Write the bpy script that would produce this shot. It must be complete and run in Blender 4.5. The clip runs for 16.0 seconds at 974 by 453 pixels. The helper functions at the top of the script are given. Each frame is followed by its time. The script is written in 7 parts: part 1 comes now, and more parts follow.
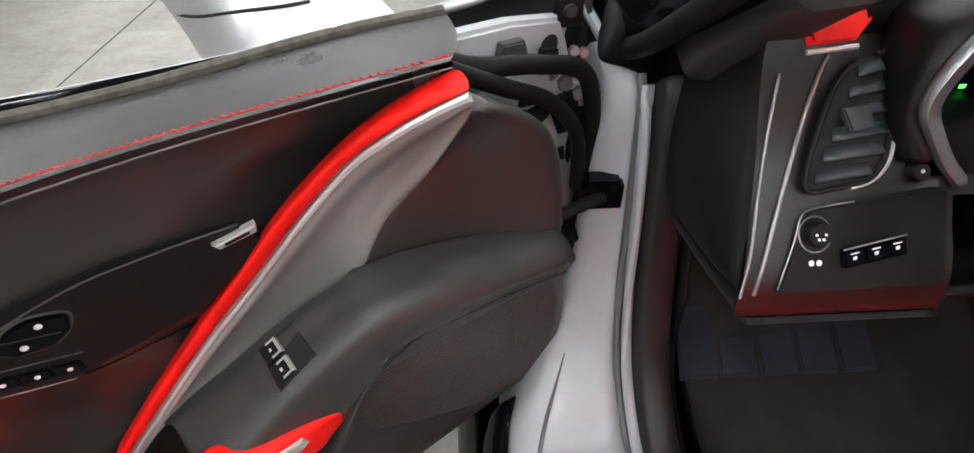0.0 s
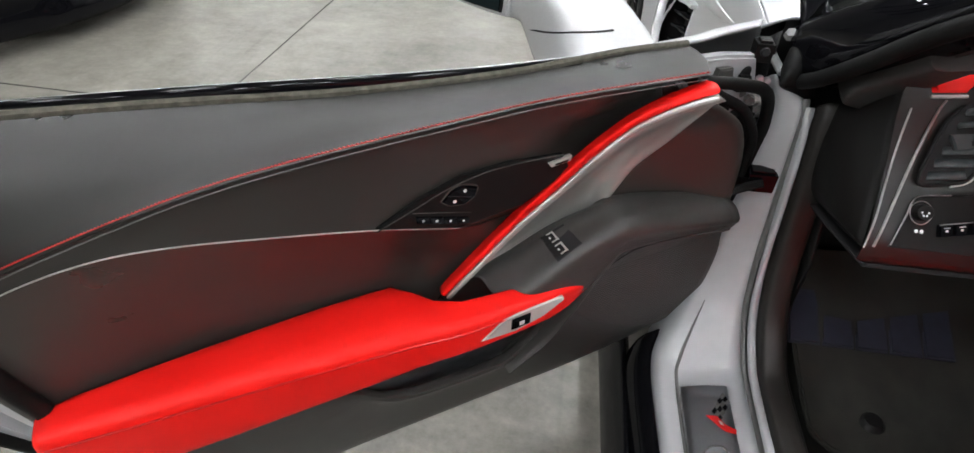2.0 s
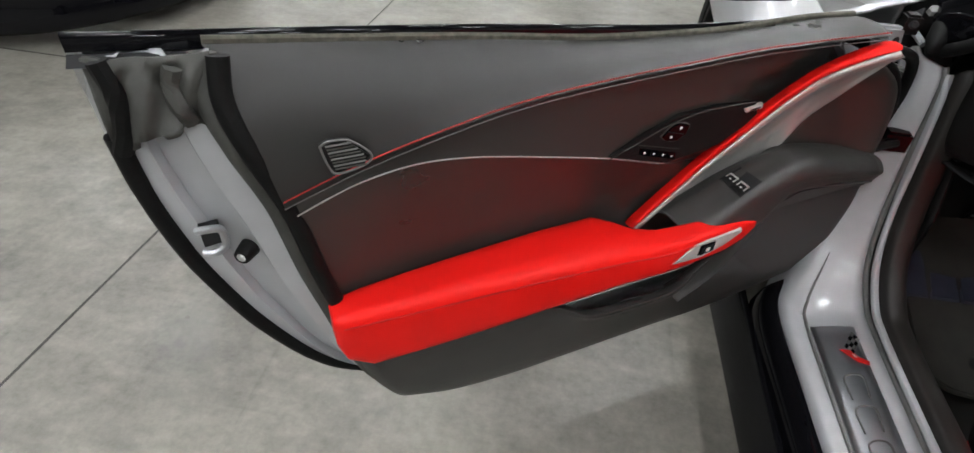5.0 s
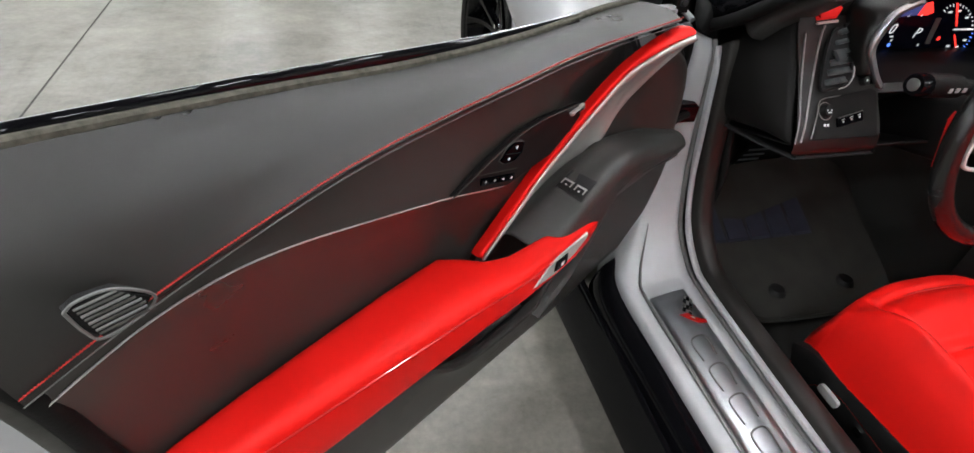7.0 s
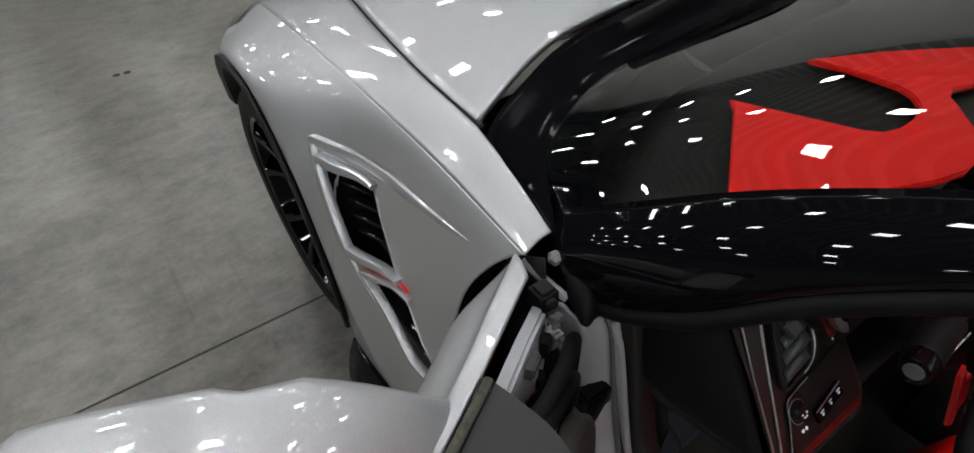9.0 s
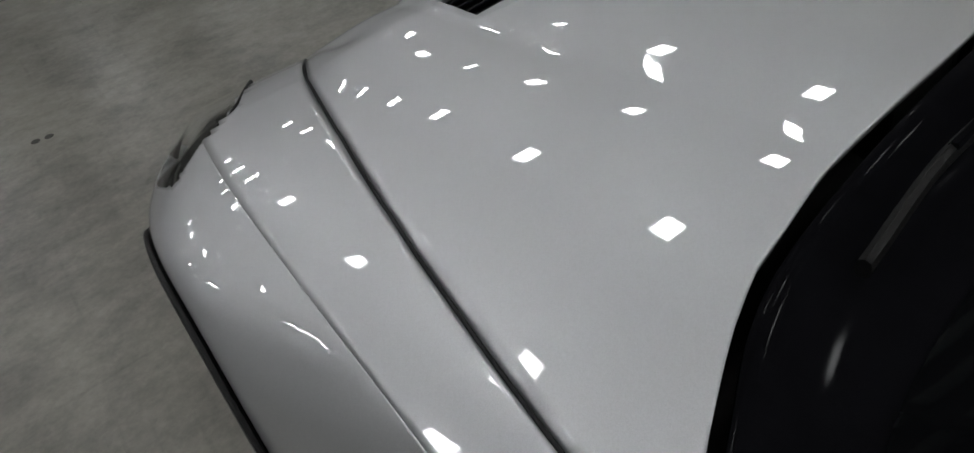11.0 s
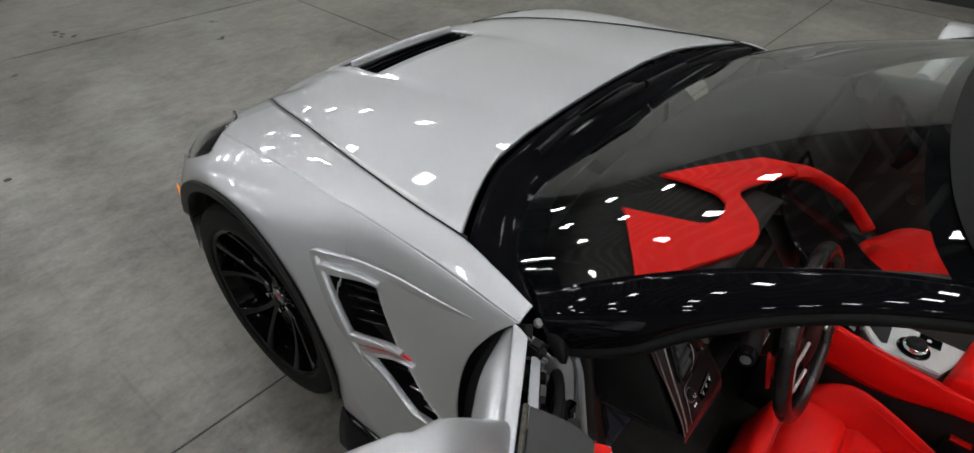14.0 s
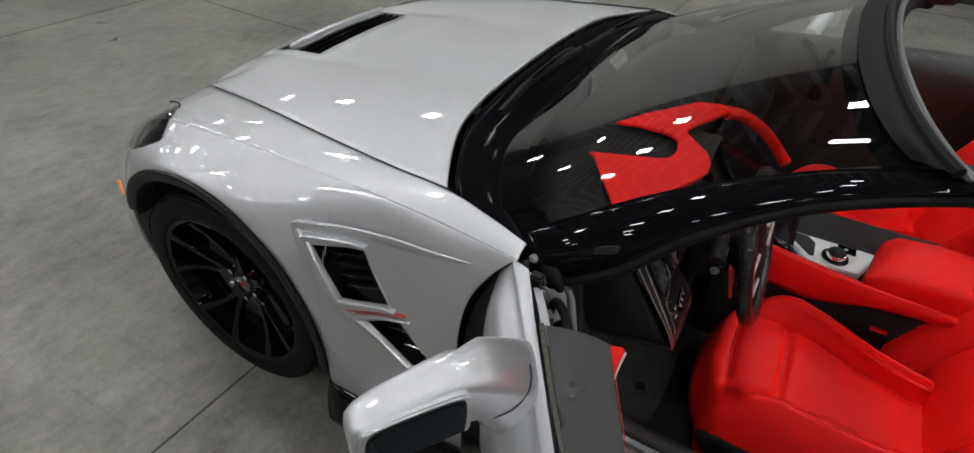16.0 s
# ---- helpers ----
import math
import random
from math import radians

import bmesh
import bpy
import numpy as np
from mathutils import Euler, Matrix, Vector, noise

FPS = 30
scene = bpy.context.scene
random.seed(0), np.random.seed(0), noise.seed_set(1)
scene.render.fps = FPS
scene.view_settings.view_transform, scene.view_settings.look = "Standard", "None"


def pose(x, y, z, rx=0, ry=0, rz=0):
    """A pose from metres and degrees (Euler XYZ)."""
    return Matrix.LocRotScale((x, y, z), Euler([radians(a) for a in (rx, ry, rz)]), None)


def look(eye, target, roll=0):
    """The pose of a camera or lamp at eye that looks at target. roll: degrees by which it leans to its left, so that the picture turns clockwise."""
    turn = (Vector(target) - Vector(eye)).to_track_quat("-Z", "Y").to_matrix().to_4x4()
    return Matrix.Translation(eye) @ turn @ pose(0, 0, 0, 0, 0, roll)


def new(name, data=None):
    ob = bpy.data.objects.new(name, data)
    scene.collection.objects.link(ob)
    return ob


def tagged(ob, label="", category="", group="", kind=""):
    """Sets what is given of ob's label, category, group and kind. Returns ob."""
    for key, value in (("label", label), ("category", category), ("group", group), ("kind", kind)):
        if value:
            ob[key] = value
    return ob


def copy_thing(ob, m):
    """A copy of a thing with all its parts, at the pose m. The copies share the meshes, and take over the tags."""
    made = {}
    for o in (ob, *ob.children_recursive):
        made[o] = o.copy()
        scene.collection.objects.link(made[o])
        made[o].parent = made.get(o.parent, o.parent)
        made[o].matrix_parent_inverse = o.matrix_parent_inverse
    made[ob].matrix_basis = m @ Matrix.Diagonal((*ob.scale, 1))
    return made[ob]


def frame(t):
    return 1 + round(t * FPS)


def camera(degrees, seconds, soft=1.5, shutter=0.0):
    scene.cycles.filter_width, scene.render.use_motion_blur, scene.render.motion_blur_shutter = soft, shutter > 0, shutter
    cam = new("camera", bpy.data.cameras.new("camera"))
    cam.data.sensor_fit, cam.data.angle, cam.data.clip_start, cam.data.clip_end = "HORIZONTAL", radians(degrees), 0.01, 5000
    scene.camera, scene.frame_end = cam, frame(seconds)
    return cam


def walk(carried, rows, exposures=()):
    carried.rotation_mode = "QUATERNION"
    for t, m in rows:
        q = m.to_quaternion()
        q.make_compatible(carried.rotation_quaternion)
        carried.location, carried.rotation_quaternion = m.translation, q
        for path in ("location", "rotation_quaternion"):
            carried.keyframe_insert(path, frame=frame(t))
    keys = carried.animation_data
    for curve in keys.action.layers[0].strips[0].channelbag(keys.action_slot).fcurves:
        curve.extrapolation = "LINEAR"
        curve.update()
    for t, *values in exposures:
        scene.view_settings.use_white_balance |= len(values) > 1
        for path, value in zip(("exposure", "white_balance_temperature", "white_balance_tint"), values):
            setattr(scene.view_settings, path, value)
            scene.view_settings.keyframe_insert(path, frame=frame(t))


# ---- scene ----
cam = camera(80.5, 16.0)
PATH = [
    (0, (-0.936, -1.454, 0.996), (-0.861, 0.03, -0.342), -0.3),
    (0.5, (-0.97, -1.559, 1.013), (-0.834, -0.075, -0.322), 0.7),
    (1, (-1.033, -1.652, 1.055), (-0.886, -0.148, -0.255), 2.0),
    (1.5, (-1.1, -1.706, 1.103), (-1.057, -0.189, -0.2), 2.6),
    (2, (-1.119, -1.738, 1.114), (-1.288, -0.232, -0.192), 2.2),
    (2.5, (-1.116, -1.781, 1.114), (-1.483, -0.318, -0.199), 1.2),
    (3, (-1.144, -1.813, 1.118), (-1.644, -0.388, -0.193), 0.6),
    (3.5, (-1.189, -1.849, 1.114), (-1.794, -0.478, -0.211), 0.6),
    (4, (-1.231, -1.89, 1.105), (-1.812, -0.508, -0.218), 1.9),
    (4.2, (-1.253, -1.909, 1.103), (-1.77, -0.498, -0.216), 2.6),
    (6.3, (-1.52, -1.945, 1.096), (-1.209, -0.413, -0.152), 5.5),
    (6.5, (-1.491, -1.894, 1.094), (-1.125, -0.376, -0.155), 6.2),
    (7, (-1.433, -1.78, 1.086), (-0.915, -0.334, -0.194), 7.4),
    (7.5, (-1.389, -1.648, 1.095), (-0.712, -0.283, -0.201), 7.5),
    (8, (-1.31, -1.522, 1.122), (-0.546, -0.194, -0.164), 4.8),
    (8.5, (-1.194, -1.392, 1.202), (-0.396, -0.079, -0.078), 1.2),
    (9, (-1.105, -1.23, 1.273), (-0.297, 0.009, -0.074), -3.7),
    (9.5, (-1.03, -1.014, 1.328), (-0.234, 0.169, -0.074), -8.7),
    (10, (-0.91, -0.832, 1.349), (-0.095, 0.321, -0.067), -7.6),
    (10.2, (-0.857, -0.736, 1.332), (-0.06, 0.398, -0.11), -7.2),
    (12.3, (-0.862, -0.616, 1.299), (0.056, 0.427, -0.146), -2.65),
    (12.5, (-0.903, -0.675, 1.384), (0.082, 0.343, -0.035), -1.35),
    (13, (-1.03, -0.91, 1.488), (0.085, 0.07, 0.148), -1.6),
    (13.5, (-1.19, -1.119, 1.54), (0.017, -0.164, 0.264), 0.2),
    (14, (-1.403, -1.258, 1.568), (-0.176, -0.264, 0.34), 1.4),
    (14.5, (-1.599, -1.257, 1.599), (-0.355, -0.237, 0.41), 1.4),
    (15, (-1.72, -1.154, 1.576), (-0.462, -0.171, 0.371), 1.0),
    (15.5, (-1.668, -1.166, 1.549), (-0.359, -0.295, 0.313), 1.5),
    (16, (-1.583, -1.2, 1.532), (-0.189, -0.46, 0.303), 2.6),
]
EXPO = [(0, 1.15), (1.5, 1.0), (3.5, 0.65), (4.2, 0.65), (7, 0.85), (8.2, 0.45), (9, -0.3), (9.5, -0.2), (10, -0.45), (12.5, -1.05), (13, -0.6), (13.5, -0.5), (14.5, 0.0), (16, -0.15)]
walk(cam, [(t, look(eye, target, roll)) for t, eye, target, roll in PATH], EXPO)

# ---- light ----
wd = bpy.data.worlds.new("world")
scene.world = wd
wd.use_nodes = True
wd.node_tree.nodes["Background"].inputs[0].default_value = (0.55, 0.58, 0.62, 1)
wd.node_tree.nodes["Background"].inputs[1].default_value = 0.02
LAMP = 68.0


# ---- materials ----
def mat(name, col, rough=0.5, metal=0.0, coat=0.0, coat_rough=0.03, noise_amt=0.0, noise_scale=40.0, bump=0.0, bump_scale=200.0,
        rough_var=0.0, emit=None, strength=0.0, stretch=(1, 1, 1), spec=0.5, sheen=0.0):
    m = bpy.data.materials.new(name)
    m.use_nodes = True
    nt = m.node_tree
    bs = nt.nodes["Principled BSDF"]
    bs.inputs["Base Color"].default_value = (*col, 1)
    bs.inputs["Roughness"].default_value = rough
    bs.inputs["Metallic"].default_value = metal
    bs.inputs["Coat Weight"].default_value = coat
    bs.inputs["Coat Roughness"].default_value = coat_rough
    bs.inputs["Specular IOR Level"].default_value = spec
    bs.inputs["Sheen Weight"].default_value = sheen
    if emit:
        bs.inputs["Emission Color"].default_value = (*emit, 1)
        bs.inputs["Emission Strength"].default_value = strength
    if noise_amt or bump or rough_var:
        tc = nt.nodes.new("ShaderNodeTexCoord")
        mp = nt.nodes.new("ShaderNodeMapping")
        mp.inputs["Scale"].default_value = stretch
        nt.links.new(tc.outputs["Object"], mp.inputs["Vector"])
        if noise_amt or rough_var:
            n1 = nt.nodes.new("ShaderNodeTexNoise")
            n1.inputs["Scale"].default_value = noise_scale
            n1.inputs["Detail"].default_value = 6
            nt.links.new(mp.outputs[0], n1.inputs["Vector"])
        if noise_amt:
            ramp = nt.nodes.new("ShaderNodeMapRange")
            ramp.inputs["From Min"].default_value = 0.25
            ramp.inputs["From Max"].default_value = 0.75
            ramp.inputs["To Min"].default_value = 1 - noise_amt
            ramp.inputs["To Max"].default_value = 1 + noise_amt
            nt.links.new(n1.outputs[0], ramp.inputs[0])
            vm = nt.nodes.new("ShaderNodeVectorMath")
            vm.operation = "SCALE"
            vm.inputs[0].default_value = col
            nt.links.new(ramp.outputs[0], vm.inputs["Scale"])
            nt.links.new(vm.outputs[0], bs.inputs["Base Color"])
        if rough_var:
            rr = nt.nodes.new("ShaderNodeMapRange")
            rr.inputs["From Min"].default_value = 0.3
            rr.inputs["From Max"].default_value = 0.7
            rr.inputs["To Min"].default_value = max(0.02, rough - rough_var)
            rr.inputs["To Max"].default_value = rough + rough_var
            nt.links.new(n1.outputs[0], rr.inputs[0])
            nt.links.new(rr.outputs[0], bs.inputs["Roughness"])
        if bump:
            n2 = nt.nodes.new("ShaderNodeTexNoise")
            n2.inputs["Scale"].default_value = bump_scale
            n2.inputs["Detail"].default_value = 4
            nt.links.new(mp.outputs[0], n2.inputs["Vector"])
            bp = nt.nodes.new("ShaderNodeBump")
            bp.inputs["Strength"].default_value = bump
            bp.inputs["Distance"].default_value = 0.002
            nt.links.new(n2.outputs[0], bp.inputs["Height"])
            nt.links.new(bp.outputs[0], bs.inputs["Normal"])
    return m


def leather_mat(name, col, rough, cell=900.0, bump=0.25, var=0.08, spec=0.38, rough_var=0.06, slow=9):
    """Grained hide: fine cells, creases and slow wear."""
    m = mat(name, col, rough, noise_amt=var, noise_scale=slow, rough_var=rough_var, spec=spec)
    nt = m.node_tree
    bs = nt.nodes["Principled BSDF"]
    tc = nt.nodes.new("ShaderNodeTexCoord")
    vo = nt.nodes.new("ShaderNodeTexVoronoi")
    vo.feature = "DISTANCE_TO_EDGE"
    vo.inputs["Scale"].default_value = cell
    nz = nt.nodes.new("ShaderNodeTexNoise")
    nz.inputs["Scale"].default_value = 26
    nz.inputs["Detail"].default_value = 2
    ad = nt.nodes.new("ShaderNodeMath")
    ad.operation = "MULTIPLY_ADD"
    ad.inputs[1].default_value = 1.6
    nz.inputs["Distortion"].default_value = 0.2
    bp = nt.nodes.new("ShaderNodeBump")
    bp.inputs["Strength"].default_value = bump
    bp.inputs["Distance"].default_value = 0.0015
    nt.links.new(tc.outputs["Object"], vo.inputs["Vector"])
    nt.links.new(tc.outputs["Object"], nz.inputs["Vector"])
    nt.links.new(vo.outputs[0], ad.inputs[0])
    nt.links.new(nz.outputs[0], ad.inputs[2])
    nt.links.new(ad.outputs[0], bp.inputs["Height"])
    nt.links.new(bp.outputs[0], bs.inputs["Normal"])
    return m


def paint_mat(name, col):
    """Silver car paint: fine metal flakes under clear coat."""
    m = mat(name, col, 0.46, 0.86, 1.0, 0.02)
    nt = m.node_tree
    bs = nt.nodes["Principled BSDF"]
    tc = nt.nodes.new("ShaderNodeTexCoord")
    vo = nt.nodes.new("ShaderNodeTexVoronoi")
    vo.inputs["Scale"].default_value = 1600
    hs = nt.nodes.new("ShaderNodeMapRange")
    hs.inputs["To Min"].default_value = 0.9
    hs.inputs["To Max"].default_value = 1.08
    vm = nt.nodes.new("ShaderNodeVectorMath")
    vm.operation = "SCALE"
    vm.inputs[0].default_value = col
    nt.links.new(tc.outputs["Object"], vo.inputs["Vector"])
    nt.links.new(vo.outputs["Color"], hs.inputs[0])
    nt.links.new(hs.outputs[0], vm.inputs["Scale"])
    nt.links.new(vm.outputs[0], bs.inputs["Base Color"])
    return m


def glass_mat(name, tint, gloss=1.0):
    m = bpy.data.materials.new(name)
    m.use_nodes = True
    nt = m.node_tree
    nt.nodes.clear()
    out = nt.nodes.new("ShaderNodeOutputMaterial")
    tr = nt.nodes.new("ShaderNodeBsdfTransparent")
    tr.inputs[0].default_value = (*tint, 1)
    gl = nt.nodes.new("ShaderNodeBsdfGlossy")
    gl.inputs["Roughness"].default_value = 0.01
    gl.inputs["Color"].default_value = (gloss, gloss, gloss, 1)
    fr = nt.nodes.new("ShaderNodeFresnel")
    fr.inputs["IOR"].default_value = 1.55
    mx = nt.nodes.new("ShaderNodeMixShader")
    nt.links.new(fr.outputs[0], mx.inputs[0])
    nt.links.new(tr.outputs[0], mx.inputs[1])
    nt.links.new(gl.outputs[0], mx.inputs[2])
    nt.links.new(mx.outputs[0], out.inputs[0])
    return m


def concrete_mat():
    """Sealed slab: cloudy grey at several scales, pale and dark marks, fine trowel scratches, low sheen."""
    m = bpy.data.materials.new("sealed_concrete")
    m.use_nodes = True
    nt = m.node_tree
    bs = nt.nodes["Principled BSDF"]
    tc = nt.nodes.new("ShaderNodeTexCoord")

    def noise_node(scale, detail, rough=0.6, stretch=(1, 1, 1), turn=0.0, warp=0.0):
        mp = nt.nodes.new("ShaderNodeMapping")
        mp.inputs["Scale"].default_value = stretch
        mp.inputs["Rotation"].default_value = (0, 0, turn)
        n = nt.nodes.new("ShaderNodeTexNoise")
        n.inputs["Scale"].default_value = scale
        n.inputs["Detail"].default_value = detail
        n.inputs["Roughness"].default_value = rough
        n.inputs["Distortion"].default_value = warp
        nt.links.new(tc.outputs["Object"], mp.inputs[0])
        nt.links.new(mp.outputs[0], n.inputs["Vector"])
        return n.outputs[0]

    def weigh(src, gain, base):
        """base + (src - 0.5) * gain"""
        k = nt.nodes.new("ShaderNodeMath")
        k.operation = "MULTIPLY_ADD"
        nt.links.new(src, k.inputs[0])
        k.inputs[1].default_value = gain
        if isinstance(base, float):
            k.inputs[2].default_value = base - 0.5 * gain
        else:
            h = nt.nodes.new("ShaderNodeMath")
            h.operation = "SUBTRACT"
            nt.links.new(base, h.inputs[0])
            h.inputs[1].default_value = 0.5 * gain
            nt.links.new(h.outputs[0], k.inputs[2])
        return k.outputs[0]

    def marks(src, lo, hi, depth, base):
        """base lowered by depth where src lies past lo, towards hi."""
        r = nt.nodes.new("ShaderNodeMapRange")
        r.interpolation_type = "SMOOTHSTEP"
        r.inputs["From Min"].default_value, r.inputs["From Max"].default_value = lo, hi
        r.inputs["To Min"].default_value, r.inputs["To Max"].default_value = 0.0, depth
        nt.links.new(src, r.inputs[0])
        h = nt.nodes.new("ShaderNodeMath")
        h.operation = "SUBTRACT"
        nt.links.new(base, h.inputs[0])
        nt.links.new(r.outputs[0], h.inputs[1])
        return h.outputs[0]

    v = weigh(noise_node(0.35, 2, 0.5), 0.8, 1.0)
    v = weigh(noise_node(1.6, 5, 0.55, warp=0.6), 1.5, v)
    v = weigh(noise_node(9.0, 8, 0.68, (1, 1.4, 1)), 1.4, v)
    v = weigh(noise_node(45.0, 6, 0.7), 0.8, v)
    v = marks(noise_node(3.0, 3, 0.5, (11, 0.5, 1), 0.25), 0.60, 0.80, 0.16, v)
    v = marks(noise_node(3.0, 3, 0.5, (0.45, 12, 1), 0.5), 0.60, 0.80, 0.14, v)
    v = marks(noise_node(5.0, 5, 0.6, (1, 1, 1), 0.0, 1.5), 0.62, 0.80, 0.16, v)
    vm = nt.nodes.new("ShaderNodeVectorMath")
    vm.operation = "SCALE"
    vm.inputs[0].default_value = (0.180, 0.170, 0.148)
    nt.links.new(v, vm.inputs["Scale"])
    nt.links.new(vm.outputs[0], bs.inputs["Base Color"])
    nt.links.new(weigh(noise_node(2.2, 5), 0.30, 0.33), bs.inputs["Roughness"])
    bs.inputs["Specular IOR Level"].default_value = 0.4
    bp = nt.nodes.new("ShaderNodeBump")
    bp.inputs["Strength"].default_value = 0.12
    bp.inputs["Distance"].default_value = 0.003
    nt.links.new(noise_node(60, 6), bp.inputs["Height"])
    nt.links.new(bp.outputs[0], bs.inputs["Normal"])
    return m


SILVER = paint_mat("silver_paint", (0.60, 0.605, 0.618))
JAMB = mat("jamb_paint", (0.46, 0.47, 0.485), 0.5, 0.12, 0.5, 0.12, noise_amt=0.05, noise_scale=25)
GLOSS = mat("black_gloss", (0.004, 0.004, 0.005), 0.55, 0, 0.45, 0.02, rough_var=0.04, noise_scale=30, spec=0.0)
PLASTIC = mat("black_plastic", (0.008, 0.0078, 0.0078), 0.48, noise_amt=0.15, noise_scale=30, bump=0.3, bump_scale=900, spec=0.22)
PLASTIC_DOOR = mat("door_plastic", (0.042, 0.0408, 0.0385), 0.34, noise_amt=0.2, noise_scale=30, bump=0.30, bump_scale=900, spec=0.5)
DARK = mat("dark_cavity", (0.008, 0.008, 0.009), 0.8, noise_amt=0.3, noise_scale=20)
RUBBER = mat("black_rubber", (0.007, 0.007, 0.007), 0.62, noise_amt=0.25, noise_scale=60, bump=0.2, bump_scale=300, spec=0.15)
RIMBLACK = mat("rim_black", (0.002, 0.002, 0.0025), 0.4, 0, 0.5, 0.02, spec=0.0)
TYRE = mat("tyre_rubber", (0.005, 0.005, 0.005), 0.55, noise_amt=0.25, noise_scale=80, bump=0.3, bump_scale=250, spec=0.1)
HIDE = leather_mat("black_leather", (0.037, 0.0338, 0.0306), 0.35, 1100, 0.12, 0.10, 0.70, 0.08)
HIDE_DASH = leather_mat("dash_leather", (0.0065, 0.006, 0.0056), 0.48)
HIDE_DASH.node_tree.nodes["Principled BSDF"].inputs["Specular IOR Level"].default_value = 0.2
HIDE_SOFT = leather_mat("soft_black_vinyl", (0.017, 0.0160, 0.0145), 0.36, 1100, 0.25, 0.3, 0.58, 0.13, 5)
RED = leather_mat("red_leather", (0.86, 0.011, 0.008), 0.42, 1000, 0.2, 0.06, 0.20)
GRIP = leather_mat("smooth_leather", (0.012, 0.0115, 0.011), 0.27, 900, 0.12, 0.08, 0.6)
SATIN = mat("satin_silver", (0.62, 0.62, 0.60), 0.42, 0.5, noise_amt=0.06, noise_scale=300, stretch=(1, 1, 12))
BLADESILVER = mat("warm_satin", (0.40, 0.395, 0.375), 0.40, 0.45, noise_amt=0.08, noise_scale=300, stretch=(1, 1, 12))
TRIMLINE = mat("trim_line_metal", (0.34, 0.33, 0.32), 0.42, 0.9, noise_amt=0.2, noise_scale=80)
SEALTRIM = mat("pillar_plastic", (0.020, 0.0178, 0.0158), 0.46, noise_amt=0.15, noise_scale=40, bump=0.2, bump_scale=500, spec=0.45)
GRAIN = leather_mat("grained_trim", (0.040, 0.039, 0.037), 0.5, 700, 0.6, 0.12, 0.5)
ZINC = mat("zinc_plate", (0.20, 0.20, 0.195), 0.6, 0.2, noise_amt=0.3, noise_scale=120)
CHROME = mat("chrome", (0.75, 0.75, 0.75), 0.12, 1.0)
STEEL = mat("brushed_steel", (0.60, 0.61, 0.63), 0.34, 0.9, noise_amt=0.12, noise_scale=220, stretch=(1, 20, 1))
PLATE = mat("dark_brushed_plate", (0.36, 0.37, 0.39), 0.30, 0.95, noise_amt=0.14, noise_scale=220, stretch=(1, 20, 1))
FASCIA = mat("fascia_satin", (0.0085, 0.0075, 0.0068), 0.34, noise_amt=0.15, noise_scale=20, bump=0.15, bump_scale=900, spec=0.5)
WHITE = mat("white_mark", (0.8, 0.8, 0.8), 0.5, noise_amt=0.03)
CARPET = mat("dark_carpet", (0.009, 0.0088, 0.0076), 0.95, noise_amt=0.4, noise_scale=160, bump=0.9, bump_scale=700, sheen=0.05)
MATCARPET = mat("mat_carpet", (0.022, 0.0213, 0.0172), 0.95, noise_amt=0.45, noise_scale=22, bump=0.9, bump_scale=700, sheen=0.05)
PAD = mat("blue_black_pad", (0.026, 0.028, 0.044), 0.45, noise_amt=0.2, noise_scale=50)
TRIMGREY = mat("trim_grey", (0.17, 0.17, 0.165), 0.4, 0.3, noise_amt=0.1)
FELT = mat("belt_felt", (0.075, 0.070, 0.055), 0.9, noise_amt=0.5, noise_scale=120, bump=0.5)
AMBER = mat("amber_lens", (0.9, 0.25, 0.02), 0.15, coat=1.0, emit=(1, 0.3, 0.02), strength=0.6)
LAMP_BLACK = mat("headlamp_dark", (0.03, 0.03, 0.032), 0.2, 0.3, 1.0, noise_amt=0.3, noise_scale=40)
CALIPER = mat("red_caliper", (0.55, 0.01, 0.01), 0.3, coat=0.6)
DISC = mat("brake_disc", (0.25, 0.24, 0.23), 0.4, 1.0, noise_amt=0.15, noise_scale=90)
MIRROR = mat("mirror_silver", (0.032, 0.052, 0.064), 0.02, 1.0)
GLASS = glass_mat("windscreen_glass", (0.69, 0.74, 0.70))
LENS = glass_mat("lamp_lens", (0.9, 0.92, 0.92))
SCREEN = mat("dark_screen", (0.004, 0.005, 0.012), 0.3, coat=0.15, spec=0.0)
GLOW_WHITE = mat("lit_white", (0.6, 0.6, 0.6), 0.5, emit=(0.9, 0.95, 1.0), strength=0.35)
GLOW_RED = mat("lit_red", (0.5, 0.02, 0.02), 0.5, emit=(1, 0.04, 0.03), strength=0.9)
GLOW_BLUE = mat("lit_blue", (0.05, 0.1, 0.6), 0.5, emit=(0.1, 0.25, 1.0), strength=0.9)
GLOW_GREEN = mat("lit_green", (0.05, 0.5, 0.05), 0.5, emit=(0.1, 1.0, 0.15), strength=1.2)
THREAD = mat("red_thread", (0.52, 0.035, 0.03), 0.7, noise_amt=0.2, noise_scale=300)
REDPLASTIC = mat("red_plastic", (0.7, 0.012, 0.01), 0.35, noise_amt=0.04)
CONCRETE = concrete_mat()
JOINT = mat("joint_filler", (0.05, 0.048, 0.044), 0.85, noise_amt=0.4, noise_scale=30)
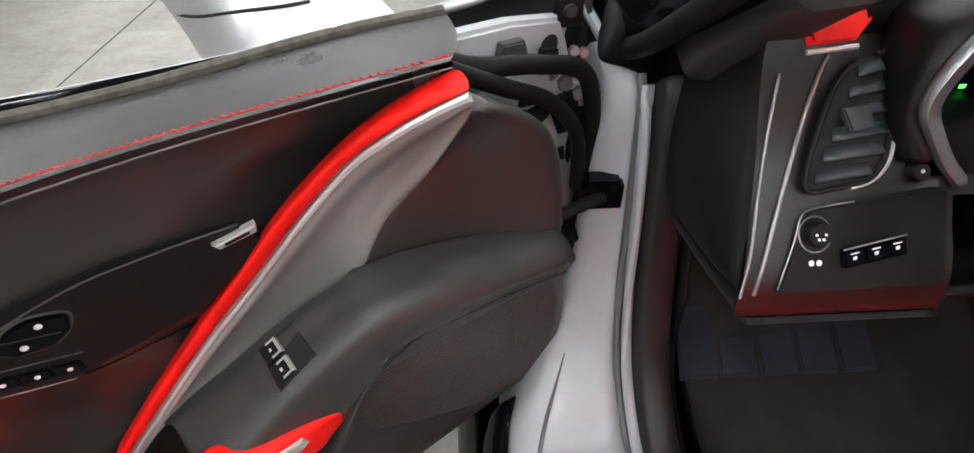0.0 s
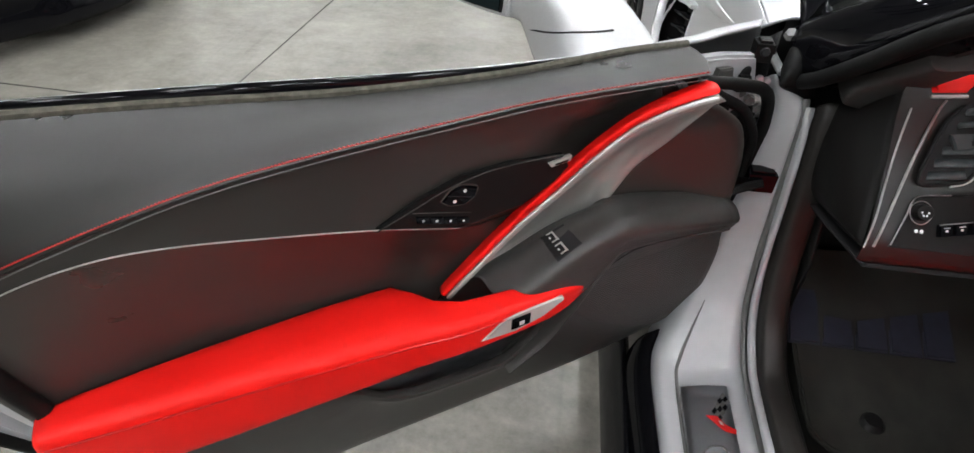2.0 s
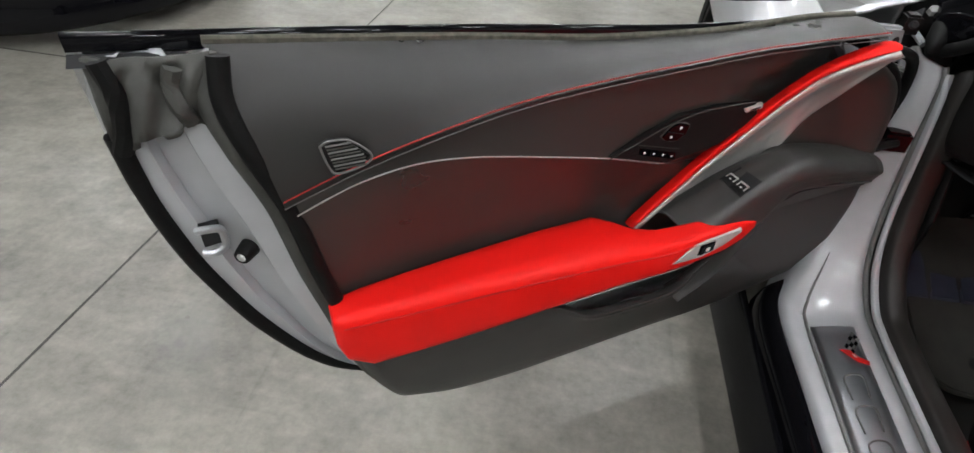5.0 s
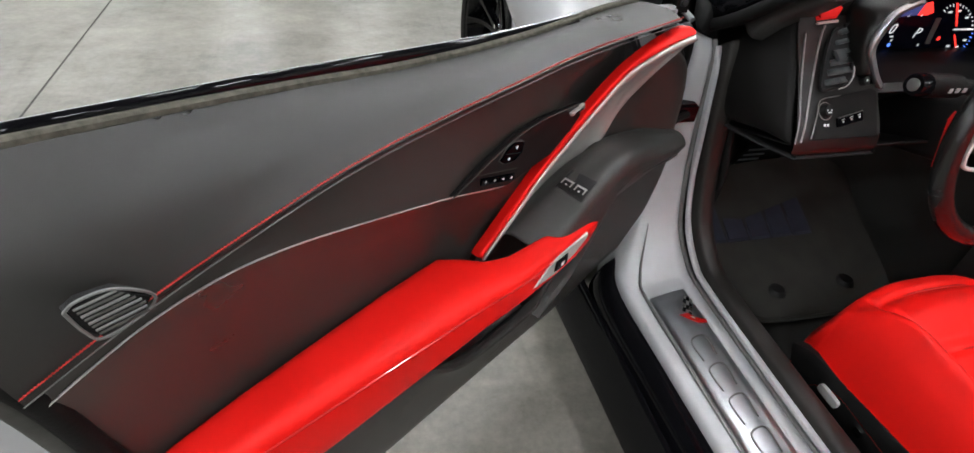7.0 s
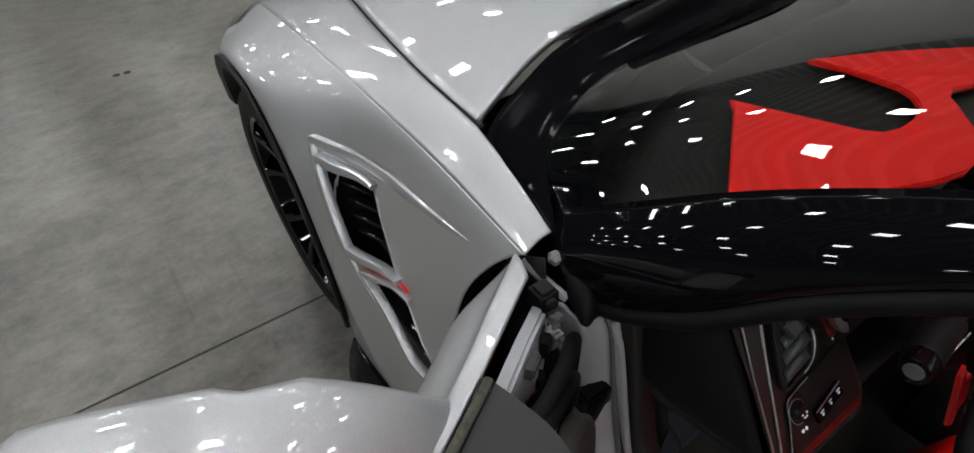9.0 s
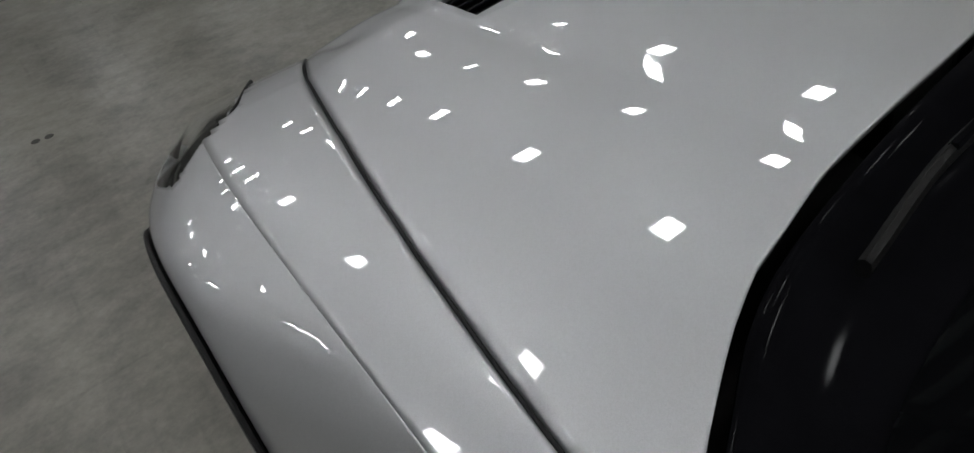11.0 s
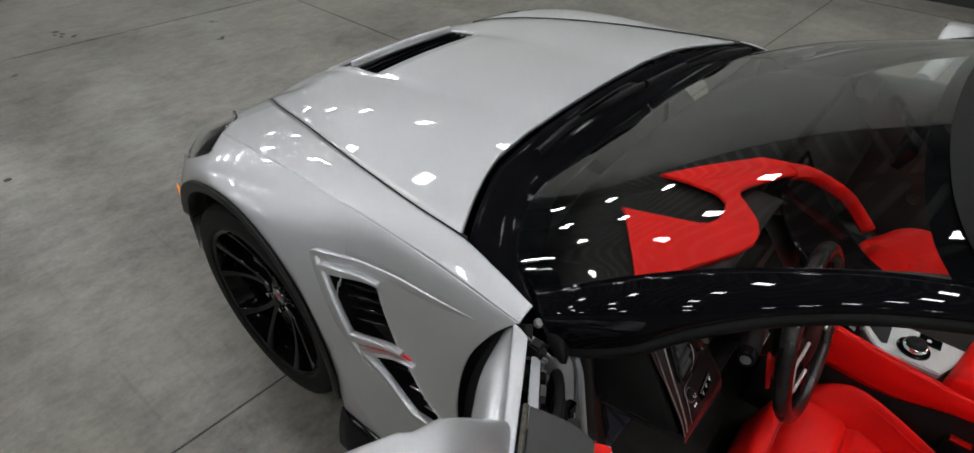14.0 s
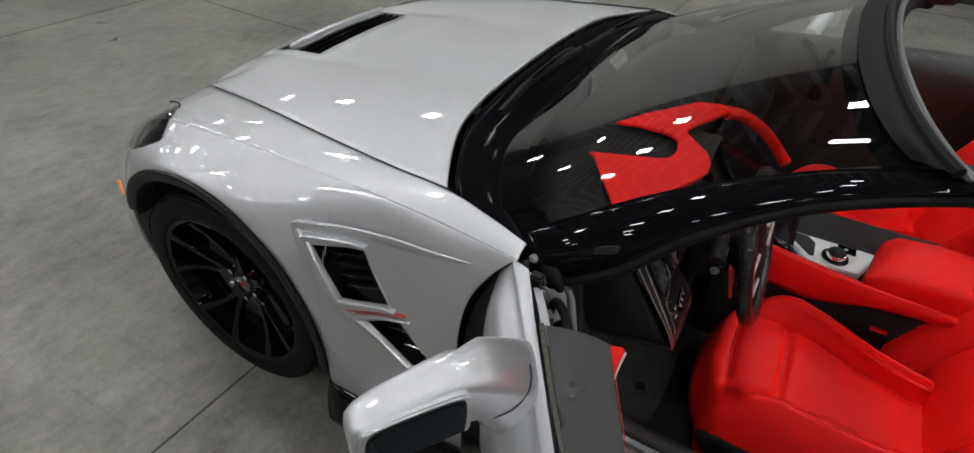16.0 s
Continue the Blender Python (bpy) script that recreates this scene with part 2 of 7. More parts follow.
WALLPAINT = mat("wall_paint", (0.55, 0.55, 0.51), 0.7, noise_amt=0.07, noise_scale=1.2, bump=0.1, bump_scale=60)
BASEBLACK = mat("base_black", (0.02, 0.02, 0.02), 0.6, noise_amt=0.2)
# ribs far paler than the deck: their sheen is put into the colour
RIBSHEEN = mat("rib_sheen_grey", (0.34, 0.35, 0.34), 0.5, 0.3, noise_amt=0.15, noise_scale=2)
ROOFDARK = mat("roof_deck", (0.085, 0.092, 0.088), 0.6, noise_amt=0.15, noise_scale=2)
LAMPWHITE = mat("lamp_diffuser", (0.9, 0.9, 0.9), 0.5, emit=(0.965, 0.985, 1.0), strength=LAMP)
WHITECAR = mat("white_paint", (0.75, 0.76, 0.76), 0.25, 0, 1.0, 0.03, noise_amt=0.02)


# ---- shapes ----
def cr(pts, n):
    """n points on a smooth curve through pts."""
    p = [Vector(q) for q in pts]
    if len(p) == 2:
        return [p[0].lerp(p[1], i / (n - 1)) for i in range(n)]
    out = []
    for i in range(n):
        s = i / (n - 1) * (len(p) - 1)
        k = min(int(s), len(p) - 2)
        f = s - k
        a = p[k - 1] if k else 2 * p[0] - p[1]
        b, c = p[k], p[k + 1]
        e = p[k + 2] if k + 2 < len(p) else 2 * p[-1] - p[-2]
        out.append(0.5 * (2 * b + (c - a) * f + (2 * a - 5 * b + 4 * c - e) * f * f + (3 * b - a - 3 * c + e) * f ** 3))
    return out


def grid(bm, rows, closed=False, caps=False):
    vs = [[bm.verts.new(p) for p in r] for r in rows]
    n = len(vs[0])
    for a, b in zip(vs, vs[1:]):
        for i in range(n if closed else n - 1):
            j = (i + 1) % n
            bm.faces.new((a[i], a[j], b[j], b[i]))
    if caps:
        bm.faces.new(vs[0][::-1])
        bm.faces.new(vs[-1])
    return vs


def loft(curves, nu=24, nv=10, bm=None):
    """A sheet through the curves."""
    bm = bm or bmesh.new()
    cs = [cr(c, nu) for c in curves]
    cols = [cr([c[i] for c in cs], nv) for i in range(nu)]
    grid(bm, [[cols[i][j] for i in range(nu)] for j in range(nv)])
    return bm


def ring(c, a, b, r=0.3, n=20):
    """A rounded-rectangle ring round c with half axes a and b (vectors); r: 1 is an ellipse."""
    out = []
    e = 2 / (2 + 6 * (1 - r))
    for i in range(n):
        t = 2 * math.pi * (i + 0.5) / n
        x, y = math.cos(t), math.sin(t)
        out.append(Vector(c) + Vector(a) * math.copysign(abs(x) ** e, x) + Vector(b) * math.copysign(abs(y) ** e, y))
    return out


def skin(rings, bm=None):
    bm = bm or bmesh.new()
    grid(bm, rings, closed=True, caps=True)
    bmesh.ops.recalc_face_normals(bm, faces=bm.faces)
    return bm


def tube(pts, r, n=8, m=24, bm=None, flat=1.0):
    """A round bar along a smooth line."""
    bm = bm or bmesh.new()
    p = cr(pts, m)
    rows = []
    up = Vector((0.13, 0.21, 0.97))
    for i, q in enumerate(p):
        t = (p[min(i + 1, m - 1)] - p[max(i - 1, 0)]).normalized()
        s = t.cross(up).normalized()
        k = s.cross(t)
        rr = r(i / (m - 1)) if callable(r) else r
        rows.append([q + rr * (math.cos(a) * s + flat * math.sin(a) * k) for a in [2 * math.pi * j / n for j in range(n)]])
    grid(bm, rows, closed=True, caps=True)
    bmesh.ops.recalc_face_normals(bm, faces=bm.faces)
    return bm


def prism(outline, at, depth, bevel=0.003, bm=None, seg=2):
    """A plate: outline points (a, b) mapped by at(a, b, h) to the world, from h = 0 to depth, with softened front edges."""
    own = bmesh.new()
    low = [own.verts.new(at(a, b, 0)) for a, b in outline]
    top = [own.verts.new(at(a, b, depth)) for a, b in outline]
    n = len(outline)
    f = own.faces.new(top)
    own.faces.new(low[::-1])
    for i in range(n):
        own.faces.new((low[i], low[(i + 1) % n], top[(i + 1) % n], top[i]))
    bmesh.ops.recalc_face_normals(own, faces=own.faces)
    if bevel:
        bmesh.ops.bevel(own, geom=list(f.edges), offset=bevel, segments=seg, affect="EDGES", clamp_overlap=True)
    if bm is None:
        return own
    me = bpy.data.meshes.new("tmp")
    own.to_mesh(me)
    bm.from_mesh(me)
    own.free()
    bpy.data.meshes.remove(me)
    return bm


def box(x0, x1, y0, y1, z0, z1, bevel=0.004, bm=None):
    return prism([(x0, y0), (x1, y0), (x1, y1), (x0, y1)], lambda a, b, h: Vector((a, b, z0 + h)), z1 - z0, bevel, bm)


def disc(bm, c, axis, r0, r1, h, n=32):
    """A turned plug along axis from c: radius r0 at the foot, r1 at the end."""
    ax = Vector(axis).normalized()
    s = ax.orthogonal().normalized()
    k = ax.cross(s)
    c = Vector(c)
    rows = [[c + ax * d + r * (math.cos(2 * math.pi * i / n) * s + math.sin(2 * math.pi * i / n) * k) for i in range(n)]
            for r, d in ((r0, 0), (r1, h * 0.85), (r1 * 0.9, h))]
    grid(bm, rows, closed=True, caps=True)
    bmesh.ops.recalc_face_normals(bm, faces=bm.faces)
    return bm


def mirrored(bm):
    for v in bm.verts:
        v.co.x = -v.co.x
    bmesh.ops.reverse_faces(bm, faces=bm.faces)
    return bm


def part(name, bm, material, parent=None, label="", m=None, sharp=38, solid=0.0, offset=-1.0, category="", kind=""):
    """One mesh object under a thing or a part."""
    while parent is not None and parent.parent is not None and parent.parent.parent is not None:
        parent = parent.parent
    me = bpy.data.meshes.new(name)
    bm.to_mesh(me)
    bm.free()
    me.materials.append(material)
    for p in me.polygons:
        p.use_smooth = True
    me.set_sharp_from_angle(angle=radians(sharp))
    ob = new(name, me)
    ob.parent = parent
    if m is not None:
        ob.matrix_basis = m
    if solid:
        md = ob.modifiers.new("thickness", "SOLIDIFY")
        md.thickness, md.offset = solid, offset
    return tagged(ob, label, category, "", kind)


def thing(name, label, category, at=(0, 0, 0), group="", kind=""):
    ob = new(name)
    ob.location = at
    return tagged(ob, label, category, group, kind)


# ---- the hall ----
def hall():
    bm = box(-22, 22, -16, 24, -0.3, 0.0, 0)
    fl = part("floor", bm, CONCRETE, None, "sealed grey concrete slab with saw-cut joints and stains", kind="structure", category="floor")
    tilt = 0.055
    for k in (-5, -4, -3, -2, -1, 0, 1, 2, 3, 4):
        x0 = -2.37 + 3.77 * (k + 0)
        b = prism([(x0 - 16 * tilt - 0.003, -15.9), (x0 - 16 * tilt + 0.003, -15.9), (x0 + 23 * tilt + 0.003, 23.9), (x0 + 23 * tilt - 0.003, 23.9)],
                  lambda a, c, h: Vector((a, c, -0.004 + h)), 0.0055, 0)
        part("floor_joint", b, JOINT, fl)
    for k in (-4, -3, -2, -1, 0, 1, 2, 3, 4, 5):
        y0 = -0.035 + 3.66 * k
        b = prism([(-21.9, y0 + 22 * 0.035 - 0.003), (21.9, y0 - 22 * 0.035 - 0.003), (21.9, y0 - 22 * 0.035 + 0.003), (-21.9, y0 + 22 * 0.035 + 0.003)],
                  lambda a, c, h: Vector((a, c, -0.004 + h)), 0.006, 0)
        part("floor_joint", b, JOINT, fl)
    bm = bmesh.new()
    for x, y in ((-1.08, 1.98), (-1.13, 1.985)):
        disc(bm, (x, y, 0.0), (0, 0, 1), 0.018, 0.015, 0.002, 12)
    part("floor_spot", bm, JOINT, fl)
    H = 4.3
    for name, a in (("wall_east", (5.6, 5.8, -16, 24)), ("wall_west", (-14.2, -14, -16, 24)), ("wall_south", (-14, 5.6, -12.2, -12)), ("wall_north", (-14, 5.6, 20, 20.2))):
        part(name, box(*a, 0, H, 0), WALLPAINT, None, "plain light painted hall wall", kind="structure", category="wall")
    part("baseboard", box(5.565, 5.598, -12, 20, 0.0, 0.22, 0.004), BASEBLACK, None, "black base strip along the light wall", kind="structure", category="baseboard")
    bm = box(-14.2, 5.8, -12.2, 20.2, H, H + 0.2, 0)
    for i in range(7):
        x = -12.5 + i * 2.8
        box(x, x + 0.18, -12, 20, H - 0.26, H - 0.072, 0.0, bm)
    roof = part("ceiling", bm, ROOFDARK, None, "dark ribbed metal roof deck on beams", kind="structure", category="ceiling")
    bm = bmesh.new()
    for i in range(106):
        y = -11.9 + i * 0.30
        box(-13.9, 5.5, y, y + 0.07, H - 0.06, H - 0.001, 0.0, bm)
    part("roof_ribs", bm, RIBSHEEN, roof)
    # unseen dark band, added so the windscreen reflects dark above the light wall
    dark_band = part("reflection_band", box(5.52, 5.598, -12, 20, 3.52, H - 0.002, 0), ROOFDARK, None, "dark ribbed band added above the light wall to darken the windscreen reflection", kind="structure", category="wall")
    bm = bmesh.new()
    for i in range(106):
        y = -11.9 + i * 0.30
        box(5.48, 5.521, y, y + 0.07, 3.52, H - 0.062, 0.0, bm)
    part("reflection_band_ribs", bm, RIBSHEEN, dark_band)
    first = None
    for i in range(1, 7):
        for j in range(11):
            x, y = -9.3 + i * 2.22, -8.2 + j * 1.9
            if first is None:
                first = thing("ceiling_light", "white rectangular high-bay lamp under the roof", "ceiling light", (x, y, H - 0.4), "high-bay lamps")
                part("housing", box(-0.185, 0.185, -0.125, 0.125, 0.0, 0.06, 0.01), PLASTIC, first)
                part("diffuser", box(-0.165, 0.165, -0.105, 0.105, -0.012, 0.001, 0.0), LAMPWHITE, first)
                for s in (-0.14, 0.14):
                    part("hanger", tube([(s, 0, 0.058), (s, 0, 0.405)], 0.006, 6, 2), STEEL, first)
            else:
                copy_thing(first, Matrix.Translation((x, y, H - 0.4)))


hall()

# ---- the car: outside ----
import functools

COWL = mat("cowl_black", (0.005, 0.005, 0.006), 0.55, noise_amt=0.2, noise_scale=30, bump=0.15, bump_scale=600, spec=0.0, coat=0.05, coat_rough=0.08)
car = thing("sports_car", "silver two-seat sports car with red interior and open driver door", "car")


def lerp_table(tab, y):
    """Value at y on a smooth table of (y, value...) rows with falling y."""
    ys = [r[0] for r in tab]
    if y >= ys[0]:
        k, f = 0, 0.0
    elif y <= ys[-1]:
        k, f = len(ys) - 2, 1.0
    else:
        k = max(i for i in range(len(ys) - 1) if ys[i] >= y)
        f = (ys[k] - y) / (ys[k] - ys[k + 1])
    p = [Vector((*r[1:], 0, 0)[:3]) for r in tab]
    a = p[k - 1] if k else 2 * p[0] - p[1]
    b, c = p[k], p[k + 1]
    e = p[k + 2] if k + 2 < len(p) else 2 * p[-1] - p[-2]
    return 0.5 * (2 * b + (c - a) * f + (2 * a - 5 * b + 4 * c - e) * f * f + (3 * b - a - 3 * c + e) * f ** 3)


# (y, x, z) of the line between bonnet and wing, and of the wing's shoulder line
SEAM = [(0.62, -0.43, 0.60), (0.41, -0.50, 0.718), (0.27, -0.556, 0.765), (0.02, -0.618, 0.802), (-0.19, -0.664, 0.820), (-0.35, -0.694, 0.830), (-0.50, -0.718, 0.838), (-0.665, -0.737, 0.846)]
SHOULDER = [(0.55, -0.70, 0.64), (0.36, -0.735, 0.730), (0.22, -0.766, 0.767), (0.05, -0.783, 0.794), (-0.15, -0.792, 0.808), (-0.40, -0.798, 0.813), (-0.65, -0.806, 0.812), (-0.862, -0.817, 0.802)]
WING_IN = [(y, x - 0.0027, z) for y, x, z in SEAM[:-1]] + [(-0.665, -0.742, 0.846), (-0.75, -0.757, 0.836), (-0.88, -0.780, 0.812)]
HUB = (0.0, 0.327)
ARCH = 0.408


def arch_foot(y):
    """x, z of the lower edge of the wing at y: the wheel arch, or the sill line behind it."""
    x = lerp_table([(0.6, -0.80), (0.43, -0.862), (0.3, -0.890), (0.1, -0.905), (-0.1, -0.910), (-0.3, -0.922), (-0.42, -0.932), (-0.6, -0.925), (-0.82, -0.915)], y)[0]
    if abs(y) < ARCH:
        return x, HUB[1] + math.sqrt(ARCH ** 2 - y * y)
    return x, (0.235 if y < 0 else 0.30)


VENT = [(-0.368, 0.680), (-0.498, 0.690), (-0.528, 0.640), (-0.582, 0.560), (-0.600, 0.545), (-0.675, 0.490), (-0.775, 0.440), (-0.735, 0.434), (-0.665, 0.430), (-0.60, 0.460), (-0.525, 0.510), (-0.457, 0.550)]


def inside(poly, a, b):
    hit = False
    for (x0, y0), (x1, y1) in zip(poly, poly[1:] + poly[:1]):
        if (y0 > b) != (y1 > b) and a < (x1 - x0) * (b - y0) / (y1 - y0) + x0:
            hit = not hit
    return hit


def ease(a, b, v):
    t = min(1.0, max(0.0, (v - a) / (b - a)))
    return t * t * (3 - 2 * t)


def flare(y):
    """Height at which the side's swell ends: the arch ahead, running down to the sill behind it."""
    if y > -0.25:
        return HUB[1] + math.sqrt(max(0.0, ARCH ** 2 - min(abs(y), ARCH) ** 2)) if abs(y) < ARCH else 0.30
    return 0.6495 - 0.4145 * ease(-0.25, -0.58, y)


def wing_side(y, v):
    """A point of the wing's side: v = 0 at the shoulder line, 1 at the lower edge."""
    yr = lerp_table([(1.0, -0.862), (0.8, -0.815), (0.6, -0.775), (0.4, -0.765), (0.2, -0.785), (0.0, -0.80)], 1 - v)[0]
    yy = y if y > -0.45 else -0.45 + (y + 0.45) * (yr + 0.45) / (-0.862 + 0.45)
    sx, sz = lerp_table(SHOULDER, y)[:2]
    ex, ez = arch_foot(yy)
    zs = flare(yy)
    px, pz = ex + 0.004 + (sx - ex) * 0.42 * ease(0.12, -0.40, yy), sz - 0.035 - 0.10 * max(0, sz - zs - 0.1)
    if ez >= zs:
        a, b, c = sz - 2 * pz + zs, 2 * (pz - sz), sz - ez
        end = (-b - math.sqrt(max(0.0, b * b - 4 * a * c))) / (2 * a) if abs(a) > 1e-6 else -c / b
        t, low = v * min(1.0, max(0.05, end)), 0.0
    else:
        f = (sz - zs) / (sz - ez)
        t, low = (v / f, 0.0) if v < f else (1.0, (v - f) / (1 - f))
    x = (1 - t) ** 2 * sx + 2 * t * (1 - t) * px + t * t * ex
    z = (1 - t) ** 2 * sz + 2 * t * (1 - t) * pz + t * t * zs
    z += (ez - zs) * low
    line = 0.722 + (-0.33 - yy) * 0.085
    behind = -0.353 - 0.664 * (0.692 - z) - yy
    step = ease(0.014, -0.022, z - line) * ease(0.03, 0.13, behind) * (1 - ease(-0.55, -0.80, yy)) * ease(0.44, 0.54, z)
    return Vector((x + 0.010 * step, yy, z))


def lamp_zone(p):
    """Whether a point of the wing lies under the headlamp's cover."""
    a = abs(p.x)
    back = 0.297 - (a - 0.684) * 0.815 if a > 0.684 else 0.297 + (0.684 - a) * 2.16
    return p.y > back and p.z > 0.745 - 0.4765 * (p.y - 0.191)


def wing(flip=False, lamp=False):
    """The wing's sheet, or the piece of it that the headlamp fills."""
    bm = bmesh.new()
    n = 40 if flip else 110
    ys = [0.55 - 0.006 * i for i in range(60)] + [0.19 - 0.012 * i for i in range(45)]
    d = 0.0105 if flip else 0.0042
    ys += [-0.345 - d * i for i in range(int(0.517 / d))]
    ys = [y for y in ys if y >= -0.860] + [-0.862]
    vs = grid(bm, [[lerp_table(WING_IN, y).lerp(Vector((*lerp_table(SHOULDER, y)[:2], 0)), f) + Vector((0, 0, 0.0035 * math.sin(math.pi * f)))
                    for f in [i / 12 for i in range(13)]] for y in ys])
    for row, y in zip(vs, ys):
        for v in row:
            v.co = Vector((v.co.x, y, v.co.y + v.co.z))
    top = len(bm.faces)
    grid(bm, [[wing_side(y, j / n) for j in range(n + 1)] for y in ys])
    bm.faces.ensure_lookup_table()
    dead = []
    for k, f in enumerate(bm.faces):
        c = f.calc_center_median()
        held = lamp_zone(c)
        if held != lamp or (k >= top and inside(VENT, c.y, c.z)):
            dead.append(f)
    bmesh.ops.delete(bm, geom=dead, context="FACES")
    bmesh.ops.recalc_face_normals(bm, faces=bm.faces)
    if sum(f.normal.z for f in bm.faces) < 0:
        bmesh.ops.reverse_faces(bm, faces=bm.faces)
    return mirrored(bm) if flip else bm


@functools.lru_cache(maxsize=None)
def wing_column(y):
    return [wing_side(y if y > -0.45 else -0.45 + (y + 0.45) * 1.25, j / 60) for j in range(61)]


def on_wing(y, z, out=0.0):
    """The point of the wing's side at y, z, moved out from it."""
    c = wing_column(round(y, 4))
    for a, b in zip(c, c[1:]):
        if a.z >= z >= b.z and a.z > b.z:
            return Vector((a.x + (b.x - a.x) * (a.z - z) / (a.z - b.z) - out, y, z))
    return Vector((c[-1].x - out, y, z))


BON_REAR = [(0.0, -0.503), (0.275, -0.502), (0.42, -0.522), (0.484, -0.535), (0.612, -0.588), (0.737, -0.660)]
BON_MID = [(0.62, 0.60), (0.44, 0.735), (0.36, 0.770), (0.27, 0.795), (0.155, 0.806), (0.0, 0.826), (-0.25, 0.850), (-0.51, 0.866), (-0.66, 0.870)]


def bonnet_z(x, y):
    sx, sz = lerp_table(SEAM, y)[:2]
    zc = lerp_table(BON_MID, y)[0]
    a = abs(x)
    zr = zc - 0.002 - 0.008 * (a / 0.25) ** 2 + 0.006 * ease(-0.28, 0.05, y) if a <= 0.2501 else 0
    if a <= 0.2501:
        return zr
    f = (a - 0.25) / max(0.05, abs(sx) - 0.25)
    z0 = zc - 0.010
    return z0 * (1 - f) + (sz - 0.002) * f + 0.044 * f * (1 - f) * ease(0.62, 0.40, y) - 0.012 * math.exp(-((a - 0.43) / 0.045) ** 2 - ((y - 0.37) / 0.06) ** 2)


def bonnet():
    bm = bmesh.new()
    fr = [-1, -0.96, -0.91, -0.86, -0.8, -0.74, -0.67, -0.6, -0.52, -0.45, -0.37, -0.3, -0.22, -0.15, -0.05]
    ts = [0.62, 0.595, 0.57, 0.545, 0.52, 0.495, 0.47, 0.45, 0.43, 0.41, 0.39, 0.37, 0.35, 0.33, 0.31, 0.285, 0.265, 0.24, 0.22, 0.2, 0.18, 0.155, 0.12] + [0.12 - 0.62 * i / 14 for i in range(1, 15)] + [-0.503]
    rows = []
    for y0 in ts:
        row = []
        sxr = -lerp_table(SEAM, y0)[0]

        def place(x):
            yr = lerp_table([(-a, b) for a, b in BON_REAR], -min(abs(x), 0.737))[0] if abs(x) > 1e-6 else -0.503
            y = y0 if y0 > 0.12 else 0.12 + (y0 - 0.12) * (yr - 0.12) / (-0.503 - 0.12)
            return y
        for f in fr:
            x = -(0.25 + (sxr - 0.004 - 0.25) * -f)
            y = place(x)
            x = -(0.25 + (-lerp_table(SEAM, y)[0] - 0.003 - 0.25) * -f)
            row.append(Vector((x, y, bonnet_z(x, y))))
        for i in range(11):
            x = -0.25 + 0.05 * i
            row.append(Vector((x, place(x), bonnet_z(x, place(x)))))
        left = row[:len(fr)]
        row += [Vector((-p.x, p.y, p.z)) for p in reversed(left)]
        rows.append(row)
    grid(bm, rows)
    dead = [f for f in bm.faces if abs(f.calc_center_median().x) < 0.25 and 0.155 < f.calc_center_median().y < 0.285]
    bmesh.ops.delete(bm, geom=dead, context="FACES")
    bmesh.ops.recalc_face_normals(bm, faces=bm.faces)
    return bm


bon = part("bonnet", bonnet(), SILVER, car, "silver bonnet with a wide black air outlet", sharp=24, solid=0.012)
for s in (False, True):
    part("front_wing", wing(s), SILVER, car, "silver front wing with a sharp shoulder line", sharp=30, solid=0.004)
    g = -1 if s else 1
    # dark strip and tube stand in for the shadow inside the bonnet seam
    part("seam_shade", loft([[((x - 0.006) * g, y, z - 0.0035) for y, x, z in SEAM], [((x + 0.008) * g, y, z - 0.0035) for y, x, z in SEAM]], 40, 3), DARK, car)
    part("seam_shade", tube([(x * g, y, z + 0.0004) for y, x, z in SEAM], 0.0018, 8, 80), DARK, car)

# bonnet outlet: raised front lip, black well, slats
bm = loft([[(x, 0.284, bonnet_z(x, 0.285) - 0.001) for x in (-0.249, -0.12, 0, 0.12, 0.249)],
           [(x * 0.99, 0.292, bonnet_z(x, 0.285) + 0.016) for x in (-0.249, -0.12, 0, 0.12, 0.249)],
           [(x * 0.97, 0.33, bonnet_z(x, 0.33) + 0.007) for x in (-0.249, -0.12, 0, 0.12, 0.249)],
           [(x * 0.95, 0.385, bonnet_z(x, 0.385) + 0.0005) for x in (-0.249, -0.12, 0, 0.12, 0.249)]], 20, 10)
part("outlet_lip", bm, SILVER, bon, sharp=60)
bm = box(-0.252, 0.252, 0.15, 0.29, 0.70, 0.715, 0)
for a in ((-0.262, -0.251, 0.15, 0.29), (0.251, 0.262, 0.15, 0.29), (-0.262, 0.262, 0.286, 0.294), (-0.262, 0.262, 0.146, 0.1545)):
    box(*a, 0.70, 0.772, 0, bm)
part("outlet_well", bm, DARK, bon)
for i in range(4):
    y = 0.175 + i * 0.029
    bm = loft([[(x, y, bonnet_z(x, y) - 0.008) for x in (-0.246, 0, 0.246)], [(x, y + 0.016, bonnet_z(x, y) - 0.030) for x in (-0.246, 0, 0.246)]], 10, 3)
    part("outlet_slat", bm, GLOSS, bon, solid=0.003)

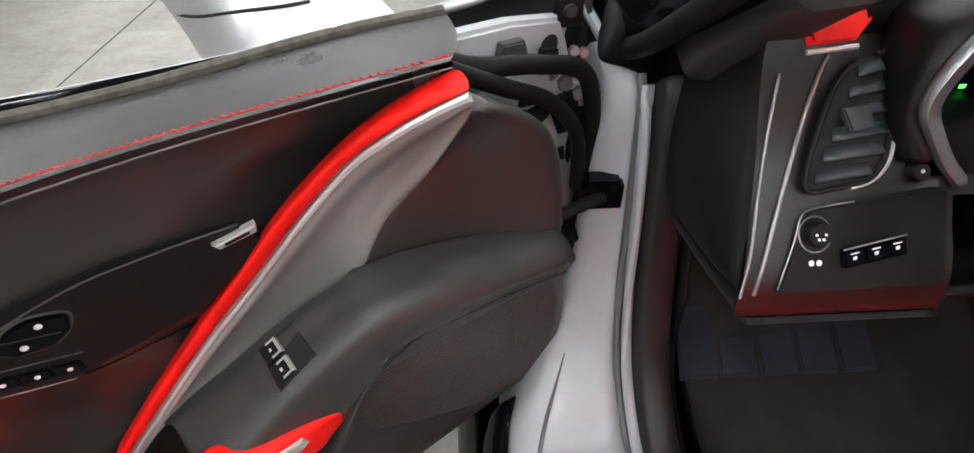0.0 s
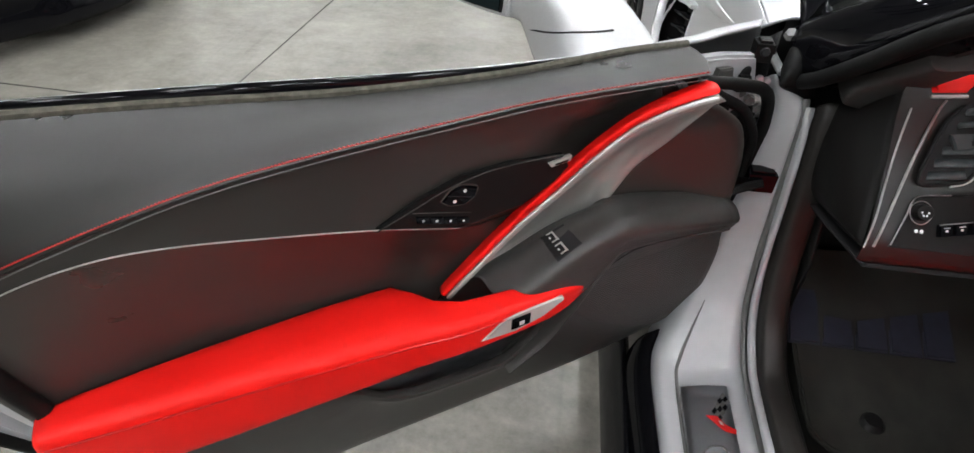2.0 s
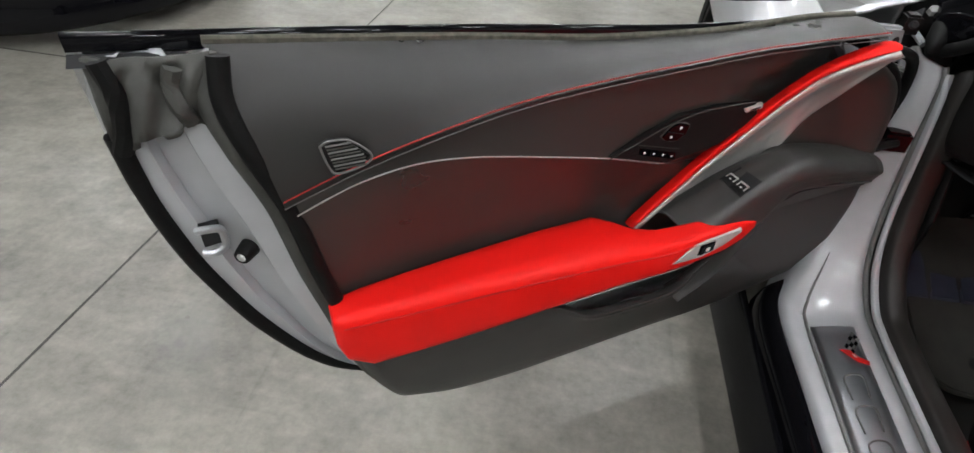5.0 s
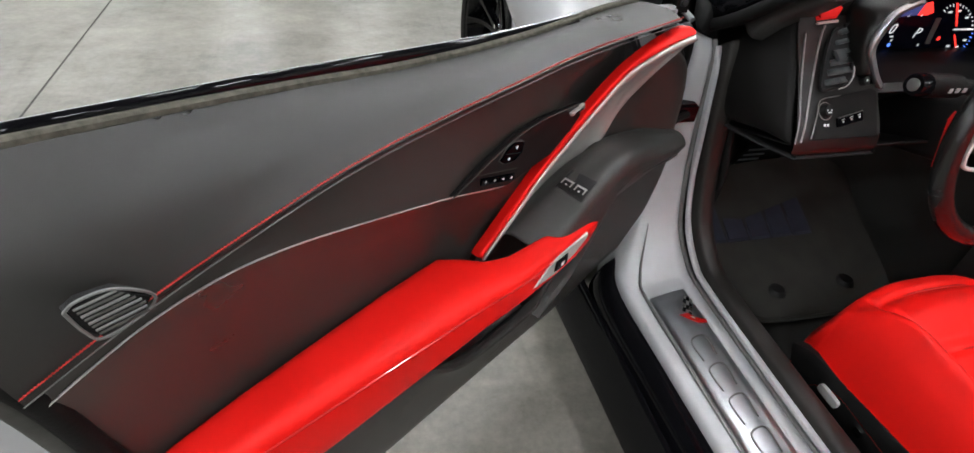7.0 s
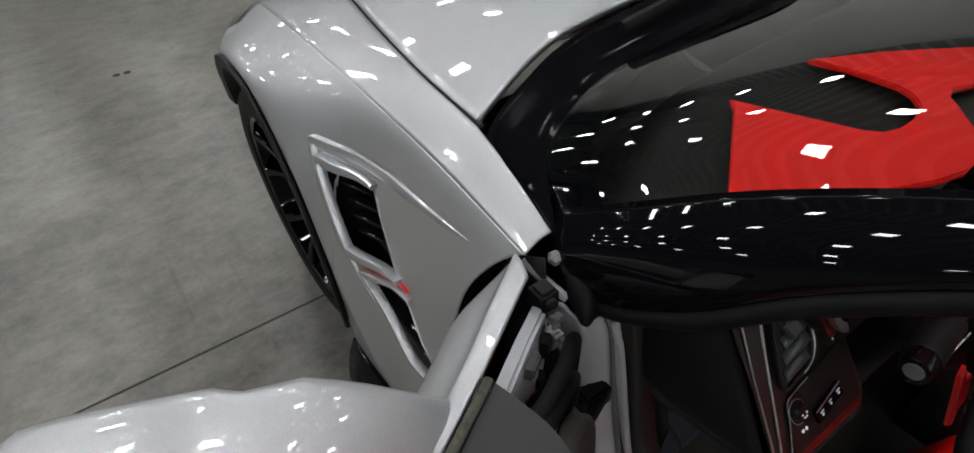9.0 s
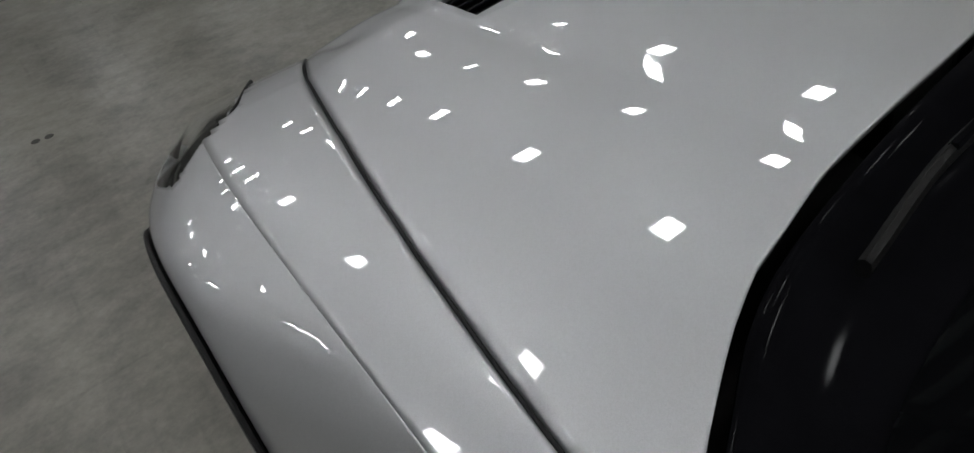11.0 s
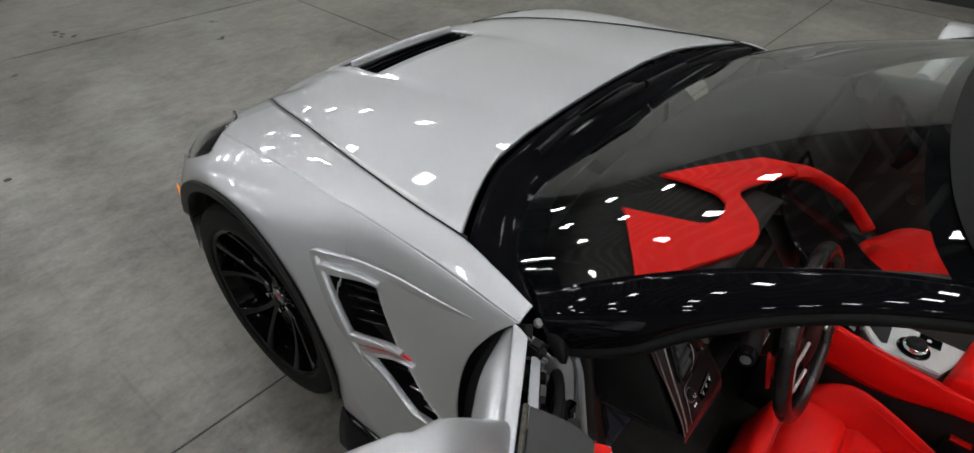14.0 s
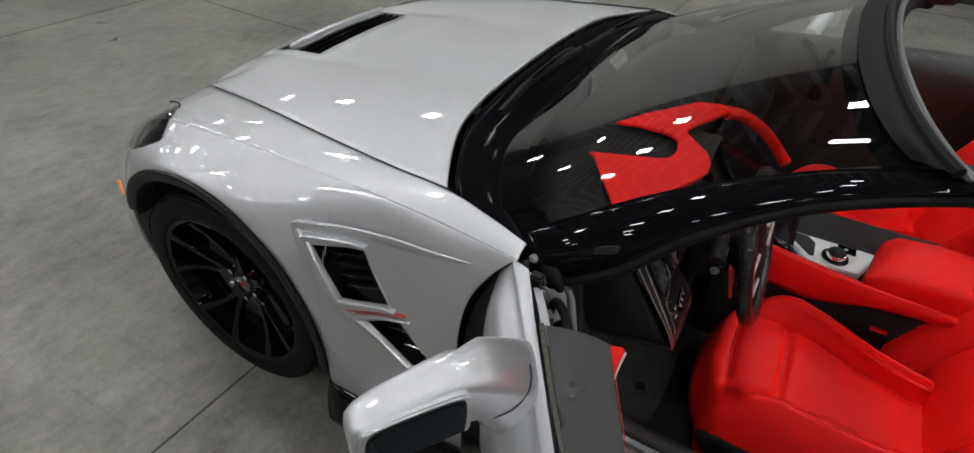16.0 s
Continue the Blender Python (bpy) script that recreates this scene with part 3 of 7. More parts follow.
# wing outlet: black well, pale frame, badge strip, fins
def wing_ribbon(pts, w, out, thick=0.009, tip=0.35):
    """A raised moulding on the wing along a line of (y, z) points with crisp bends."""
    line = []
    for k, p in enumerate(pts):
        q = Vector((*p, 0))
        if 0 < k < len(pts) - 1:
            a, b = Vector((*pts[k - 1], 0)), Vector((*pts[k + 1], 0))
            line += [q + (a - q).normalized() * 0.012, q + ((a - q).normalized() + (b - q).normalized()) * 0.002, q + (b - q).normalized() * 0.012]
        else:
            line.append(q)
    fine = []
    for a, b in zip(line, line[1:]):
        m = max(2, int((b - a).length / 0.008))
        fine += [a.lerp(b, i / m) for i in range(m)]
    fine.append(line[-1])
    rows = []
    for i, p in enumerate(fine):
        d = (fine[min(i + 1, len(fine) - 1)] - fine[max(i - 1, 0)]).normalized()
        s = Vector((-d.y, d.x, 0)) * w / 2
        e = tip + (1 - tip) * min(1, 4 * i / len(fine), 4 * (len(fine) - 1 - i) / len(fine))
        rows.append(ring(on_wing(p.x, p.y, out), (thick * (e if tip < 0.3 else 1), 0, 0), (0, s.x * e, s.y * e), 0.35, 12))
    return skin(rows)


outl = part("wing_outlet", prism([(y * 1.0, z) for y, z in VENT], lambda a, b, h: on_wing(a, b, -0.075 + h) if h == 0 else Vector((on_wing(a, b).x + 0.05, a, b)), 0.02, 0), DARK, car, "black slotted outlet with pale frame in the wing")
part("outlet_frame", wing_ribbon([(-0.510, 0.699), (-0.356, 0.688), (-0.455, 0.544), (-0.600, 0.566)], 0.024, 0.004), SILVER, outl)
part("outlet_frame", wing_ribbon([(-0.640, 0.556), (-0.490, 0.516), (-0.655, 0.425), (-0.800, 0.441)], 0.014, 0.001), SILVER, outl)
part("outlet_surround", wing_ribbon([(-0.825, 0.768), (-0.66, 0.744), (-0.50, 0.726), (-0.325, 0.709), (-0.428, 0.552), (-0.500, 0.475), (-0.60, 0.415)], 0.024, -0.004, 0.010, 0.05), SILVER, outl)
part("badge", wing_ribbon([(-0.473, 0.530), (-0.626, 0.5635)], 0.012, -0.004), CALIPER, outl, "dark red badge strip")
for y0, z0, y1, z1 in ((-0.500, 0.694, -0.530, 0.640), (-0.530, 0.640, -0.584, 0.562), (-0.603, 0.547, -0.678, 0.491), (-0.678, 0.491, -0.778, 0.441)):
    part("outlet_edge", wing_ribbon([(y0, z0), (y1, z1)], 0.007, -0.004, 0.005), SILVER, outl)
    part("outlet_wall", loft([[on_wing(y0, z0, -0.004), on_wing(y1, z1, -0.004)], [on_wing(y0 + 0.01, z0, -0.055), on_wing(y1 + 0.01, z1, -0.055)]], 6, 4), PLASTIC, outl, solid=0.003)
for k in range(4):
    f = k / 3
    part("fin", wing_ribbon([(-0.405 - 0.050 * f, 0.655 - 0.075 * f), (-0.480 - 0.055 * f, 0.660 - 0.07 * f)], 0.008, -0.026, 0.012), GLOSS, outl)
for k in range(3):
    part("fin", wing_ribbon([(-0.570 - 0.050 * k, 0.500 - 0.026 * k), (-0.625 - 0.050 * k, 0.510 - 0.026 * k)], 0.007, -0.022, 0.010), CHROME if k else GLOSS, outl)


# arch lip and liner
def arch_lip(flip):
    rows = []
    for i in range(49):
        t = radians(24 + 160 * i / 48)
        y, z = ARCH * math.cos(t), HUB[1] + ARCH * math.sin(t)
        x = arch_foot(max(-0.42, min(0.42, y)))[0]
        row = []
        for r, dx in ((0.003, -0.004), (0.002, -0.011), (-0.006, -0.013), (-0.030, -0.006), (-0.034, 0.006), (-0.034, 0.05)):
            row.append(Vector((x + dx, (ARCH + r) * math.cos(t), HUB[1] + (ARCH + r) * math.sin(t))))
        rows.append(row)
    bm = bmesh.new()
    grid(bm, rows)
    bmesh.ops.recalc_face_normals(bm, faces=bm.faces)
    return mirrored(bm) if flip else bm


def arch_liner(flip):
    bm = bmesh.new()
    grid(bm, [[Vector((x, 0.385 * math.cos(t), HUB[1] + 0.385 * math.sin(t))) for t in [radians(20 + 170 * i / 30) for i in range(31)]] for x in (-0.875, -0.7, -0.56)])
    grid(bm, [[Vector((-0.56, k * 0.385 * math.cos(t), HUB[1] + k * 0.385 * math.sin(t))) for t in [radians(20 + 170 * i / 30) for i in range(31)]] for k in (1.0, 0.5, 0.02)])
    return mirrored(bm) if flip else bm


for s in (False, True):
    part("arch_lip", arch_lip(s), PLASTIC, car, "black plastic wheel-arch lip", solid=0.003)
    part("arch_liner", arch_liner(s), DARK, car)


# wheels
def tyre_mesh(R, half, rim):
    prof = [(half * 0.92, rim), (half * 1.02, rim + 0.012), (half * 1.06, (R + rim) / 2), (half * 1.0, R - 0.014), (half * 0.9, R - 0.003), (half * 0.6, R)]
    prof = prof + [(-a, r) for a, r in reversed(prof)]
    bm = bmesh.new()
    n = 72
    grid(bm, [[Vector((-a, r * math.cos(2 * math.pi * i / n), r * math.sin(2 * math.pi * i / n))) for a, r in prof] for i in range(n + 1)])
    bmesh.ops.remove_doubles(bm, verts=bm.verts, dist=1e-5)
    bmesh.ops.recalc_face_normals(bm, faces=bm.faces)
    return bm


def tread_mesh(R, half, n=72):
    bm = bmesh.new()
    for i in range(n):
        t = 2 * math.pi * (i + 0.5) / n
        for a0, a1, sk in ((0.35, 0.98, 0.016), (-0.25, 0.25, -0.016), (-0.98, -0.35, 0.016)):
            vs = []
            for a, d, rr in ((a0, -1, R - 0.001), (a1, -1, R - 0.002 - 0.009 * (abs(a1) > 0.9)), (a1, 1, R - 0.002 - 0.009 * (abs(a1) > 0.9)), (a0, 1, R - 0.001)):
                tt = t + d * 0.033 + sk * (1 if a == a1 else 0) / R
                vs.append(bm.verts.new(Vector((-a * half, (rr + 0.004) * math.cos(tt), (rr + 0.004) * math.sin(tt)))))
            bm.faces.new(vs)
    bmesh.ops.recalc_face_normals(bm, faces=bm.faces)
    return bm


def rim_mesh(R, half):
    n = 64
    prof = [(half * 0.80, R + 0.002), (half * 0.93, R + 0.011), (half * 0.98, R + 0.006), (half * 0.95, R - 0.006), (half * 0.7, R - 0.014), (half * 0.2, R - 0.035), (-half, R - 0.02), (-half, R + 0.002)]
    bm = bmesh.new()
    grid(bm, [[Vector((-a, r * math.cos(2 * math.pi * i / n), r * math.sin(2 * math.pi * i / n))) for a, r in prof] for i in range(n + 1)])
    bmesh.ops.remove_doubles(bm, verts=bm.verts, dist=1e-5)
    bmesh.ops.recalc_face_normals(bm, faces=bm.faces)
    return bm


def spoke_mesh(R, half, t, lean):
    """One slim spoke from the hub out to the rim, leaning to its pair."""
    rings = []
    for i in range(9):
        f = i / 8
        r = 0.045 + (R - 0.052) * f
        a = t + lean * (0.10 + 0.22 * f ** 1.4)
        dep = half * (0.42 + 0.45 * f ** 1.6)
        w = 0.013 - 0.004 * math.sin(math.pi * f) + 0.004 * f ** 6
        c = Vector((-dep, r * math.cos(a), r * math.sin(a)))
        tang = Vector((0, -math.sin(a), math.cos(a)))
        rings.append(ring(c, tang * w, Vector((0.014, 0, 0)), 0.45, 10))
    return skin(rings)


def wheel(x, y, R, rim, half, side, name):
    m = Matrix.Translation((x, y, R)) @ (Matrix.Rotation(math.pi, 4, "Z") if side > 0 else Matrix.Identity(4)) @ Matrix.Rotation(radians(14), 4, "X")
    w = part(name, tyre_mesh(R, half, rim), TYRE, car, "low-profile tyre on a black ten-spoke wheel", m, sharp=30)
    part("tread", tread_mesh(R, half), TYRE, w, kind="stuff")
    part("rim", rim_mesh(rim, half), RIMBLACK, w, "gloss black rim")
    for k in range(5):
        for s in (-1, 1):
            part("spoke", spoke_mesh(rim, half, 2 * math.pi * k / 5, s), RIMBLACK, w)
    bm = disc(bmesh.new(), (-half * 0.25, 0, 0), (-1, 0, 0), 0.075, 0.052, half * 0.26, 32)
    part("hub", bm, RIMBLACK, w)
    part("centre_cap", disc(bmesh.new(), (-half * 0.5, 0, 0), (-1, 0, 0), 0.030, 0.027, 0.008, 24), LAMP_BLACK, w)
    b = bmesh.new()
    for s in (-1, 1):
        prism([(-0.012, 0.002 * s), (0.0, 0.010), (0.012, 0.002 * s)], lambda a, c, h: Vector((-half * 0.5 - 0.0085 - h, a, c)), 0.001, 0, b)
    part("cap_mark", b, CALIPER, w)
    for k in range(5):
        t = 2 * math.pi * (k + 0.5) / 5
        part("wheel_nut", disc(bmesh.new(), (-half * 0.46, 0.052 * math.cos(t), 0.052 * math.sin(t)), (-1, 0, 0), 0.011, 0.009, 0.02, 6), CHROME, w)
    return w


for x, y, R, rim, half, sd, nm in ((-0.775, 0.0, 0.327, 0.246, 0.118, -1, "front_wheel"), (0.775, 0.0, 0.327, 0.246, 0.118, 1, "front_wheel"), (-0.77, -2.71, 0.345, 0.262, 0.14, -1, "rear_wheel"), (0.77, -2.71, 0.345, 0.262, 0.14, 1, "rear_wheel")):
    wheel(x, y, R, rim, half, sd, nm)
    s = 1 if sd > 0 else -1
    part("brake_disc", disc(bmesh.new(), (x + s * 0.005, y, R), (s, 0, 0), 0.185, 0.185, 0.025, 40), DISC, car)
    b = skin([ring((x + s * (0.01 + 0.035 * k), y - 0.155, R + 0.01), (0, 0.034, 0), (0, 0.006, 0.085), 0.4, 14) for k in (0, 1)])
    part("brake_caliper", b, CALIPER, car, "red brake caliper")


# nose, bumper corner, headlamps
def nose():
    bm = bmesh.new()
    rows = []
    for i in range(25):
        f = i / 24
        a = -1 + 2 * f
        x = 0.86 * a
        edge = abs(a)
        yb = 0.60 - 0.22 * edge ** 3
        rows.append([Vector((x * 0.995, yb - 0.02, 0.60 - 0.10 * edge ** 4 + 0.03 * edge)), Vector((x, yb + 0.16 - 0.12 * edge ** 4, 0.52 - 0.05 * edge)), Vector((x, yb + 0.24 - 0.2 * edge ** 4, 0.42)), Vector((x, yb + 0.22 - 0.21 * edge ** 4, 0.25)), Vector((x * 0.95, yb + 0.06 - 0.14 * edge ** 4, 0.16))])
    rows = [cr(r, 12) for r in rows]
    grid(bm, rows)
    bmesh.ops.recalc_face_normals(bm, faces=bm.faces)
    return bm


part("front_bumper", nose(), SILVER, car, "silver front bumper", solid=0.006)
for s in (1, -1):
    def hl(p, up=0.0):
        return Vector((p[0] * s, p[1] + up, p[2] + up))
    b = wing(s < 0, True)
    cover = b.copy()
    for v in b.verts:
        v.co += Vector((0.010 * s, -0.012, -0.014))
    lampo = part("headlamp", b, LAMP_BLACK, car, "dark projector headlamp under a clear lens")
    part("lens", cover, LENS, lampo)
    rim_pts = [(-0.600, 0.478, 0.690), (-0.640, 0.385, 0.728), (-0.684, 0.297, 0.757), (-0.75, 0.243, 0.752), (-0.814, 0.191, 0.745), (-0.812, 0.28, 0.705), (-0.80, 0.37, 0.66)]
    part("gasket", tube([hl(p, -0.002) for p in rim_pts], 0.004, 8, 40), RUBBER, lampo)
    for k in range(3):
        c = Vector((-0.700, 0.330, 0.742)).lerp(Vector((-0.790, 0.262, 0.715)), 0.1 + 0.4 * k)
        part("projector", disc(bmesh.new(), hl(c, -0.014), (0, 0.7, 0.5), 0.021, 0.016, 0.012, 20), CHROME, lampo)
    for k in range(4):
        c = Vector((-0.690, 0.300, 0.748)).lerp(Vector((-0.806, 0.205, 0.735)), k / 3)
        part("lamp_rib", tube([hl(c, -0.006), hl(c + Vector((-0.004, 0.075, -0.035)), -0.006)], 0.003, 6, 4), GLOSS, lampo)
    part("side_marker", loft([[hl((-0.868, 0.408, 0.56)), hl((-0.860, 0.440, 0.55))], [hl((-0.872, 0.410, 0.515)), hl((-0.862, 0.442, 0.505))]], 6, 4), AMBER, car, "amber side marker lamp", solid=0.004)

# black sill cover under the doors and dark splitter behind the wheel
for s in (1, -1):
    bm = loft([[(-0.93 * s, -0.40, 0.245), (-0.925 * s, -0.8, 0.238), (-0.925 * s, -1.4, 0.225), (-0.925 * s, -2.3, 0.225)],
               [(-0.955 * s, -0.41, 0.20), (-0.945 * s, -0.8, 0.20), (-0.94 * s, -1.4, 0.19), (-0.945 * s, -2.3, 0.19)],
               [(-0.965 * s, -0.42, 0.13), (-0.955 * s, -0.8, 0.12), (-0.95 * s, -1.4, 0.12), (-0.955 * s, -2.3, 0.12)],
               [(-0.90 * s, -0.42, 0.115), (-0.89 * s, -0.8, 0.105), (-0.89 * s, -1.4, 0.105), (-0.90 * s, -2.3, 0.105)]], 30, 10)
    part("rocker", bm, GLOSS, car, "gloss black rocker panel", solid=0.006)
part("underbody", box(-0.80, 0.80, -3.2, 0.36, 0.13, 0.15, 0.0), DARK, car)

# rear of the body
for s in (1, -1):
    bm = loft([[(-0.62 * s, -2.05, 0.92), (-0.62 * s, -2.6, 0.95), (-0.60 * s, -3.3, 0.90), (-0.55 * s, -3.55, 0.86)],
               [(-0.86 * s, -2.02, 0.84), (-0.88 * s, -2.6, 0.90), (-0.84 * s, -3.3, 0.86), (-0.72 * s, -3.58, 0.80)],
               [(-0.94 * s, -2.04, 0.62), (-0.99 * s, -2.6, 0.74), (-0.93 * s, -3.3, 0.66), (-0.76 * s, -3.6, 0.60)],
               [(-0.93 * s, -2.1, 0.24), (-0.98 * s, -2.2, 0.30), (-0.92 * s, -3.3, 0.30), (-0.76 * s, -3.55, 0.30)]], 30, 16)
    part("rear_wing", bm, SILVER, car, "silver rear quarter panel", solid=0.006)
part("rear_deck", loft([[(-0.62, -2.05, 0.92), (0, -2.05, 0.95), (0.62, -2.05, 0.92)], [(-0.62, -2.6, 0.95), (0, -2.6, 1.0), (0.62, -2.6, 0.95)], [(-0.60, -3.3, 0.90), (0, -3.3, 0.95), (0.60, -3.3, 0.90)],
                        [(-0.56, -3.56, 0.84), (0, -3.62, 0.87), (0.56, -3.56, 0.84)], [(-0.7, -3.6, 0.45), (0, -3.68, 0.45), (0.7, -3.6, 0.45)], [(-0.7, -3.5, 0.2), (0, -3.55, 0.2), (0.7, -3.5, 0.2)]], 16, 24), SILVER, car, "silver rear deck and tail", solid=0.006)

# ---- windscreen ----
GL_BASE = [(-0.741, -0.835, 0.809), (-0.69, -0.755, 0.838), (-0.52, -0.682, 0.853), (-0.25, -0.668, 0.862), (0, -0.668, 0.864), (0.25, -0.668, 0.862), (0.52, -0.682, 0.853), (0.69, -0.755, 0.838), (0.741, -0.835, 0.809)]
GL_MID = [(-0.681, -1.03, 0.932), (-0.60, -0.99, 0.965), (-0.45, -0.965, 0.985), (-0.22, -0.955, 0.995), (0, -0.955, 0.997), (0.22, -0.955, 0.995), (0.45, -0.965, 0.985), (0.60, -0.99, 0.965), (0.681, -1.03, 0.932)]
GL_TOP = [(-0.575, -1.42, 1.082), (-0.52, -1.385, 1.092), (-0.40, -1.35, 1.10), (-0.2, -1.322, 1.106), (0, -1.315, 1.108), (0.2, -1.322, 1.106), (0.40, -1.35, 1.10), (0.52, -1.385, 1.092), (0.575, -1.42, 1.082)]
bm = loft([GL_BASE, GL_MID, GL_TOP], 48, 28)
bmesh.ops.recalc_face_normals(bm, faces=bm.faces)
if sum(f.normal.z for f in bm.faces) < 0:
    bmesh.ops.reverse_faces(bm, faces=bm.faces)
ws = part("windscreen", bm, GLASS, car, "raked clear windscreen with dark edge band")
ws.visible_shadow = False


def glass_point(f, g, drop=0.0):
    c = cr([cr(k, 49)[round(f * 48)] for k in (GL_BASE, GL_MID, GL_TOP)], 41)[round(g * 40)]
    return c - Vector((0, 0, drop))


def band(edges, drop):
    bm = bmesh.new()
    grid(bm, [[glass_point(f, g, drop) for f, g in row] for row in edges])
    return bm


part("edge_band", band([[(i / 48, 0.0) for i in range(49)], [(i / 48, 0.05) for i in range(49)], [(i / 48, 0.11 + 0.05 * abs(i / 24 - 1) ** 6) for i in range(49)]], 0.004), GLOSS, ws)
part("edge_band", band([[(i / 48, 1.0) for i in range(49)], [(i / 48, 0.94) for i in range(49)]], 0.004), GLOSS, ws)

# cowl between bonnet and glass, with wipers
bm = loft([[(-0.757, -0.745, 0.815), (-0.735, -0.675, 0.826), (-0.61, -0.60, 0.836), (-0.42, -0.535, 0.842), (0, -0.515, 0.850), (0.42, -0.535, 0.842), (0.61, -0.60, 0.836), (0.735, -0.675, 0.826), (0.757, -0.745, 0.815)],
           [(-0.76, -0.80, 0.815), (-0.70, -0.725, 0.820), (-0.56, -0.65, 0.828), (-0.35, -0.61, 0.832), (0, -0.60, 0.838), (0.35, -0.61, 0.832), (0.56, -0.65, 0.828), (0.70, -0.725, 0.820), (0.76, -0.80, 0.815)],
           [(-0.775, -0.87, 0.80), (-0.69, -0.765, 0.826), (-0.52, -0.695, 0.842), (-0.25, -0.68, 0.850), (0, -0.68, 0.852), (0.25, -0.68, 0.850), (0.52, -0.695, 0.842), (0.69, -0.765, 0.826), (0.775, -0.87, 0.80)]], 48, 10)
part("cowl", bm, COWL, car, "black plastic cowl under the windscreen", solid=0.006)
for p0, p1, p2, p3 in (((-0.40, -0.595, 0.862), (-0.2, -0.583, 0.872), (0.02, -0.60, 0.876), (0.10, -0.61, 0.874)), ((0.12, -0.612, 0.872), (0.32, -0.64, 0.876), (0.50, -0.69, 0.874), (0.62, -0.735, 0.866))):
    wp = part("wiper", tube([p0, p1, p2, p3], 0.008, 8, 20, flat=1.6), PLASTIC, car, "black wiper blade")
    q = [Vector(p) for p in (p0, p1, p2, p3)]
    part("wiper_arm", tube([q[1] + Vector((0, 0, 0.010)), q[2] + Vector((0.0, 0.01, 0.014)), q[3] + Vector((0.05, 0.03, -0.02))], 0.006, 6, 14), GLOSS, wp)

# screen pillars and header
for s in (1, -1):
    def sp(pts):
        return [(p[0] * s, p[1], p[2]) for p in pts]
    G = sp([(-0.742, -0.83, 0.806), (-0.716, -0.92, 0.862), (-0.686, -1.02, 0.924), (-0.655, -1.12, 0.974), (-0.627, -1.22, 1.014), (-0.602, -1.32, 1.048), (-0.584, -1.43, 1.076), (-0.572, -1.50, 1.088)])
    M = sp([(-0.785, -0.885, 0.800), (-0.768, -0.955, 0.850), (-0.743, -1.04, 0.906), (-0.714, -1.13, 0.961), (-0.685, -1.23, 1.009), (-0.659, -1.33, 1.050), (-0.636, -1.45, 1.081), (-0.621, -1.54, 1.095)])
    S = sp([(-0.775, -0.925, 0.755), (-0.772, -0.985, 0.790), (-0.762, -1.055, 0.845), (-0.736, -1.125, 0.913), (-0.701, -1.22, 0.980), (-0.669, -1.33, 1.034), (-0.632, -1.46, 1.070), (-0.614, -1.55, 1.084)])
    B = sp([(-0.73, -0.93, 0.75), (-0.72, -0.99, 0.79), (-0.705, -1.06, 0.845), (-0.69, -1.13, 0.90), (-0.66, -1.22, 0.955), (-0.63, -1.33, 1.005), (-0.60, -1.46, 1.045), (-0.585, -1.55, 1.062)])
    pil = part("screen_pillar", loft([G, M, S, B], 40, 14), GLOSS, car, "gloss black windscreen pillar", solid=0.004)
    part("door_seal", tube([Vector(p) + Vector((0, -0.006, -0.006)) for p in S], 0.011, 10, 40), RUBBER, pil, "dark grey rubber door seal")
    part("pillar_trim", loft([[Vector(p) + Vector((0.004 * s, 0, -0.002)) for p in B], [Vector(p) * 1.0 + Vector((0.05 * s, 0.0, 0.03)) for p in B], [Vector(p) + Vector((0.012 * s, 0, -0.008)) for p in G]], 30, 8), GRAIN, pil, solid=0.004)
hd = [[(x, y + 0.012, z + 0.004) for x, y, z in GL_TOP], [(x * 1.06, y - 0.02, z + 0.016) for x, y, z in GL_TOP], [(x * 1.08, y - 0.055, z + 0.012) for x, y, z in GL_TOP], [(x * 1.07, y - 0.085, z - 0.012) for x, y, z in GL_TOP], [(x * 1.0, y - 0.075, z - 0.04) for x, y, z in GL_TOP], [(x * 0.97, y + 0.0, z - 0.03) for x, y, z in GL_TOP]]
head = part("screen_header", loft(hd, 40, 24), RUBBER, car, "dark grey windscreen header with open roof seal")
part("header_seal", tube([(x * 1.07, y - 0.045, z + 0.018) for x, y, z in GL_TOP], 0.010, 8, 40), RUBBER, head)
part("header_seal", tube([(x * 1.06, y - 0.068, z + 0.008) for x, y, z in GL_TOP], 0.008, 8, 40), TRIMGREY, head)
# inside mirror
im = part("inside_mirror", skin([ring((x, -1.27, 0.99), (0, 0.012, 0.004), (0, -0.008, h), 0.4, 14) for x, h in ((-0.11, 0.018), (-0.10, 0.03), (0, 0.034), (0.10, 0.03), (0.11, 0.018))]), GLOSS, car, "small black inside mirror")
part("stem", tube([(0, -1.26, 1.01), (0, -1.22, 1.05), (0, -1.20, 1.058)], 0.009, 8, 8), GLOSS, im)

GREYRUB = mat("grey_rubber", (0.048, 0.048, 0.043), 0.6, noise_amt=0.3, noise_scale=25, bump=0.2)

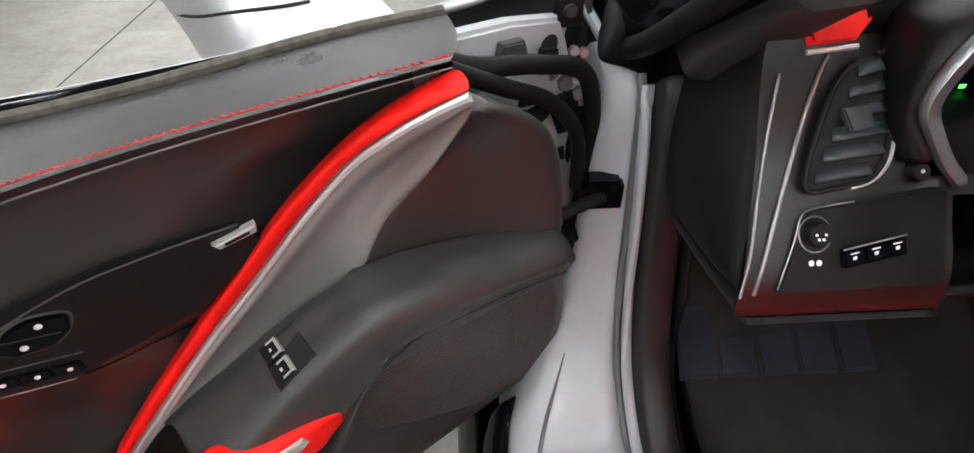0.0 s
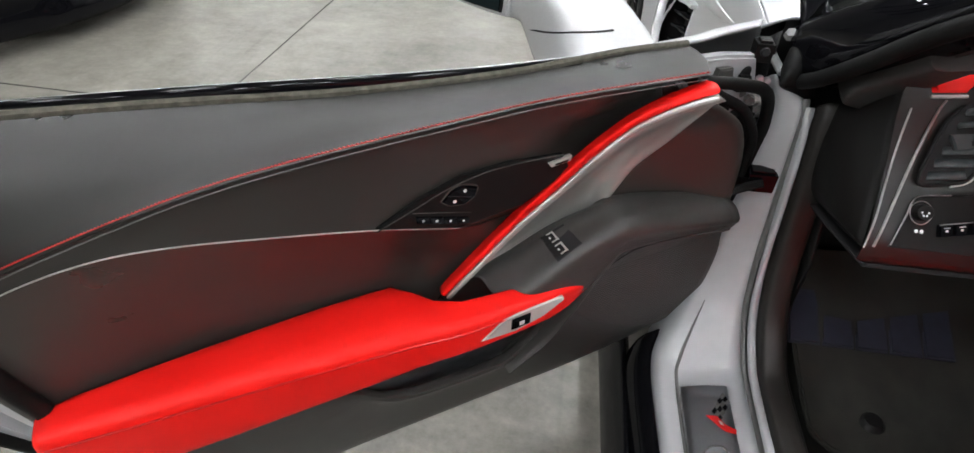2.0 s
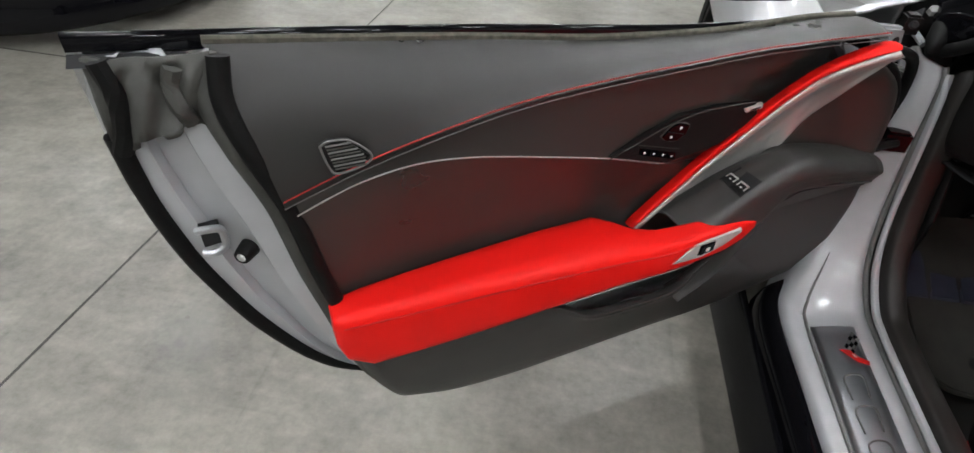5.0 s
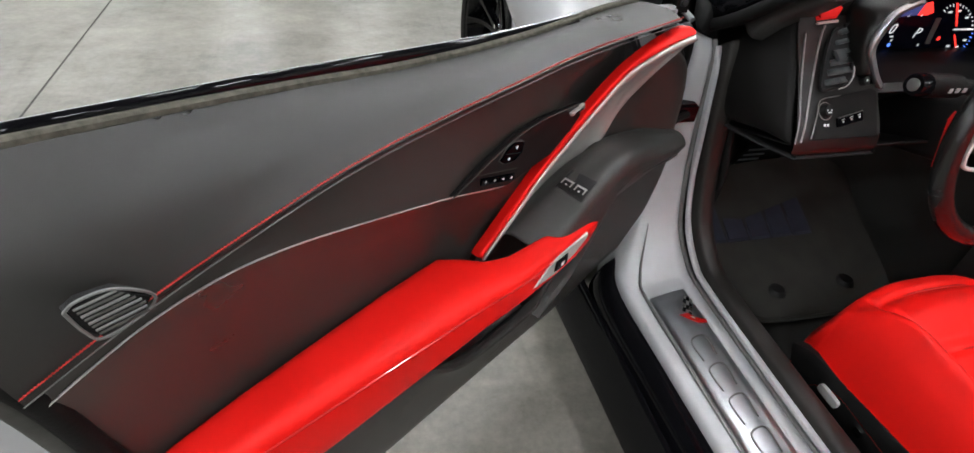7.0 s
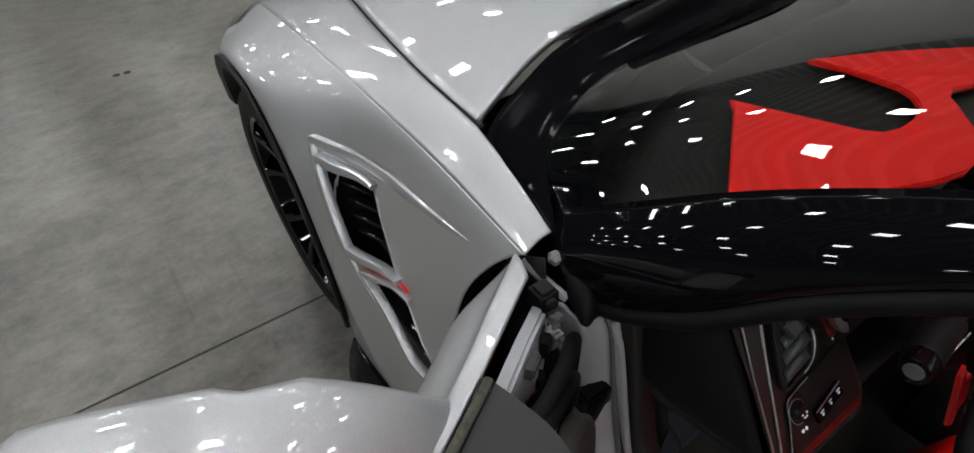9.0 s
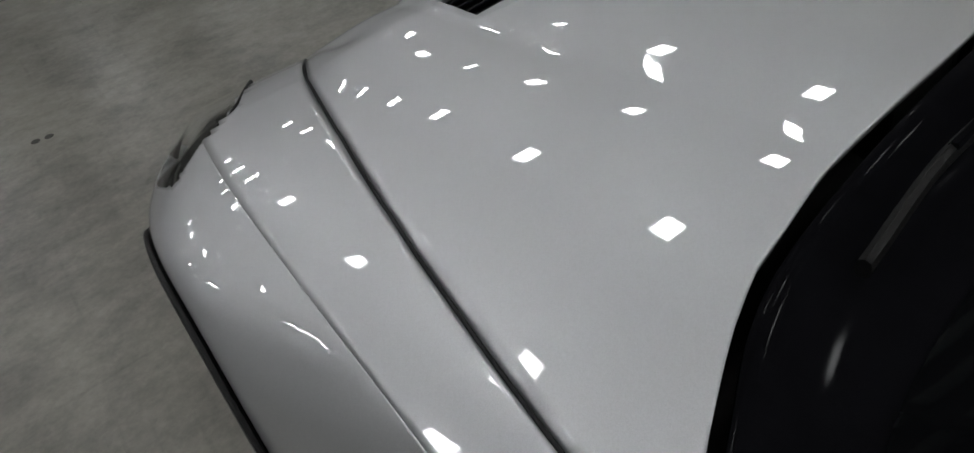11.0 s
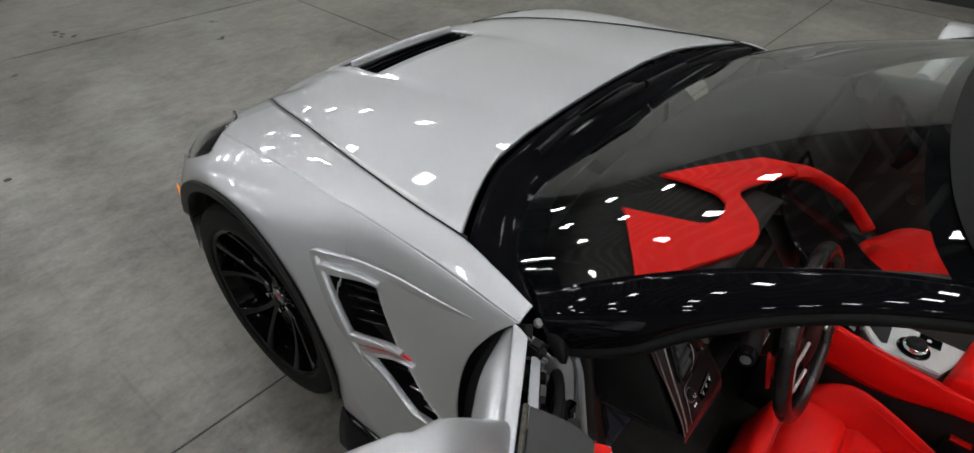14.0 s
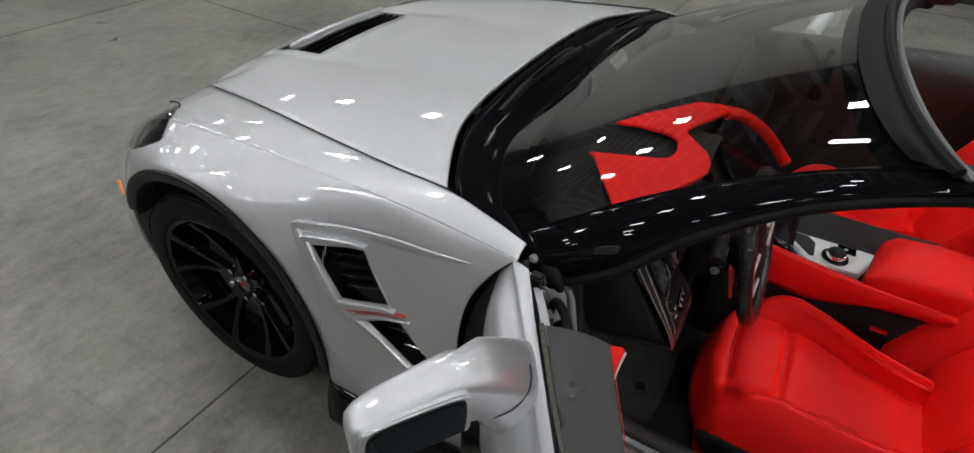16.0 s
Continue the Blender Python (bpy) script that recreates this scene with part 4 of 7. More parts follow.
# ---- the driver door, swung open; its own axes: u outward along the door, w to the cabin side, z up ----
DOOR = pose(-0.915, -1.027, 0, 0, 0, -147.1)
BELT = [(0.905, -0.062, 0.874), (0.64, -0.062, 0.846), (0.45, -0.061, 0.823), (0.26, -0.060, 0.811), (0.10, -0.058, 0.812), (0.0, -0.055, 0.808)]
REDLINE = [(0.868, -0.002, 0.718), (0.79, 0.002, 0.748), (0.717, 0.005, 0.769), (0.614, 0.008, 0.792), (0.511, 0.010, 0.803), (0.369, 0.014, 0.811), (0.24, 0.020, 0.817), (0.057, 0.040, 0.821)]
SEAMLINE = [(0.860, -0.010, 0.694), (0.79, -0.010, 0.7205), (0.72, -0.010, 0.7315), (0.65, -0.010, 0.7255), (0.56, -0.010, 0.706), (0.454, -0.010, 0.680), (0.349, -0.010, 0.648), (0.25, -0.036, 0.62), (0.0, -0.040, 0.58)]


def rows_of(curve, n, dw=0.0, dz=0.0, du=0.0):
    return [p + Vector((du, dw, dz)) for p in cr(curve, n)]


# outer skin
SK_TOP = [(1.015, -0.085, 0.884), (0.64, -0.078, 0.852), (0.30, -0.075, 0.816), (0.0, -0.070, 0.802), (-0.07, -0.068, 0.806), (-0.134, -0.067, 0.808)]
SK_EDGE = [(1.018, -0.093, 0.872), (0.64, -0.088, 0.839), (0.30, -0.087, 0.807), (0.0, -0.086, 0.799), (-0.08, -0.087, 0.803), (-0.163, -0.088, 0.804)]
SK_SHO = [(1.02, -0.116, 0.79), (0.64, -0.138, 0.765), (0.30, -0.145, 0.745), (0.0, -0.140, 0.740), (-0.10, -0.138, 0.740), (-0.205, -0.112, 0.725)]
SK_MID = [(0.995, -0.118, 0.58), (0.64, -0.150, 0.58), (0.30, -0.160, 0.575), (0.0, -0.155, 0.57), (-0.16, -0.138, 0.565), (-0.255, -0.112, 0.56)]
SK_LOW = [(0.90, -0.115, 0.40), (0.64, -0.130, 0.38), (0.30, -0.140, 0.38), (0.0, -0.138, 0.38), (-0.16, -0.125, 0.38), (-0.24, -0.105, 0.38)]
SK_BOT = [(0.80, -0.105, 0.305), (0.60, -0.110, 0.268), (0.30, -0.112, 0.262), (0.0, -0.110, 0.262), (-0.16, -0.105, 0.265), (-0.23, -0.095, 0.275)]
SK_CREASE = [tuple(Vector(a).lerp(Vector(b_), 0.14)) for a, b_ in zip(SK_EDGE, SK_SHO)]
door = part("driver_door", loft([SK_TOP, SK_EDGE, SK_CREASE, SK_SHO, SK_MID, SK_LOW, SK_BOT], 44, 48), SILVER, car, "open silver door with black and red inner trim", DOOR, sharp=40, solid=0.006, offset=1.0)
# jamb at the latch end and underneath
J0 = [(0.900, -0.055, 0.872), (0.905, -0.045, 0.83), (0.893, -0.035, 0.78), (0.868, -0.035, 0.70), (0.850, -0.035, 0.60), (0.834, -0.035, 0.53), (0.802, -0.035, 0.40), (0.765, -0.035, 0.33), (0.70, -0.035, 0.285), (0.5, -0.035, 0.268), (0.2, -0.035, 0.266), (-0.10, -0.035, 0.268)]
J1 = [(1.005, -0.080, 0.868), (1.006, -0.080, 0.79), (1.0, -0.082, 0.71), (0.982, -0.082, 0.62), (0.955, -0.082, 0.54), (0.925, -0.082, 0.47), (0.875, -0.082, 0.385), (0.82, -0.082, 0.33), (0.73, -0.082, 0.29), (0.5, -0.08, 0.268), (0.2, -0.08, 0.264), (-0.20, -0.08, 0.268)]
J2 = [(1.016, -0.112, 0.868), (1.02, -0.112, 0.79), (1.014, -0.112, 0.71), (0.995, -0.112, 0.61), (0.966, -0.112, 0.53), (0.937, -0.112, 0.46), (0.885, -0.112, 0.375), (0.825, -0.112, 0.32), (0.73, -0.112, 0.28), (0.5, -0.108, 0.262), (0.2, -0.108, 0.26), (-0.20, -0.10, 0.265)]
def between(f, w, u=0.0):
    return [tuple(Vector(a).lerp(Vector(b_), f) + Vector((u, w, 0))) for a, b_ in zip(J0, J1)]


bm = bmesh.new()
grid(bm, [cr(c, 70) for c in (J0, between(0.06, 0.010), between(0.36, 0.012), between(0.40, -0.006), between(0.68, -0.012), between(0.74, 0.004), between(0.94, 0.004), J1, J2)])
bmesh.ops.recalc_face_normals(bm, faces=bm.faces)
part("jamb", bm, JAMB, door, "bare silver jamb at the latch end", sharp=40, solid=0.003)
part("jamb_seal", tube([Vector(p) + Vector((-0.006, 0.018, 0)) for p in J0[:9]], 0.0105, 14, 90), RUBBER, door, "black rubber edge seal")
part("seal_strip", tube([Vector(p) + Vector((0.006, 0.006, 0)) for p in J0[:9]], 0.0125, 14, 90), GREYRUB, door, "dark grey seal carrier strip")
part("jamb_seal", tube([Vector(p) + Vector((-0.002, 0.006, 0.0)) for p in J1[1:10]], 0.0105, 10, 50), RUBBER, door)
# soft rubber flap over the upper rear corner, with folds
def flap(f, k):
    """f across from the trim to the outer edge, k down."""
    a = cr([Vector(p) for p in J0[:4]], 21)[round(20 * min(1.0, k * (0.46 - 0.05 * math.sin(math.pi * f))))]
    b_ = cr([Vector(p) for p in J1[:4]], 21)[round(20 * min(1.0, k * (0.40 - 0.05 * math.sin(math.pi * f))))]
    fold = 0.007 * math.sin(9 * f + 2.5 * k) * math.sin(math.pi * min(1, f * 1.05)) + 0.004 * math.sin(17 * f - 6 * k + 1)
    return a.lerp(b_, f) + Vector((0, 0.016 + 0.010 * math.sin(math.pi * f) + fold * (0.35 + 0.65 * k), 0.004 * (1 - k)))


bm = bmesh.new()
grid(bm, [[flap(i / 30, j / 14) for i in range(31)] for j in range(15)])
bmesh.ops.recalc_face_normals(bm, faces=bm.faces)
part("corner_seal", bm, GREYRUB, door, "soft grey rubber corner seal with folds", sharp=80, solid=0.006)
part("seal_fold", tube([flap(0.30, 0.1), flap(0.34, 0.4), flap(0.30, 0.75), flap(0.26, 1.0)], 0.009, 8, 16), GREYRUB, door)
part("seal_fold", tube([flap(0.86, 0.05), flap(0.80, 0.4), flap(0.84, 0.8), flap(0.95, 1.0)], 0.010, 8, 16), RUBBER, door)
# latch and bump stop
lt = part("latch", tube([(0.962, -0.050, 0.672), (0.950, -0.044, 0.676), (0.938, -0.046, 0.672), (0.936, -0.048, 0.658), (0.938, -0.048, 0.645), (0.950, -0.046, 0.640), (0.962, -0.050, 0.640)], 0.0045, 8, 36), STEEL, door, "zinc-plated door latch loop")
part("latch_slot", prism([(0.938, 0.644), (0.960, 0.642), (0.960, 0.672), (0.939, 0.673)], lambda a, c, h: Vector((a, -0.064 + h, c)), 0.010, 0.003), DARK, lt)
part("bump_stop", disc(bmesh.new(), (0.913, -0.050, 0.634), (0.6, 0.8, 0), 0.012, 0.010, 0.020, 20), RUBBER, door, "black rubber bump stop")
part("stop_cap", disc(bmesh.new(), (0.9245, -0.0345, 0.634), (0.6, 0.8, 0), 0.006, 0.005, 0.002, 12), SATIN, door)
# belt seals along the top
part("belt_moulding", loft([rows_of(SK_TOP[:4], 20, -0.002, 0.001), rows_of(SK_TOP[:4], 20, 0.002, 0.0065), rows_of(SK_TOP[:4], 20, 0.007, 0.004), rows_of(SK_TOP[:4], 20, 0.009, -0.01)], 40, 10), GLOSS, door, "gloss black belt moulding")
part("belt_felt", tube(rows_of(BELT, 20, -0.006, 0.001), 0.005, 8, 40), FELT, door, "worn felt window wiper strip")
part("window_slot", loft([rows_of(SK_TOP[:4], 12, 0.008, -0.012), rows_of(SK_TOP[:4], 12, 0.03, -0.016)], 30, 3), DARK, door)

# padded top roll
PADMID = [tuple(a * 0.45 + b * 0.55 for a, b in zip(p, q)) for p, q in zip(cr(BELT, 8), cr(REDLINE, 8))]
PADHI = [tuple(Vector(p).lerp(Vector(q), 0.25)) for p, q in zip(cr(BELT, 8), cr(REDLINE, 8))]
lift = [0.030, 0.026, 0.022, 0.018, 0.014, 0.011, 0.010, 0.008]
PADMID = [(p[0], p[1] + 0.012, p[2] + 0.55 * h) for p, h in zip(PADMID, lift)]
PADHI = [(p[0], p[1] + 0.006, p[2] + 0.50 * h) for p, h in zip(PADHI, lift)]
pad = part("top_roll", loft([BELT, PADHI, PADMID, REDLINE, rows_of(REDLINE, 8, -0.010, -0.006)], 56, 22), HIDE_SOFT, door, "soft black padded upper door roll", sharp=50)
part("red_stitching", tube(rows_of(REDLINE, 16, 0.0015, 0.004), 0.0005, 6, 60), THREAD, pad, "red stitch line")
bm = bmesh.new()
pts = cr(rows_of(REDLINE, 16, 0.002, 0.0048), 460)
for i in range(1, 458, 2):
    tube([pts[i] + Vector((0, 0, 0.0009)), pts[i].lerp(pts[i + 1], 0.9) - Vector((0, 0, 0.0009))], 0.0007, 5, 2, bm)
tagged(part("stitching", bm, THREAD, pad), kind="stuff")
# tweeter grille
TW = [(0.825, 0.795), (0.816, 0.799), (0.796, 0.796), (0.776, 0.777), (0.784, 0.766), (0.812, 0.762), (0.820, 0.774)]


def roll_w(u, z):
    return 0.019 + (0.79 - z) * 0.05


tg = part("tweeter_grille", prism(TW, lambda a, b_, h: Vector((a, roll_w(a, b_) - 0.004 + h, b_)), 0.007, 0.002), PLASTIC, pad, "small black tweeter grille")
part("grille_rim", tube([(a, roll_w(a, c) + 0.003, c) for a, c in TW + TW[:1]], 0.0012, 6, 60), TRIMGREY, tg)
for i in range(8):
    z = 0.7675 + i * 0.0038
    u0, u1 = 0.779 + max(0, (z - 0.777) * 0.75), 0.815 + (z - 0.766) * 0.25
    part("slat", tube([(u0 + 0.003, roll_w(u0, z) + 0.0035, z), (u1 - 0.002, roll_w(u1, z) + 0.0035, z)], 0.0011, 5, 2), TRIMGREY if i % 2 else GREYRUB, tg)
part("line_edge", tube(rows_of(REDLINE, 16, 0.0005, -0.0055), 0.0007, 6, 60), TRIMGREY, pad)

# middle and lower skins
def behind_sweep(p):
    """The panel at p, sunk where the red sweep and its blade cover it."""
    line = np.interp(p.x, [0.056, 0.085, 0.115, 0.145, 0.186, 0.227, 0.270, 0.315, 0.364], [0.812, 0.802, 0.788, 0.768, 0.736, 0.692, 0.647, 0.599, 0.542])
    return Vector((p.x, -0.011 - 0.03 * ease(line - 0.004, line - 0.03, p.z), p.z))


part("upper_panel", loft([rows_of(REDLINE, 15, -0.006, -0.003)] + [[behind_sweep(p.lerp(q, k)) for p, q in zip(cr(REDLINE, 15), cr(SEAMLINE, 15))] for k in (0.10, 0.22, 0.35, 0.5, 0.65, 0.82)] + [rows_of(SEAMLINE, 15)], 70, 22), HIDE, door, "black leather middle door panel", sharp=60)
part("piping", tube(rows_of(SEAMLINE[:7], 14, 0.0017, 0.0), 0.0009, 6, 80), SATIN, door, "grey edge piping")
part("lower_panel", loft([rows_of(SEAMLINE, 9, 0.0, -0.002), [(0.85, -0.022, 0.62), (0.72, -0.030, 0.64), (0.58, -0.034, 0.63), (0.44, -0.036, 0.61), (0.3, -0.034, 0.58), (0.0, -0.03, 0.54)], [(0.84, -0.026, 0.53), (0.72, -0.038, 0.54), (0.58, -0.042, 0.54), (0.44, -0.044, 0.54), (0.3, -0.044, 0.52), (0.0, -0.035, 0.5)], [(0.82, -0.028, 0.44), (0.72, -0.036, 0.42), (0.58, -0.042, 0.40), (0.44, -0.044, 0.39), (0.3, -0.044, 0.39), (0.0, -0.03, 0.39)]], 40, 14), HIDE, door, "black leather panel above the armrest", sharp=60)
# bottom shell with the map pocket lip
LIP = [(0.818, 0.012, 0.448), (0.70, 0.022, 0.455), (0.58, 0.030, 0.462), (0.52, 0.036, 0.452), (0.465, 0.044, 0.421), (0.39, 0.047, 0.415), (0.295, 0.045, 0.416), (0.25, 0.040, 0.446), (0.20, 0.034, 0.49), (0.12, 0.022, 0.512), (-0.095, 0.012, 0.498)]
LOW2 = [(0.800, 0.016, 0.40), (0.70, 0.022, 0.39), (0.58, 0.030, 0.395), (0.50, 0.032, 0.395), (0.44, 0.034, 0.392), (0.37, 0.036, 0.39), (0.29, 0.036, 0.39), (0.24, 0.034, 0.40), (0.19, 0.030, 0.41), (0.10, 0.022, 0.42), (-0.105, 0.010, 0.42)]
LOW3 = [(0.765, 0.012, 0.338), (0.69, 0.014, 0.318), (0.58, 0.018, 0.31), (0.50, 0.018, 0.31), (0.44, 0.018, 0.31), (0.37, 0.018, 0.31), (0.29, 0.018, 0.31), (0.24, 0.018, 0.31), (0.19, 0.018, 0.31), (0.09, 0.014, 0.315), (-0.085, 0.008, 0.335)]
LOW4 = [(0.735, -0.004, 0.312), (0.66, -0.004, 0.286), (0.58, -0.004, 0.279), (0.50, -0.004, 0.277), (0.44, -0.004, 0.276), (0.37, -0.004, 0.276), (0.29, -0.004, 0.276), (0.24, -0.004, 0.276), (0.19, -0.004, 0.276), (0.08, -0.004, 0.277), (-0.05, -0.004, 0.288)]
LOW5 = [(u, -0.04, z - 0.004) for u, w, z in LOW4]
part("bottom_shell", loft([rows_of(LIP, 11, -0.014, -0.002), LIP, LOW2, LOW3, LOW4, LOW5], 60, 24), PLASTIC_DOOR, door, "black moulded lower door shell with map pocket", sharp=50, solid=0.003)
# speaker cover
FACE_LOW = [(0.300, 0.056, 0.405), (0.245, 0.060, 0.450), (0.215, 0.063, 0.500), (0.192, 0.065, 0.545), (0.172, 0.062, 0.570), (0.150, 0.060, 0.586), (0.120, 0.062, 0.597), (0.060, 0.065, 0.591), (0.010, 0.066, 0.582), (-0.054, 0.060, 0.566)]
INNER = [(u - 0.011 + 0.004 * (u < 0), w - 0.005, z - 0.012) for u, w, z in FACE_LOW]
SPK = [(u, z) for u, w, z in INNER] + [(-0.072, 0.53), (-0.086, 0.490), (-0.096, 0.43), (-0.098, 0.37), (-0.086, 0.327), (-0.05, 0.309), (0.06, 0.305), (0.16, 0.322), (0.24, 0.352)]


def spk_w(z):
    """Face of the speaker cover: it leans out towards the cabin with height."""
    return 0.013 + 0.038 * (z - 0.31) / 0.27


spk = part("speaker_cover", prism([(p.x, p.y) for p in cr([(a, b_, 0) for a, b_ in SPK + SPK[:1]], 72)[:-1]], lambda a, b_, h: Vector((a, spk_w(b_) - 0.014 + h, b_)), 0.014, 0.004), PLASTIC_DOOR, door, "fine-ribbed black door speaker cover")
part("speaker_rim", loft([rows_of(FACE_LOW, 10, -0.020, 0.004), FACE_LOW, [tuple(Vector(a).lerp(Vector(b_), 0.6) + Vector((0, 0.0015, 0))) for a, b_ in zip(FACE_LOW, INNER)], INNER, rows_of(INNER, 10, -0.012, -0.002)], 60, 20), PLASTIC_DOOR, spk, sharp=40)
part("rim_bead", tube([Vector(p) + Vector((-0.002, 0.0012, -0.002)) for p in FACE_LOW], 0.0022, 8, 60), PLASTIC_DOOR, spk)
part("speaker_groove", tube([(u - 0.004, spk_w(z - 0.007) + 0.0005, z - 0.007) for u, w, z in INNER], 0.0030, 6, 60), DARK, spk)
for i in range(40):
    z = 0.330 + i * 0.0055
    u1 = np.interp(z, [0.352, 0.393, 0.438, 0.488, 0.533, 0.558, 0.574], [0.225, 0.270, 0.222, 0.190, 0.168, 0.148, 0.125])
    u0 = np.interp(z, [0.33, 0.37, 0.43, 0.49, 0.55], [-0.072, -0.084, -0.082, -0.072, -0.050])
    part("speaker_rib", tube([(u0, spk_w(z) + 0.0001, z), ((u0 + u1) / 2, spk_w(z) + 0.0001, z), (u1, spk_w(z) + 0.0001, z)], 0.0006, 4, 4), PLASTIC_DOOR, spk)
# front kick panel, switch pod
KICK_F = [(0.036, 0.032, 0.772), (0.000, 0.028, 0.752), (-0.035, 0.030, 0.722), (-0.052, 0.032, 0.680), (-0.057, 0.034, 0.640), (-0.058, 0.036, 0.595)]
KICK_B = [(0.034, 0.030, 0.768), (0.064, 0.004, 0.716), (0.102, 0.001, 0.684), (0.130, -0.002, 0.652), (0.136, -0.003, 0.640), (0.140, -0.004, 0.612)]
KICK_M = [tuple(Vector(a).lerp(Vector(b_), 0.5) + Vector((0, -0.006, 0))) for a, b_ in zip(KICK_F, KICK_B)]
part("kick_panel", loft([[(u - 0.004, w - 0.020, z) for u, w, z in KICK_F], KICK_F, KICK_M, KICK_B], 24, 18), HIDE, door, "black front corner panel", sharp=60, solid=0.004)
POD_B = [(0.330, -0.030, 0.530), (0.295, -0.025, 0.551), (0.262, -0.027, 0.562), (0.220, -0.028, 0.579), (0.178, -0.025, 0.595), (0.150, -0.014, 0.611), (0.133, 0.002, 0.637), (0.060, 0.014, 0.632), (-0.058, 0.028, 0.604)]
POD_S = [(0.318, -0.010, 0.545), (0.290, -0.004, 0.562), (0.258, -0.001, 0.581), (0.228, 0.001, 0.599), (0.196, 0.004, 0.617), (0.160, 0.010, 0.632), (0.130, 0.020, 0.640), (0.060, 0.032, 0.632), (-0.058, 0.042, 0.602)]
POD_E = [(0.310, 0.046, 0.540), (0.285, 0.048, 0.556), (0.257, 0.049, 0.576), (0.229, 0.050, 0.596), (0.196, 0.052, 0.615), (0.160, 0.054, 0.630), (0.130, 0.056, 0.636), (0.060, 0.060, 0.626), (-0.058, 0.058, 0.598)]
POD_L = [(u - 0.002, w + 0.008, z - 0.012) for u, w, z in POD_E]
POD_F = [(0.300, 0.052, 0.500), (0.270, 0.056, 0.505), (0.235, 0.060, 0.520), (0.205, 0.064, 0.542), (0.185, 0.065, 0.558), (0.160, 0.062, 0.580), (0.138, 0.061, 0.593), (0.060, 0.065, 0.593), (-0.058, 0.060, 0.568)]
pod = part("switch_pod", loft([POD_B, POD_S, [tuple(Vector(a).lerp(Vector(b_), 0.5) + Vector((0, 0, 0.0015))) for a, b_ in zip(POD_S, POD_E)], POD_E, POD_L, [tuple(Vector(a).lerp(Vector(b_), 0.5)) for a, b_ in zip(POD_L, POD_F)], POD_F], 56, 34), PLASTIC_DOOR, door, "black plastic window-switch pod", sharp=60, solid=0.003)


def pod_at(a, b_, h=0.0):
    """A point on the sloping top of the pod: a along the switch well, b_ across it, h above."""
    top = Vector((0.234, 0.001, 0.5965)).lerp(Vector((0.203, 0.006, 0.6150)), a)
    low = Vector((0.234, 0.0485, 0.5940)).lerp(Vector((0.199, 0.0485, 0.6145)), a)
    return top.lerp(low, b_) + Vector((0.50, 0.05, 0.865)) * (h + 0.0030)


def well_plate(name, a0, a1, b0, b1, h0, h1, material, bevel=0.0):
    part(name, prism([(a0, b0), (a1, b0), (a1, b1), (a0, b1)], pod_at_plate(h0), h1 - h0, bevel), material, pod)


def pod_at_plate(h0):
    return lambda a, b_, h: pod_at(a, b_, h0 + h)


well_plate("switch_well", 0.0, 1.0, 0.0, 1.0, -0.006, 0.0010, DARK, 0.0006)
for b0 in (0.04, 0.53):
    well_plate("window_switch", 0.03, 0.50, b0, b0 + 0.43, 0.0005, 0.0040, PLASTIC, 0.0012)
    well_plate("switch_edge", 0.44, 0.51, b0 + 0.03, b0 + 0.40, 0.0010, 0.0056, SATIN, 0.0010)
    well_plate("switch_edge", 0.24, 0.44, b0 + 0.03, b0 + 0.075, 0.0010, 0.0052, SATIN, 0.0008)
    well_plate("switch_edge", 0.24, 0.44, b0 + 0.355, b0 + 0.40, 0.0010, 0.0052, SATIN, 0.0008)
    well_plate("switch_mark", 0.25, 0.31, b0 + 0.18, b0 + 0.25, 0.0030, 0.0045, WHITE, 0.0)

# red sweep with its silver blade
RO = [(0.374, -0.021, 0.528), (0.364, -0.020, 0.542), (0.315, -0.013, 0.599), (0.270, -0.007, 0.647), (0.227, 0.001, 0.692), (0.186, 0.011, 0.736), (0.145, 0.018, 0.768), (0.116, 0.026, 0.789), (0.085, 0.036, 0.806), (0.054, 0.046, 0.818)]
RI = [(0.366, -0.016, 0.525), (0.357, -0.015, 0.536), (0.309, -0.011, 0.586), (0.265, -0.009, 0.628), (0.220, -0.002, 0.671), (0.179, 0.008, 0.716), (0.138, 0.019, 0.756), (0.110, 0.034, 0.779), (0.084, 0.050, 0.797), (0.062, 0.066, 0.811)]
RO = [tuple(Vector(a).lerp(Vector(b_), 0.26)) for a, b_ in zip(RO, RI)]
RB = [(u - 0.004, w - 0.016, z - 0.005) for u, w, z in RO]
RM = [tuple((Vector(a) + Vector(b_)) / 2 + Vector((0, 0.004, 0.002))) for a, b_ in zip(RO, RI)]
RK = [(u - 0.002, w - 0.014, z - 0.002) for u, w, z in RI]
sw = part("sweep_trim", loft([RB, RO, RM, RI, RK], 60, 18), RED, door, "red leather sweep trim", sharp=60)
part("sweep_edge", tube([Vector(p) + Vector((-0.0015, 0.001, -0.0045)) for p in RI], lambda f: 0.0016 + 0.0022 * f, 8, 60), SATIN, sw, "bright satin edge strip")
SI = [(u - 0.001, w - 0.004, z - 0.001) for u, w, z in RI]
SA = [(u - 0.005 - 0.001 * k, w + 0.002, z - 0.008 - 0.0004 * k) for k, (u, w, z) in enumerate(RI)]
